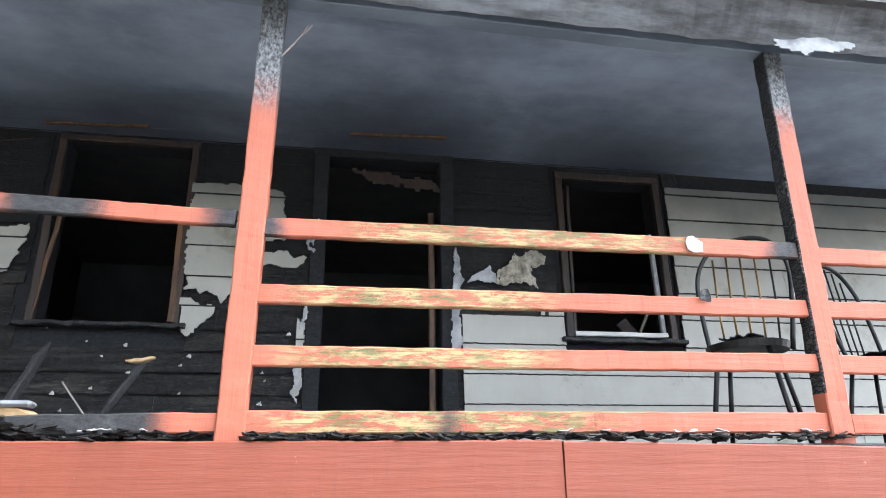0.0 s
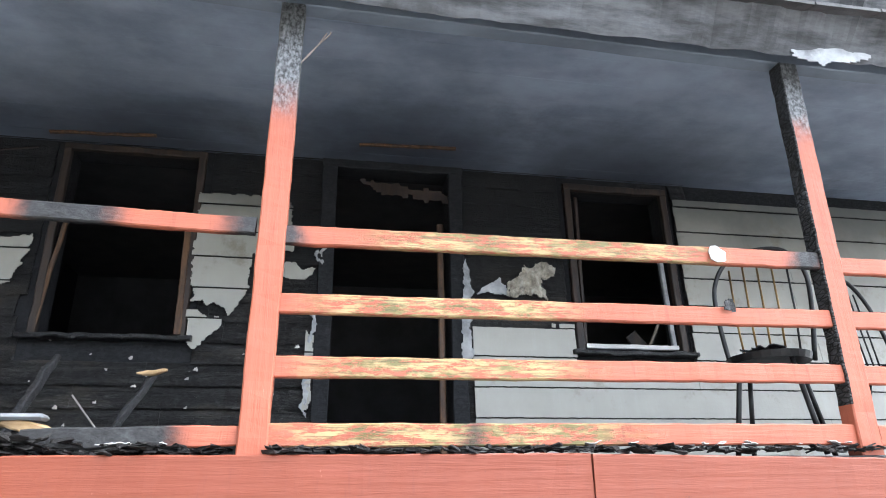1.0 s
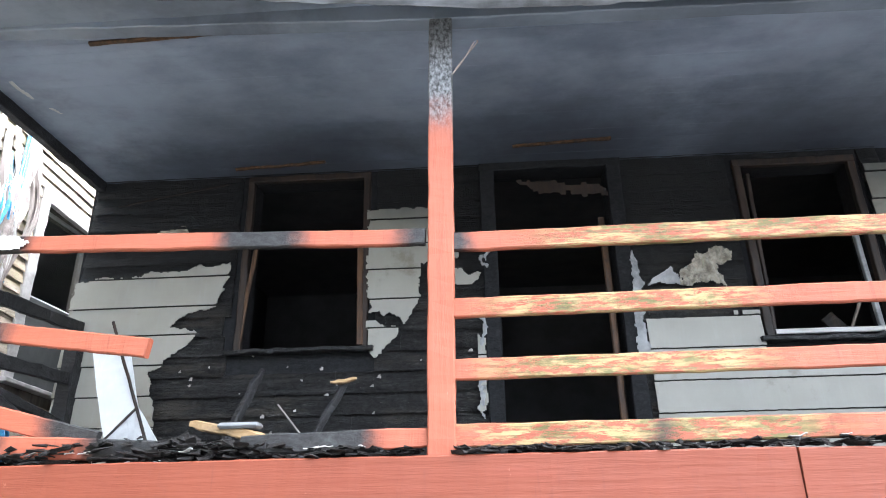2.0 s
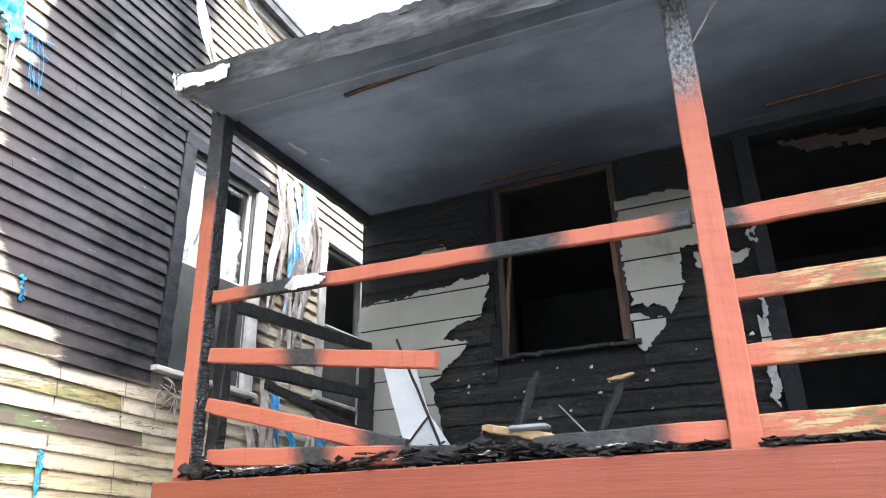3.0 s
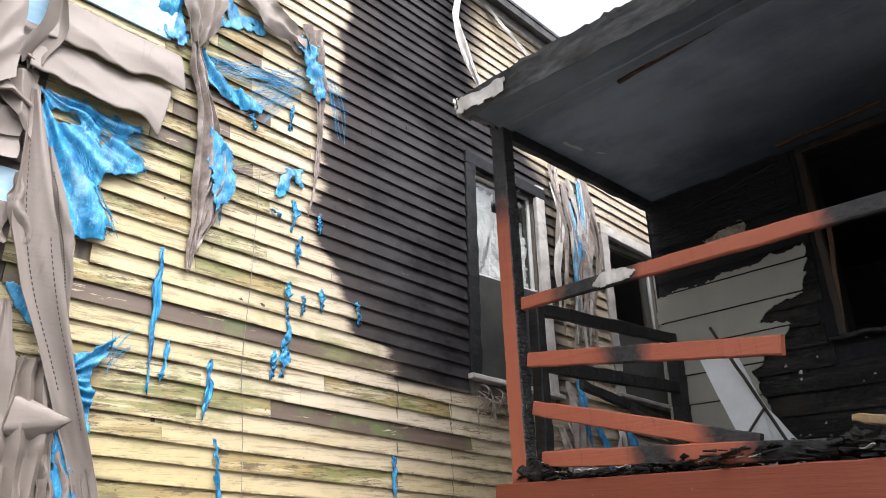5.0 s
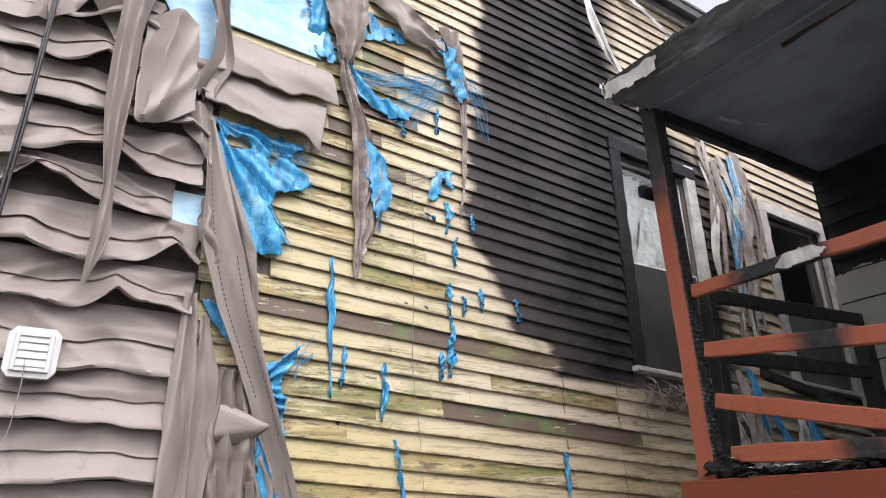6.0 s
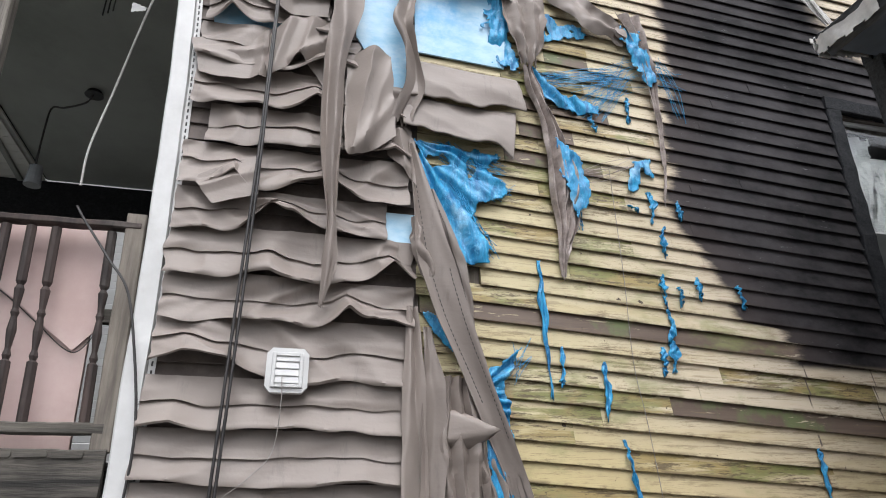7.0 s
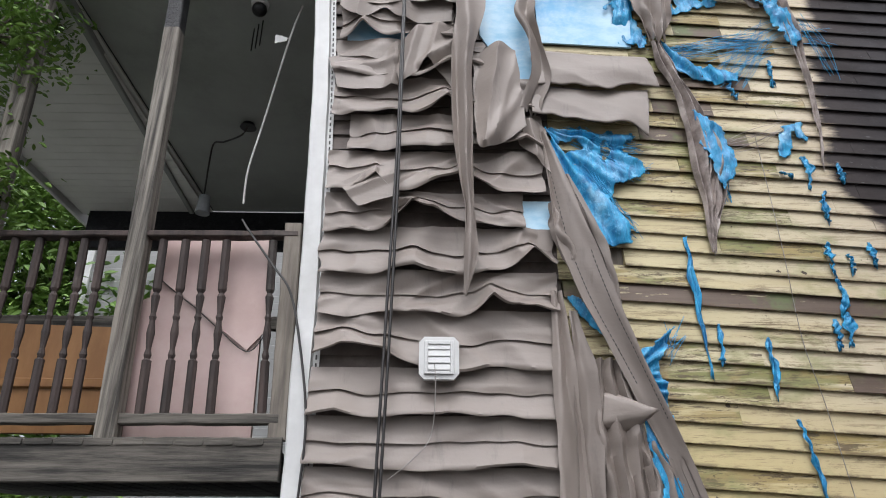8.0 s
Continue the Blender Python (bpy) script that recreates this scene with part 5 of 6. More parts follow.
for k, (zb, zt) in enumerate(zip(EDGES, EDGES[1:])):
    bm = bmesh.new()
    nu = 130
    y0, y1 = LEFT[k], RIGHT[k]
    heat = min(1.15, max(0.44, (zb - 1.50) / 0.8))
    peaks = [(random.uniform(y0 + 0.1, y1 - 0.05), random.uniform(0.035, 0.10), random.uniform(0.07, 0.26)) for _ in range(max(1, round((y1 - y0) * 1.5)))]
    grid = []
    for i in range(nu + 1):
        u = i / nu
        yy = y0 + (y1 - y0) * u
        sag = heat * (0.075 * noise.noise(V((yy * 2.3, k * 4.7, 0))) + 0.024 * noise.noise(V((yy * 6.5, k * 2.7, 3))))
        arch = sum(heat * h * (0.45 * math.exp(-abs(yy - p) / w * 1.6) + 0.55 * math.exp(-((yy - p) / w) ** 2)) for p, h, w in peaks)
        mid = heat * (0.045 * noise.noise(V((yy * 3.1, k * 8.3, 6))) + 0.018 * noise.noise(V((yy * 8, k * 5.3, 1))))
        col = []
        for v, w in LAPS:
            first = v < 0.5 and w < 1
            z = zb + (zt + 0.02 - zb) * v + (sag + arch) * (1 - v) ** 1.2 + mid * (1 - abs(2 * v - 1))
            lap = (1 - w) ** 1.2
            puff = 0.006 + (0.046 if v < 0.485 else (0.010 + 0.014 * max(0, 0.3 + noise.noise(V((yy * 2.4, k * 6.1, 9)))))) * lap + 0.010 * (1 - v)
            puff += arch * 0.75 * (1 - v) ** 1.4
            crease = 0.35 - abs(noise.noise(V((yy * 4.2 + v * 1.8 * math.sin(k * 2.1), v * 0.9 + k * 3, 5))) * 1.6)
            puff += heat * (0.020 * noise.noise(V((yy * 4, v * 1.5 + k * 7, 2))) + 0.034 * crease)
            puff += (0.5 + 0.5 * heat) * 0.007 * noise.noise(V((yy * 1.6, v * 9 + k * 5, 3)))
            if v == 0:
                puff *= 0.85
                z += 0.004
            col.append(bm.verts.new((WX + 0.036 + max(0.004, puff), yy + 0.02 * heat * noise.noise(V((v * 3, k * 3, u * 2))), z)))
        grid.append(col)
    for a, b in zip(grid, grid[1:]):
        for j in range(len(LAPS) - 1):
            bm.faces.new((a[j], b[j], b[j + 1], a[j + 1]))
    thicken(bm, 0.002)
    course = part("siding_course", bm, VINYL, siding, smooth=True)
    course.data.set_sharp_from_angle(angle=radians(62))

# what is left of the courses higher up, folded down
def flap(upper, lower, off, seed, nu=90, nv=18):
    """A loose piece of siding between an upper and a lower edge line, buckled, with a bellied middle."""
    a, b = bend([V((0, *p)) for p in upper], nu), bend([V((0, *p)) for p in lower], nu)
    bm = bmesh.new()
    rows = []
    for i, (p, q) in enumerate(zip(a, b)):
        row = []
        for j in range(nv + 1):
            v = j / nv
            c = p.lerp(q, v)
            w = 0.022 * noise.noise(V((c.y * 2.0 + v, v * 0.9, seed))) + 0.022 * (0.3 - abs(noise.noise(V((c.y * 2.2 - v * 1.4, v * 0.8, seed + 4)))))
            z = c.z + 0.012 * v * noise.noise(V((c.y * 14, seed, 2)))
            row.append(bm.verts.new(on_wall_x(c.y + 0.006 * noise.noise(V((v * 6, i // nu, seed))), z, off + 0.045 * v + max(-0.02, w) + 0.012 * math.sin(v * math.pi))))
        rows.append(row)
    for r, t in zip(rows, rows[1:]):
        for j in range(nv):
            bm.faces.new((r[j], r[j + 1], t[j + 1], t[j]))
    thicken(bm, 0.003)
    return solid("loose_siding_course", bm, VINYL, "torn loose course of brown siding", "siding", "loose siding courses", smooth=True)


flap([(0.30, 4.17), (0.60, 4.15), (0.99, 4.13)], [(0.30, 3.89), (0.55, 3.89), (0.72, 3.86), (0.85, 3.90), (1.03, 3.88)], 0.05, 3)
flap([(0.28, 3.91), (0.64, 3.88), (0.97, 3.88)], [(0.28, 3.68), (0.50, 3.65), (0.70, 3.61), (0.82, 3.62), (0.92, 3.53)], 0.06, 8)


def hang(label, path, widths, folds=2.5, depth=0.03, mat=VINYL, seed=0.0, name="hanging_siding_strip", flat=(0, 1, 0), **kw):
    ob = solid(name, drape([on_wall_x(y, z, o) for y, z, o in path], widths, folds, depth, seed=seed, flat=flat, **kw), mat, label, "siding strip", "hanging siding strips", smooth=True)
    ob.data.set_sharp_from_angle(angle=radians(55))
    return ob


def panel(label, upper, lower, off, creases, seed, nu=44, nv=26, lean=0.03):
    """A stiff torn piece of siding between two edge lines, with crisp ridges (y, z, y, z, height, width) folded into it."""
    a, b = bend([V((0, *p)) for p in upper], nu), bend([V((0, *p)) for p in lower], nu)
    bm = bmesh.new()
    rows = []
    for p, q in zip(a, b):
        row = []
        for j in range(nv + 1):
            v = j / nv
            c = p.lerp(q, v)
            out = off + lean * v + 0.012 * noise.noise(V((c.y * 5, c.z * 5, seed)))
            for y0, z0, y1, z1, h, w in creases:
                d = V((y1 - y0, z1 - z0))
                r = V((c.y - y0, c.z - z0))
                f = min(1, max(0, r.dot(d) / d.dot(d)))
                out += h * max(0.0, 1 - (r - d * f).length / w) ** 1.25
            row.append(bm.verts.new(on_wall_x(c.y + 0.008 * noise.noise(V((c.z * 9, seed, 1))), c.z + 0.010 * noise.noise(V((c.y * 9, seed, 5))), max(0.03, out))))
        rows.append(row)
    for r, t in zip(rows, rows[1:]):
        for j in range(nv):
            bm.faces.new((r[j], r[j + 1], t[j + 1], t[j]))
    thicken(bm, 0.003)
    ob = solid("loose_siding_course", bm, VINYL, label, "siding", "loose siding courses", smooth=True)
    ob.data.set_sharp_from_angle(angle=radians(40))
    return ob


def nail_slots(ob, column, across, rows, label="row of dark nail slots"):
    """Short dark slots punched along one lengthwise line of a hanging strip."""
    bm = bmesh.new()
    vs = ob.data.vertices
    for i in rows:
        p, q = vs[i * across + column].co, vs[(i + 1) * across + column].co
        add_beam(bm, p.lerp(q, 0.15), p.lerp(q, 0.75), 0.005, 0.010, up=(1, 0, 0), n=1)
    part("nail_slots", bm, RUBBER, ob, label)


hang("long brown siding strip hanging twisted, torn to a point", [(-0.07, 4.80, 0.18), (-0.07, 4.50, 0.19), (-0.08, 4.24, 0.21), (-0.12, 3.90, 0.20), (-0.11, 3.45, 0.19), (-0.09, 3.06, 0.18), (-0.08, 2.80, 0.17), (-0.11, 2.57, 0.14)], [0.16, 0.19, 0.16, 0.11, 0.10, 0.045, 0.07, 0.015], 0.9, 0.035, seed=1, n=70, crumple=0.009)
panel("broad brown siding flap folded to a point", [(-0.05, 4.08), (0.08, 4.14), (0.20, 4.12)], [(-0.05, 3.64), (-0.01, 3.39), (0.24, 3.57)], 0.11, [(0.10, 4.12, 0.0, 3.42, 0.075, 0.10), (0.20, 4.05, 0.06, 3.48, 0.03, 0.07), (0.22, 3.8, 0.02, 3.42, 0.025, 0.05)], 2)
panel("crumpled brown siding flap peaked under the cable", [(-0.55, 4.12), (-0.36, 4.32), (-0.15, 4.36)], [(-0.47, 3.85), (-0.31, 4.01), (-0.16, 3.86)], 0.06, [(-0.38, 4.3, -0.46, 3.9, 0.06, 0.10), (-0.25, 4.33, -0.31, 4.02, 0.05, 0.08), (-0.16, 4.2, -0.33, 4.0, 0.05, 0.06)], 3)
panel("short end of a warped siding course", [(-0.90, 4.09), (-0.70, 4.13), (-0.49, 4.20)], [(-0.83, 3.85), (-0.65, 3.845), (-0.48, 3.87)], 0.06, [(-0.86, 4.0, -0.5, 4.06, 0.02, 0.05), (-0.5, 4.2, -0.52, 3.87, 0.03, 0.05)], 4)
panel("curled siding course end under the eave", [(-0.85, 4.80), (-0.5, 4.82), (-0.17, 4.80)], [(-0.86, 4.48), (-0.72, 4.36), (-0.58, 4.46), (-0.44, 4.34), (-0.17, 4.36)], 0.06, [(-0.74, 4.7, -0.74, 4.37, 0.05, 0.10), (-0.45, 4.75, -0.45, 4.35, 0.06, 0.09)], 5)
panel("loose tilted end of a warped siding course", [(-0.78, 3.22), (-0.62, 3.31), (-0.47, 3.39)], [(-0.67, 3.07), (-0.56, 3.105), (-0.45, 3.14)], 0.09, [(-0.74, 3.16, -0.46, 3.28, 0.02, 0.05)], 6)
panel("torn brown siding piece bridging two courses", [(0.18, 3.62), (0.28, 3.66), (0.36, 3.60)], [(0.20, 3.48), (0.28, 3.40), (0.38, 3.28)], 0.06, [(0.26, 3.64, 0.30, 3.4, 0.04, 0.06)], 7)
hang("brown siding strip twisted beside the blue board", [(0.31, 4.80, 0.10), (0.29, 4.53, 0.12), (0.26, 4.36, 0.15), (0.32, 4.17, 0.13), (0.34, 3.94, 0.12), (0.27, 3.70, 0.10)], [0.10, 0.11, 0.12, 0.07, 0.11, 0.14], 0.9, 0.035, seed=4, crumple=0.008)
hang("broad brown siding flap with a torn hem", [(1.04, 4.95, 0.07), (1.06, 4.6, 0.09), (1.08, 4.25, 0.07)], [0.30, 0.28, 0.10], 2.5, 0.025, seed=5)
hang("shrivelled siding rope mixed with blue wrap", [(1.07, 4.25, 0.06), (1.12, 4.0, 0.07), (1.20, 3.7, 0.07), (1.22, 3.3, 0.06), (1.20, 2.86, 0.05)], [0.07, 0.09, 0.13, 0.10, 0.02], 2.2, 0.025, SCORCHED_VINYL, 6)
hang("shrivelled flap of scorched siding", [(1.22, 3.75, 0.05), (1.31, 3.5, 0.07), (1.27, 3.2, 0.06), (1.22, 2.95, 0.05)], [0.03, 0.13, 0.10, 0.02], 2.0, 0.02, SCORCHED_VINYL, 7)
hang("thin twisted strip of scorched siding", [(1.80, 4.8, 0.07), (1.88, 4.5, 0.07), (1.93, 4.1, 0.05), (1.94, 3.7, 0.04), (1.91, 3.4, 0.03)], [0.16, 0.10, 0.05, 0.035, 0.015], 2.0, 0.02, SCORCHED_VINYL, 8)
hang("brown siding swag hanging off the wall", [(1.25, 4.95, 0.06), (1.5, 4.72, 0.09), (1.78, 4.62, 0.07)], [0.20, 0.22, 0.12], 1.2, 0.02, VINYL, 9, flat=(0, 0.35, 0.93))
hang("vertical brown siding strip hanging loose", [(0.35, 2.62, 0.07), (0.36, 2.2, 0.10), (0.37, 1.8, 0.10), (0.37, 1.3, 0.10)], [0.06, 0.11, 0.13, 0.13], 1.1, 0.022, seed=10, crumple=0.007)
hang("vertical brown siding strip hanging loose", [(0.43, 2.52, 0.06), (0.46, 2.2, 0.09), (0.45, 1.8, 0.09), (0.44, 1.3, 0.09)], [0.03, 0.13, 0.12, 0.11], 0.9, 0.02, seed=11, crumple=0.007)
strip = hang("long diagonal siding strip with nail slots", [(0.335, 3.58, 0.07), (0.40, 3.2, 0.11), (0.46, 2.85, 0.14), (0.55, 2.55, 0.14), (0.66, 2.28, 0.13), (0.76, 2.03, 0.12), (0.85, 1.8, 0.10), (0.97, 1.45, 0.08)], [0.03, 0.11, 0.19, 0.17, 0.12, 0.11, 0.10, 0.09], 0.8, 0.03, seed=12, n=80, crumple=0.007)
nail_slots(strip, 5, 17, range(4, 52))
nail_slots(strip, 13, 17, range(24, 60))
strip = hang("narrow siding strip curled along the diagonal one", [(0.45, 3.30, 0.07), (0.54, 3.0, 0.09), (0.61, 2.75, 0.09), (0.68, 2.44, 0.06)], [0.03, 0.09, 0.08, 0.03], 0.8, 0.02, seed=13, crumple=0.006)
nail_slots(strip, 8, 17, range(8, 48))
hang("rolled siding end beside the small blue square", [(0.36, 3.12, 0.08), (0.39, 2.95, 0.11), (0.44, 2.77, 0.10)], [0.04, 0.11, 0.08], 0.8, 0.03, seed=14, crumple=0.006)
bm = bmesh.new()
vs = [bm.verts.new(on_wall_x(*q)) for q in ((0.47, 2.13, 0.05), (0.60, 2.10, 0.07), (0.765, 2.01, 0.17), (0.48, 1.96, 0.07), (0.62, 1.92, 0.05))]
for q in ((0, 1, 2), (0, 2, 3), (3, 2, 4)):
    bm.faces.new([vs[i] for i in q])
bmesh.ops.subdivide_edges(bm, edges=bm.edges, cuts=7, use_grid_fill=True)
for v in bm.verts:
    v.co += wob(v.co, 14, 0.009)
thicken(bm, 0.003)
solid("hanging_siding_strip", bm, VINYL, "pointed fold of brown siding sticking out", "siding strip", "hanging siding strips", smooth=True)
hang("gathered brown siding hanging in folds", [(0.60, 2.28, 0.05), (0.60, 2.0, 0.08), (0.62, 1.7, 0.08), (0.64, 1.3, 0.07)], [0.16, 0.22, 0.24, 0.24], 3.2, 0.03, seed=15)
hang("gathered brown siding hanging in folds", [(0.70, 1.92, 0.06), (0.76, 1.7, 0.08), (0.80, 1.3, 0.07)], [0.10, 0.13, 0.12], 2.0, 0.022, seed=16)
for k in range(16):
    y, z = 4.32 + random.uniform(0, 0.85), random.uniform(4.35, 4.75)
    hang("scorched siding strands hanging behind the porch", [(y, z, 0.05), (y + random.uniform(-0.06, 0.06), z - 0.4, 0.09), (y + random.uniform(-0.08, 0.12), z - 0.8, 0.08), (y + random.uniform(-0.08, 0.12), z - random.uniform(1.0, 1.9), 0.05)], [0.05, random.uniform(0.05, 0.11), 0.07, 0.02], 1.6, 0.018, (SCORCHED_VINYL, DIRTY_WHITE, SCORCHED_VINYL, VINYL, DIRTY_WHITE, WRAP)[k % 6], 20 + k, n=22, across=9)

for k in range(9):
    y, z = 4.2 + random.uniform(0, 1.0), random.uniform(2.2, 2.7)
    hang("scorched siding tatters below the burnt strips", [(y, z, 0.05), (y + random.uniform(-0.08, 0.08), z - 0.3, 0.10), (y + random.uniform(-0.1, 0.1), z - random.uniform(0.6, 0.9), 0.06)], [0.05, random.uniform(0.08, 0.16), 0.03], 1.8, 0.02, (SCORCHED_VINYL, WRAP, DIRTY_WHITE)[k % 3], 60 + k, n=18, across=9)


def scrap(poly, label, mat=WRAP, name="house_wrap_scrap", category="house wrap", group="wrap scraps", **kw):
    kw = {**dict(cell=0.0065, jag=0.026, holes=0.0, lift=0.035, wave=0.022, wave_scale=11, thick=0.002), **kw}
    return solid(name, sheet(poly, on_wall_x, **kw), mat, label, category, group, smooth=True)


solid("foam_board", prism([(0.34, 4.9), (0.96, 4.9), (0.92, 4.22), (0.36, 4.25)], 0, WX + 0.024, WX + 0.036), FOAM, "pale blue foam board bared under the siding", "foam board", "foam boards")
solid("foam_board", prism([(-0.84, 4.62), (-0.42, 4.62), (-0.42, 4.22), (-0.80, 4.22)], 0, WX + 0.024, WX + 0.036), FOAM, "pale blue foam board bared under the siding", "foam board", "foam boards")
solid("foam_board", prism([(-0.02, 4.9), (0.33, 4.9), (0.33, 3.94), (0.2, 3.94), (0.0, 4.3)], 0, WX + 0.024, WX + 0.036), FOAM, "pale blue foam board bared under the siding", "foam board", "foam boards")
solid("foam_board", prism([(0.205, 3.15), (0.38, 3.15), (0.375, 2.93), (0.205, 2.93)], 0, WX + 0.024, WX + 0.036), FOAM, "small square of pale blue foam board", "foam board", "foam boards")
scrap([(0.78, 4.9), (0.98, 4.9), (0.98, 4.2), (0.86, 4.25), (0.80, 4.5)], "crumpled bright blue wrap at the board edge", jag=0.06, lift=0.045, wave=0.03)
scrap([(0.35, 3.62), (0.84, 3.56), (0.81, 3.43), (0.92, 3.37), (0.86, 3.30), (0.72, 3.25), (0.67, 3.16), (0.74, 3.05), (0.84, 2.96), (0.80, 2.90), (0.62, 2.90), (0.55, 3.09), (0.43, 3.3)], "torn sheet of bright blue house wrap", jag=0.018, holes=0.20, wave=0.02, wave_scale=9, fan=(0.34, 3.62, 11))
scrap([(0.55, 3.62), (0.85, 3.58), (0.83, 3.3), (0.6, 3.3)], "shredded net of blue wrap fibres", holes=0.30, jag=0.05, lift=0.02, cell=0.008)
scrap([(0.42, 2.62), (0.50, 2.60), (0.66, 2.42), (0.62, 2.36), (0.50, 2.46)], "blue wrap showing between hanging strips", holes=0.0)
scrap([(0.71, 2.31), (0.79, 2.335), (0.93, 2.45), (0.84, 2.28), (0.83, 2.20), (0.86, 2.08), (0.86, 1.92), (0.82, 1.98), (0.80, 2.13), (0.73, 2.24)], "pointed shred of crumpled blue wrap", jag=0.018, lift=0.04, wave=0.03, fan=(0.68, 2.20, 9))
scrap([(0.72, 1.98), (0.78, 1.96), (0.86, 1.70), (0.84, 1.5), (0.76, 1.62)], "narrow shred of blue wrap by the siding edge", lift=0.07)
scrap([(1.10, 4.28), (1.20, 4.15), (1.36, 4.07), (1.54, 4.03), (1.52, 3.96), (1.34, 3.96), (1.18, 4.03), (1.07, 4.18)], "blue wrap stretched in a torn swag", jag=0.018, holes=0.03, lift=0.03, fan=(1.0, 4.4, 12))
scrap([(1.12, 4.70), (1.5, 4.62), (1.3, 4.5), (1.14, 4.5)], "shredded blue wrap under the torn siding", holes=0.2, jag=0.05)
scrap([(1.20, 3.74), (1.34, 3.62), (1.40, 3.40), (1.30, 3.22), (1.24, 3.4)], "blue wrap clinging inside a siding flap", lift=0.09, jag=0.03)
scrap([(1.72, 4.66), (1.86, 4.62), (1.96, 4.32), (1.90, 4.22), (1.80, 4.36)], "frayed bundle of blue wrap", lift=0.08, wave=0.04, holes=0.16, jag=0.05)
scrap([(1.66, 3.44), (1.72, 3.66), (1.84, 3.70), (1.86, 3.58), (1.78, 3.60), (1.74, 3.46)], "knotted blue wrap rag stuck to the boards", lift=0.03, wave=0.03, holes=0.05)

for k, (a, b, c, n) in enumerate((((0.80, 3.40), (0.92, 3.37), 0.04, 8), ((0.55, 3.58), (0.88, 3.34), 0.06, 12), ((0.58, 3.4), (0.78, 2.98), 0.05, 14), ((0.5, 3.60), (0.86, 3.50), 0.05, 14), ((1.18, 4.18), (1.66, 4.3), 0.06, 24), ((1.24, 3.7), (1.32, 3.2), 0.05, 18), ((0.80, 2.95), (0.70, 3.15), 0.05, 8), ((1.45, 4.02), (1.70, 4.28), 0.10, 26), ((1.58, 4.2), (1.86, 4.36), 0.12, 14), ((0.95, 2.46), (0.84, 2.3), 0.06, 8), ((1.30, 3.5), (1.70, 3.66), 0.05, 7), ((1.9, 4.4), (2.12, 4.32), 0.08, 8), ((2.0, 4.5), (2.1, 4.05), 0.06, 6))):
    bm = bmesh.new()
    for i in range(n):
        p, q = V((0, *a)) + V((0, random.uniform(-c, c), random.uniform(-c, c))), V((0, *b)) + V((0, random.uniform(-c, c), random.uniform(-c, c)))
        mid = (p + q) / 2 + V((0, random.uniform(-0.03, 0.03), random.uniform(-0.06, 0.02)))
        add_tube(bm, bend([on_wall_x(p.y, p.z, 0.035), on_wall_x(mid.y, mid.z, 0.05), on_wall_x(q.y, q.z, 0.03)], 8), 0.0015, 4)
    solid("wrap_fibres", bm, WRAP if k != 10 else SCORCHED_VINYL, "frayed fibres pulled out of torn wrap", "fibres", kind="stuff")

RIBBONS = [((1.07, 2.95), (1.07, 2.66), (1.09, 2.20), 0.018), ((1.17, 2.47), (1.15, 2.30), (1.15, 2.28), 0.03), ((1.40, 2.40), (1.40, 2.27), (1.39, 2.10), 0.03),
           ((1.47, 2.00), (1.49, 1.85), (1.52, 1.62), 0.035), ((1.82, 2.93), (1.81, 2.85), (1.82, 2.75), 0.04), ((1.82, 2.72), (1.83, 2.62), (1.81, 2.52), 0.035),
           ((1.82, 2.54), (1.82, 2.45), (1.81, 2.36), 0.05), ((1.76, 2.50), (1.75, 2.42), (1.75, 2.36), 0.025), ((1.80, 3.46), (1.82, 3.36), (1.80, 3.26), 0.045),
           ((1.88, 3.24), (1.85, 3.16), (1.86, 3.06), 0.05), ((1.74, 4.14), (1.73, 4.05), (1.74, 3.95), 0.03), ((1.99, 3.42), (1.99, 3.36), (2.0, 3.30), 0.04),
           ((1.48, 4.0), (1.47, 3.92), (1.5, 3.86), 0.03), ((2.04, 2.93), (2.04, 2.86), (2.05, 2.80), 0.02), ((2.30, 2.90), (2.31, 2.84), (2.33, 2.76), 0.04),
           ((1.66, 3.36), (1.68, 3.34), (1.72, 3.33), 0.03), ((1.92, 2.86), (1.92, 2.80), (1.92, 2.76), 0.015), ((2.62, 1.98), (2.62, 1.9), (2.63, 1.7), 0.02)]
for k, (a, b, c, w) in enumerate(RIBBONS):
    bm = drape([on_wall_x(*a, 0.028), on_wall_x(*b, 0.04), on_wall_x(*c, 0.028)], [w * 0.35, w * 0.85, w * 0.2], 1.7, 0.014, n=20, across=9, seed=40 + k, thick=0.002, crumple=0.022)
    solid("wrap_ribbon", bm, WRAP, "small blue wrap ribbon stuck on the boards", "house wrap", "wrap ribbons", smooth=True)

corner = thing("corner_board", (WX, -0.9, 1.2), "white vinyl corner post with slotted nail strip, buckled", "corner post", kind="structure")
bm = bmesh.new()
grid = []
for i in range(41):
    z = 1.1 + 3.9 * i / 40
    y = -0.905 - 0.012 * (z - 1.6) - 0.0115 * max(0, z - 2.45) ** 2 + 0.006 * noise.noise(V((z * 3, 0, 1)))
    seam = 0.006 if z < 2.46 else 0.0
    grid.append([bm.verts.new(c) for c in ((WX - 0.10, y - 0.03, z), (WX + 0.05 + seam, y - 0.028, z), (WX + 0.058 + seam, y - 0.02, z), (WX + 0.055 + seam, y + 0.062, z), (WX + 0.03, y + 0.07, z), (WX + 0.028, y + 0.10, z))])
for a, b in zip(grid, grid[1:]):
    for j in range(5):
        bm.faces.new((a[j], a[j + 1], b[j + 1], b[j]))
thicken(bm, 0.003)
part("post_cover", bm, WHITE, corner, "white buckled vinyl corner cover")
bm = bmesh.new()
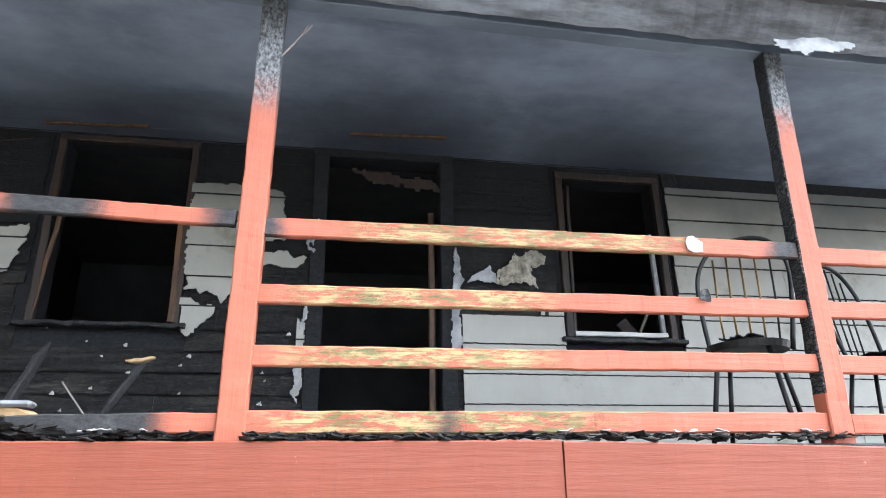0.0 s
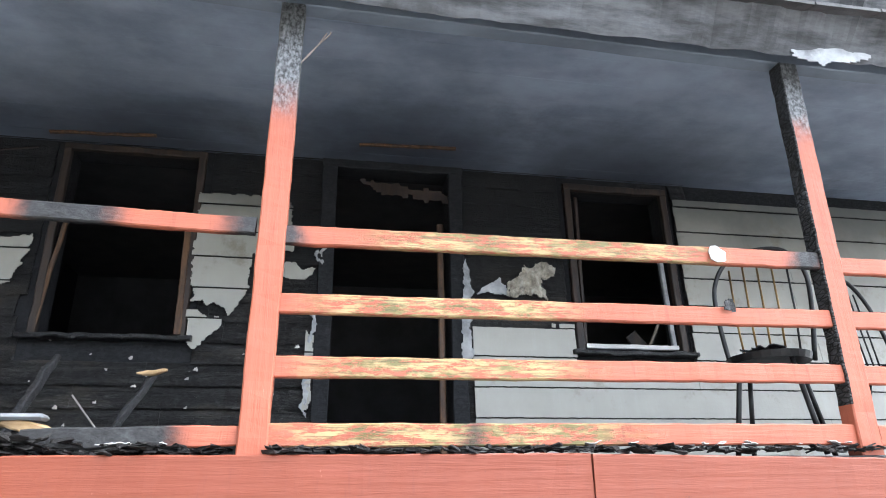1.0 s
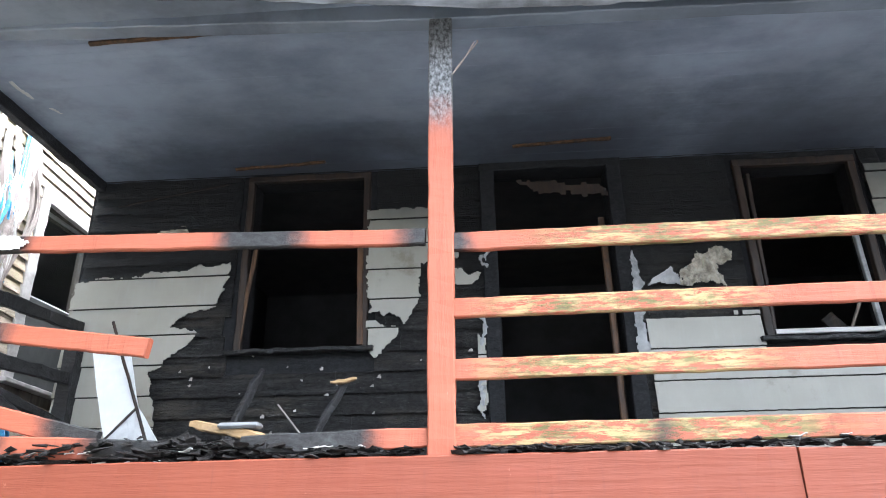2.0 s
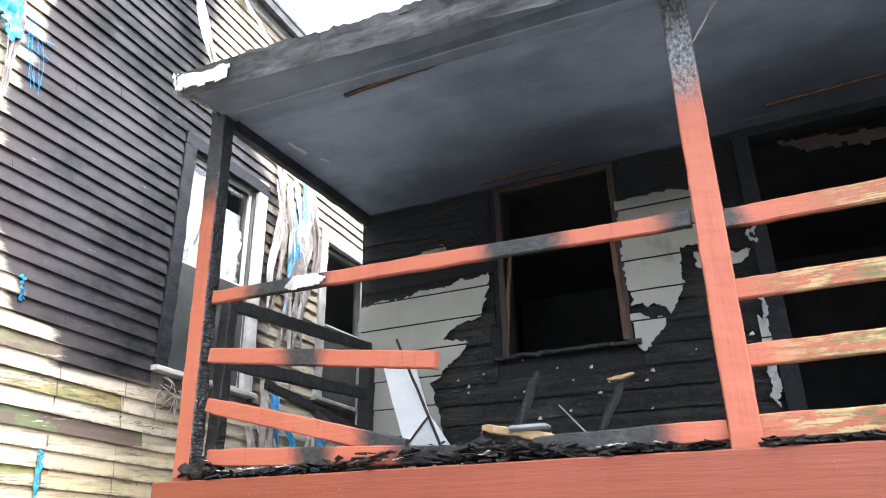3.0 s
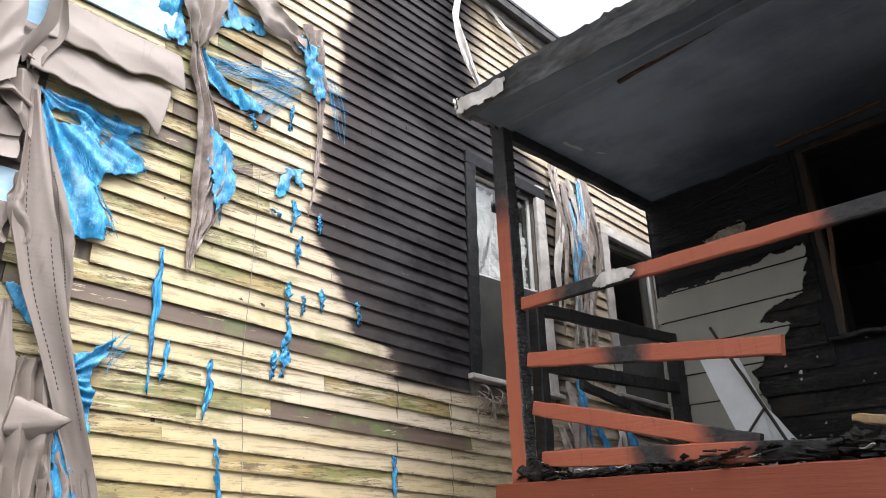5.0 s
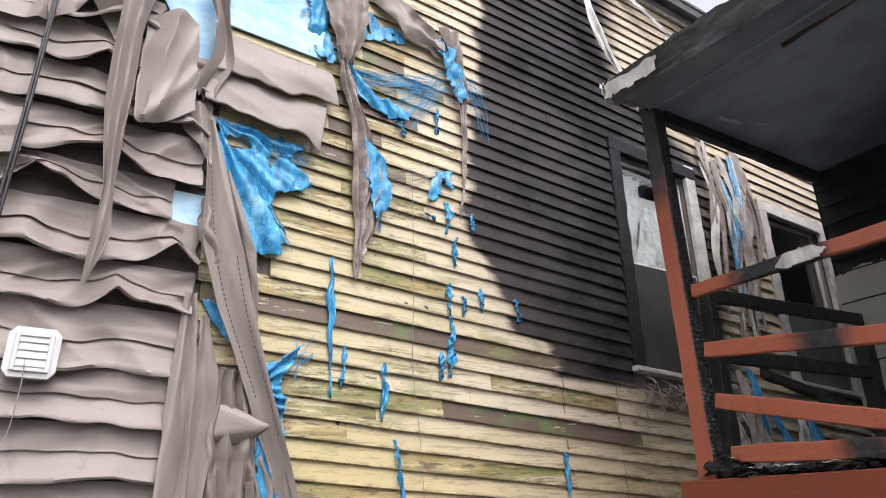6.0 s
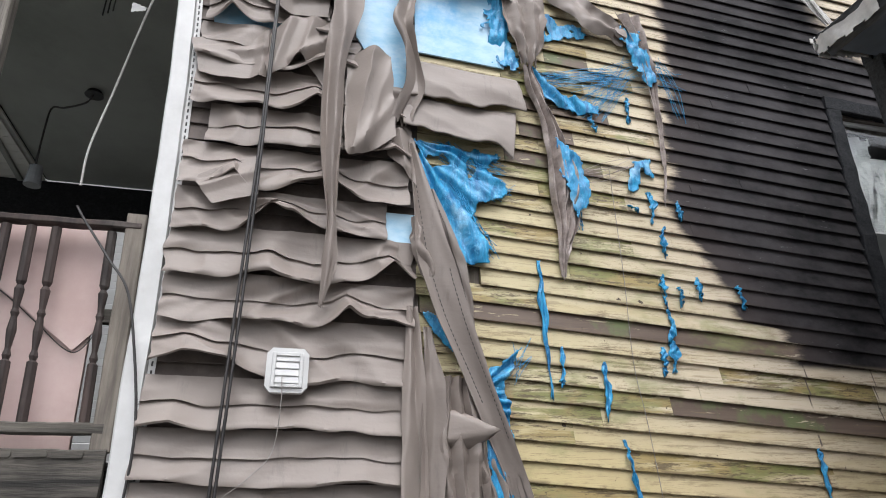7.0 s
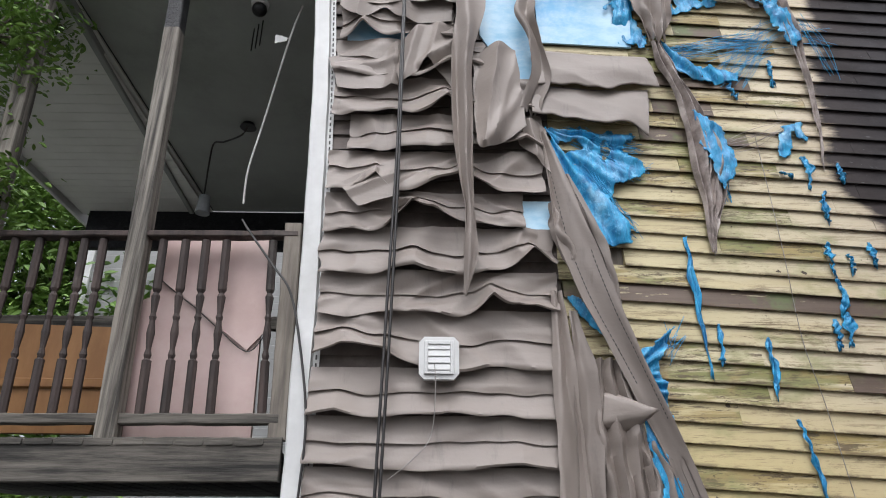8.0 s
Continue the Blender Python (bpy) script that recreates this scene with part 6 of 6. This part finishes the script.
for i in range(90):
    z = 1.2 + 3.7 * i / 90
    y = -0.905 - 0.012 * (z - 1.6) - 0.0115 * max(0, z - 2.45) ** 2 + 0.083
    add_box(bm, (WX + 0.029, y - 0.004, z), (WX + 0.0325, y + 0.004, z + 0.022))
part("nail_slots", bm, RUBBER, corner, "row of dark nail slots")

# vent hood
vent = thing("dryer_vent", (WX + 0.06, -0.235, 2.15), "white plastic louvred dryer vent with clipped corners", "vent")
oct_ = [(-0.33, 2.18), (-0.305, 2.152), (-0.165, 2.152), (-0.14, 2.18), (-0.14, 2.33), (-0.165, 2.357), (-0.305, 2.357), (-0.33, 2.33)]
part("base_plate", prism(oct_, 0, WX + 0.10, WX + 0.135), WHITE, vent)
bm = bmesh.new()
for lo, hi in (((-0.305, 2.175), (-0.288, 2.335)), ((-0.182, 2.175), (-0.165, 2.335)), ((-0.288, 2.318), (-0.182, 2.335)), ((-0.288, 2.175), (-0.182, 2.19))):
    add_box(bm, (WX + 0.135, *lo), (WX + 0.146, *hi), 0.002)
part("rim", bm, WHITE, vent)
for z in (2.195, 2.228, 2.261, 2.294):
    part("louvre", prism([(WX + 0.1355, z), (WX + 0.1415, z - 0.001), (WX + 0.143, z + 0.002), (WX + 0.1375, z + 0.0295), (WX + 0.1355, z + 0.029)], 1, -0.287, -0.183), WHITE, vent)
solid("vent_wire", tube(bend([on_wall_x(-0.255, 2.22, 0.155), on_wall_x(-0.25, 2.1, 0.15), on_wall_x(-0.27, 1.9, 0.10), on_wall_x(-0.36, 1.79, 0.10), on_wall_x(-0.46, 1.71, 0.09)]), 0.0022, 5), WIRE, "thin grey wire dangling from the vent", "wire")
solid("twine", tube(bend([on_wall_x(1.56, 3.6, 0.03), on_wall_x(1.57, 2.9, 0.035), on_wall_x(1.57, 2.4, 0.03), on_wall_x(1.61, 2.05, 0.035), on_wall_x(1.68, 1.3, 0.03)], 40), 0.0018, 4), WIRE, "thin pale twine hanging down the clapboards", "twine")
cab = thing("twin_cable", on_wall_x(-0.48, 1.2, 0.12), "two black cables running down the warped siding", "cable")
for d in (0, 0.022):
    part("cable", tube(bend([on_wall_x(-0.46 + d * 0.3, 5.1, 0.17), on_wall_x(-0.465 + d * 0.4, 4.0, 0.17), on_wall_x(-0.47 + d * 0.6, 3.3, 0.165), on_wall_x(-0.49 + d, 2.5, 0.15), on_wall_x(-0.51 + d, 1.6, 0.14), on_wall_x(-0.52 + d, 1.1, 0.12)], 40), 0.0075, 7), RUBBER, cab)
solid("drop_cable", tube(bend([(WX - 0.02, -1.30, 3.05), (WX, -1.24, 2.96), (WX + 0.03, -1.10, 2.77), (WX + 0.07, -0.98, 2.60), (WX + 0.09, -0.90, 2.31), (WX + 0.09, -0.845, 1.99), (WX + 0.09, -0.845, 1.70), (WX + 0.08, -0.88, 1.2)], 60), 0.0062, 7), RUBBER, "black cable looping down past the corner post", "cable")

# ---------------------------------------------------------------- side porch of the yellow house
PX = -3.92
DK = 1.90
sp = thing("side_porch", (-5.4, -2.4, DK), "weathered grey wooden porch of the yellow house", "porch", kind="structure")
part("rim_beam", beam((PX + 0.03, -3.95, 1.79), (PX + 0.03, -0.97, 1.81), 0.045, 0.20, n=40, jit=0.005), GREYBEAM, sp, "weathered rim beam with dark stains")
bm = bmesh.new()
for i in range(21):
    y = -3.92 + i * 0.14
    add_beam(bm, (-7.1, y, DK - 0.015), (PX + 0.06, y, DK - 0.015), 0.13, 0.028, n=4, jit=0.004, seed=i)
part("deck_boards", bm, GREYBEAM, sp)
# Solid dark block put in for the shade under the side porch.
part("under_porch_fill", box((-7.0, -3.9, 0.0), (PX - 0.25, -1.0, 1.6)), DARKHOLE, sp, "dark block filling in the shade under the porch")

rl = thing("side_porch_railing", (PX, -2.0, DK), "grey wooden railing with dark turned balusters", "railing")
part("top_rail", beam((PX, -3.9, 2.955), (PX, -1.0, 2.985), 0.07, 0.035, n=40, jit=0.004), BALUSTER, rl)
part("bottom_rail", beam((PX, -3.9, 1.985), (PX, -1.0, 2.0), 0.06, 0.05, n=40, jit=0.004), GREYBEAM, rl)


def turned(y, lean):
    """A turned baluster: square ends, a slim waist with beads and a swelling."""
    prof = [(0.0, 0.021, 4), (0.30, 0.021, 4), (0.31, 0.013, 8), (0.33, 0.019, 8), (0.36, 0.012, 8), (0.45, 0.021, 8), (0.52, 0.013, 8), (0.54, 0.019, 8), (0.56, 0.013, 8), (0.66, 0.022, 8), (0.68, 0.013, 8), (0.70, 0.021, 4), (1.0, 0.021, 4)]
    bm = bmesh.new()
    rings = []
    for f, r, s in prof:
        z = 2.0 + 0.95 * f
        k = 1.3 if s == 4 else 1.0
        ring = []
        for i in range(8):
            a = math.pi / 8 + i * math.pi / 4
            q = max(abs(math.cos(a)), abs(math.sin(a))) if s == 4 else 1.0
            ring.append(bm.verts.new((PX + r * math.cos(a) / q * (1.0 if s == 4 else k), y - lean * f + r * math.sin(a) / q, z)))
        rings.append(ring)
    for a, b in zip(rings, rings[1:]):
        for i in range(8):
            bm.faces.new((a[i], a[(i + 1) % 8], b[(i + 1) % 8], b[i]))
    bm.faces.new(rings[0][::-1])
    bm.faces.new(rings[-1])
    part("baluster", bm, BALUSTER, rl)


for y in (-1.09, -1.34, -1.45, -1.56, -1.68, -2.0, -2.10, -2.21, -2.34, -2.47, -2.63, -2.8, -2.93, -3.06, -3.2, -3.33, -3.46, -3.6, -3.73):
    turned(y, 0.045)
for y0, y1, label in ((-1.81, -1.93, "grey streaked porch post, charred at its top"), (-2.62, -2.78, "grey streaked porch post among the leaves")):
    m = PALEPOST
    p = solid("side_porch_post", beam((PX, y0, DK), (PX, y1, 4.75), 0.098, 0.098, up=(0, 1, 0), n=40, jit=0.002), m, label, "post", "side porch posts")
    p.data.materials.append(CHAR)
    for f in p.data.polygons:
        if f.center.z > 4.42 and y0 > -2:
            f.material_index = 1
part("corner_stud", beam((PX - 0.0, -1.0, DK), (PX - 0.0, -1.03, 3.05), 0.06, 0.09, up=(0, 1, 0), n=14, jit=0.004), GREYWOOD, sp)

pinkb = solid("pink_board", prism([(-1.80, 1.92), (-1.16, 1.92), (-1.19, 3.02), (-1.77, 3.03), (-1.79, 2.66), (-1.84, 2.64)], 0, -4.06, -4.03), PINK, "pink foam board leaning behind the balusters", "board")
solid("pink_board", prism([(-1.73, 2.75), (-1.52, 2.60), (-1.40, 2.50), (-1.23, 2.37), (-1.14, 2.48), (-1.15, 3.0), (-1.72, 3.0)], 0, -4.022, -4.012), PINK, "pointed pink foam offcut in front of the pink board", "board")
# Dark tube added to draw the crack line in the pink foam.
solid("foam_crack_line", tube(bend([(-4.004, -1.75, 2.765), (-4.004, -1.63, 2.67), (-4.004, -1.52, 2.59), (-4.004, -1.40, 2.49), (-4.004, -1.225, 2.36), (-4.004, -1.13, 2.47)], 40), 0.0028, 5), CHAR, "thin dark tube drawing the crack along the broken foam edge", "strip")
solid("tan_board", prism([(-2.62, 1.95), (-1.97, 1.95), (-1.90, 2.50), (-2.62, 2.52)], 0, -4.10, -4.06), ORANGE, "tan plywood sheet behind the balusters", "board")
solid("tan_board_rail", beam((-4.05, -2.62, 2.2), (-4.05, -1.95, 2.2), 0.02, 0.05), ORANGE, "wood strip across the tan plywood", "strip")
solid("far_handrail", beam((-4.9, -3.9, 2.79), (-4.9, -1.0, 2.80), 0.05, 0.09, n=20, jit=0.004), GREYBEAM, "grey rail inside the side porch", "rail")
solid("red_bag", sheet([(-1.10, 2.72), (-0.98, 2.78), (-0.97, 2.98), (-1.06, 2.9)], lambda u, v, o: V((-4.1 + o, u, v)), 0.012, 0.02, 0, 0.03, 0.04), REDBIT, "dull red plastic bundle by the house corner", "bundle")
bm = bmesh.new()
for i in range(34):
    p = V((random.uniform(-4.6, -4.2), random.uniform(-2.0, -1.75), random.uniform(1.95, 2.5)))
    q = p + V((random.uniform(-0.2, 0.2), random.uniform(-0.16, 0.16), random.uniform(-0.12, 0.18)))
    add_beam(bm, p, q, 0.03, 0.03, n=3, jit=0.006)
solid("junk_heap", bm, CHAR, "jumble of dark sticks and junk behind the railing", "junk", kind="stuff")

bm = bmesh.new()
add_box(bm, (-7.1, -2.66, 4.78), (PX + 0.05, -0.94, 4.82))
solid("porch_ceiling_smooth", bm, SOFFIT, "grey blotched porch ceiling", "ceiling", kind="structure")
bm = bmesh.new()
for i in range(26):
    x = -7.1 + i * 0.123
    add_box(bm, (x, -4.06, 4.73), (x + 0.119, -2.70, 4.755))
add_box(bm, (-7.1, -4.06, 4.76), (PX, -2.67, 4.778))
solid("porch_ceiling_boarded", bm, SOFFIT_PALE, "pale grooved soffit boards over the side porch", "ceiling", kind="structure")
# Low strip added to shape the shadow-gap line between the two ceilings.
bm = beam((-7.1, -2.87, 4.735), (PX, -2.69, 4.735), 0.05, 0.06, n=20)
part("ceiling_gap_strip", bm, SOFFIT, sp, "low grey strip shaping the dark gap line between the ceilings")
part("edge_fascia", beam((-7.4, -4.09, 4.72), (PX, -4.09, 4.72), 0.04, 0.12, n=10), WHITE, sp, "white porch eave fascia")
part("porch_roof_slab", box((-7.2, -4.15, 4.84), (PX + 0.1, -0.95, 4.92)), ROOFING, sp)
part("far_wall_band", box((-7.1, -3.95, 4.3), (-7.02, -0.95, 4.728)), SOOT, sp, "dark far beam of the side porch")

det = thing("smoke_detector", (-4.06, -1.452, 4.74), "small black and white dome camera on the ceiling", "dome camera")
bm = bmesh.new()
bmesh.ops.create_uvsphere(bm, u_segments=20, v_segments=12, radius=0.05, matrix=Matrix.Translation((-4.06, -1.452, 4.725)))
part("dome", bm, IRON, det, smooth=True)
bm = bmesh.new()
bmesh.ops.create_cone(bm, cap_ends=True, segments=24, radius1=0.055, radius2=0.06, depth=0.03, matrix=Matrix.Translation((-4.06, -1.452, 4.765)))
part("base", bm, WHITE, det)
for k, (dx, dz) in enumerate(((0, 0.1), (0.04, 0.12), (-0.04, 0.08))):
    solid("wind_chime_tube", tube([(-4.26 + dx, -1.51 + dx, 4.78), (-4.26 + dx, -1.51 + dx, 4.62 - dz * 0.5)], 0.005, 6), IRON, "short dark chime tube hanging from the ceiling", "chime", "chime tubes")
bm = tube(bend([(-5.46, -1.88, 4.76), (-5.48, -1.93, 4.68), (-5.56, -2.1, 4.66), (-5.6, -2.2, 4.67), (-5.6, -2.215, 4.5), (-5.6, -2.21, 4.1)]), 0.008, 6)
solid("ceiling_lamp_cord", bm, RUBBER, "black cord sagging from a ceiling box", "cord")
bm = bmesh.new()
bmesh.ops.create_cone(bm, cap_ends=True, segments=20, radius1=0.07, radius2=0.05, depth=0.04, matrix=Matrix.Translation((-5.465, -1.88, 4.765)))
solid("ceiling_box", bm, IRON, "round dark ceiling box", "ceiling box")
bm = bmesh.new()
bmesh.ops.create_cone(bm, cap_ends=True, segments=16, radius1=0.06, radius2=0.045, depth=0.16, matrix=Matrix.Translation((-5.6, -2.2, 4.06)))
solid("hanging_lantern", bm, CASING, "small grey lantern hanging on a black cord", "lantern")
solid("white_cord", tube(bend([(-4.08, -1.17, 4.79), (-4.1, -1.235, 4.52), (-4.3, -1.39, 4.02), (-4.3, -1.45, 3.63), (-4.3, -1.45, 3.38)], 30), 0.007, 6), DIRTY_WHITE, "pale rope hanging slack under the ceiling", "rope")
solid("paper_tag", sheet([(-1.33, 4.54), (-1.24, 4.51), (-1.25, 4.49), (-1.33, 4.46)], lambda u, v, o: V((-4.09 + o, u, v)), 0.008, 0.004, 0, 0, 0.004, thick=0.002), WHITE, "small white paper tag on the rope", "tag")

# neighbouring house behind the porch
nb = thing("grey_house", (-10.5, -2.2, 0), "grey sided house behind the side porch", "house")
part("wall", box((-14, -5.6, 0), (-10.33, 6, 6.9)), GREYSIDE, nb)
plank = None
for i in range(60):
    z = 0.2 + i * 0.11
    if plank is None:
        plank = part("siding_board", beam((-10.3, -5.6, z), (-10.3, 6.0, z), 0.03, 0.105, up=(0.2, 0, 1), n=2), GREYSIDE, nb)
    else:
        nxt = new("siding_board", plank.data)
        nxt.parent, nxt.matrix_parent_inverse = nb, plank.matrix_parent_inverse
        nxt.location = (0, 0, 0.11 * i)
part("corner_trim", beam((-10.26, -5.64, 0), (-10.26, -5.64, 6.9), 0.05, 0.14, up=(0, 1, 0)), WHITE, nb, "white corner trim")
part("roof", prism([(-6.0, 6.9), (6.4, 6.9), (0.2, 9.2)], 0, -14.3, -10.0), ROOFING, nb)

# ---------------------------------------------------------------- trees


def tree(x, y, trunk_h, crown, blobs, n, leaf, label, seed):
    rnd = random.Random(seed)
    t = thing("tree", (x, y, 0), label, "tree", "trees")
    bm = tube(bend([(x, y, 0), (x + 0.1, y, trunk_h * 0.5), (x, y + 0.1, trunk_h)], 12), 0.16, 9, 0.5)
    tips = []
    for c, r in blobs:
        c = V(c)
        add_tube(bm, bend([(x, y, trunk_h * 0.8), (V((x, y, trunk_h)) + c) / 2 + V((0, 0, 0.2)), c], 8), 0.05, 6, 0.3)
        for _ in range(8):
            d = V((rnd.gauss(0, 1), rnd.gauss(0, 1), rnd.gauss(0, 0.7))).normalized() * r * rnd.uniform(0.5, 1.0)
            add_tube(bm, [c, c + d * 0.6 + V((0, 0, 0.05)), c + d], 0.014, 5, 0.4)
            tips.append(c + d)
            tips.append(c + d * 0.6)
    part("trunk", bm, BARK, t)
    verts, faces = [], []
    for _ in range(n):
        base = rnd.choice(tips)
        p = base + V((rnd.gauss(0, 1), rnd.gauss(0, 1), rnd.gauss(0, 1))) * leaf * 3.4
        m = Euler((rnd.uniform(-0.9, 0.9), rnd.uniform(-0.9, 0.9), rnd.uniform(0, 6.3))).to_matrix()
        s = leaf * rnd.uniform(0.6, 1.25)
        k = len(verts)
        for u, v, w in ((0, -1, 0), (0.42, -0.2, 0.12), (0.3, 0.5, 0.08), (0, 1.0, -0.1), (-0.3, 0.5, 0.08), (-0.42, -0.2, 0.12)):
            verts.append(p + m @ V((u * s, v * s, w * s)))
        faces += [(k, k + 1, k + 2, k + 3), (k, k + 3, k + 4, k + 5)]
    me = bpy.data.meshes.new("crown")
    me.from_pydata(verts, [], faces)
    me.materials.append(LEAF)
    ob = new("crown", me)
    ob.parent = t
    ob.matrix_parent_inverse = Matrix.Translation(-t.location)


tree(-4.4, -4.6, 3.0, 1.2, [((-3.75, -2.92, 4.2), 0.32), ((-3.8, -2.98, 3.72), 0.34), ((-3.75, -2.84, 3.2), 0.26), ((-3.9, -3.15, 3.35), 0.33), ((-4.0, -3.1, 4.5), 0.4), ((-4.2, -4.1, 4.2), 0.8)], 7000, 0.028, "leafy tree beside the side porch", 3)
tree(-11.5, -6.2, 3.0, 3.0, [((-11, -5.6, 3.2), 1.3), ((-11.5, -6.8, 4.5), 1.6), ((-10.5, -4.9, 3.8), 1.1), ((-11, -5.0, 5.0), 1.2), ((-12, -4.8, 6.2), 1.5), ((-10.8, -5.5, 2.2), 1.0), ((-11, -7.5, 2.5), 1.6), ((-11, -7.5, 5.5), 1.6), ((-10.6, -6.3, 5.2), 1.2), ((-10.6, -6.6, 6.6), 1.3), ((-11.2, -8.0, 7.6), 1.6), ((-10.6, -7.2, 3.9), 1.3), ((-12.5, -7.0, 8.2), 1.8)], 26000, 0.10, "leafy tree farther off behind the porch", 5)
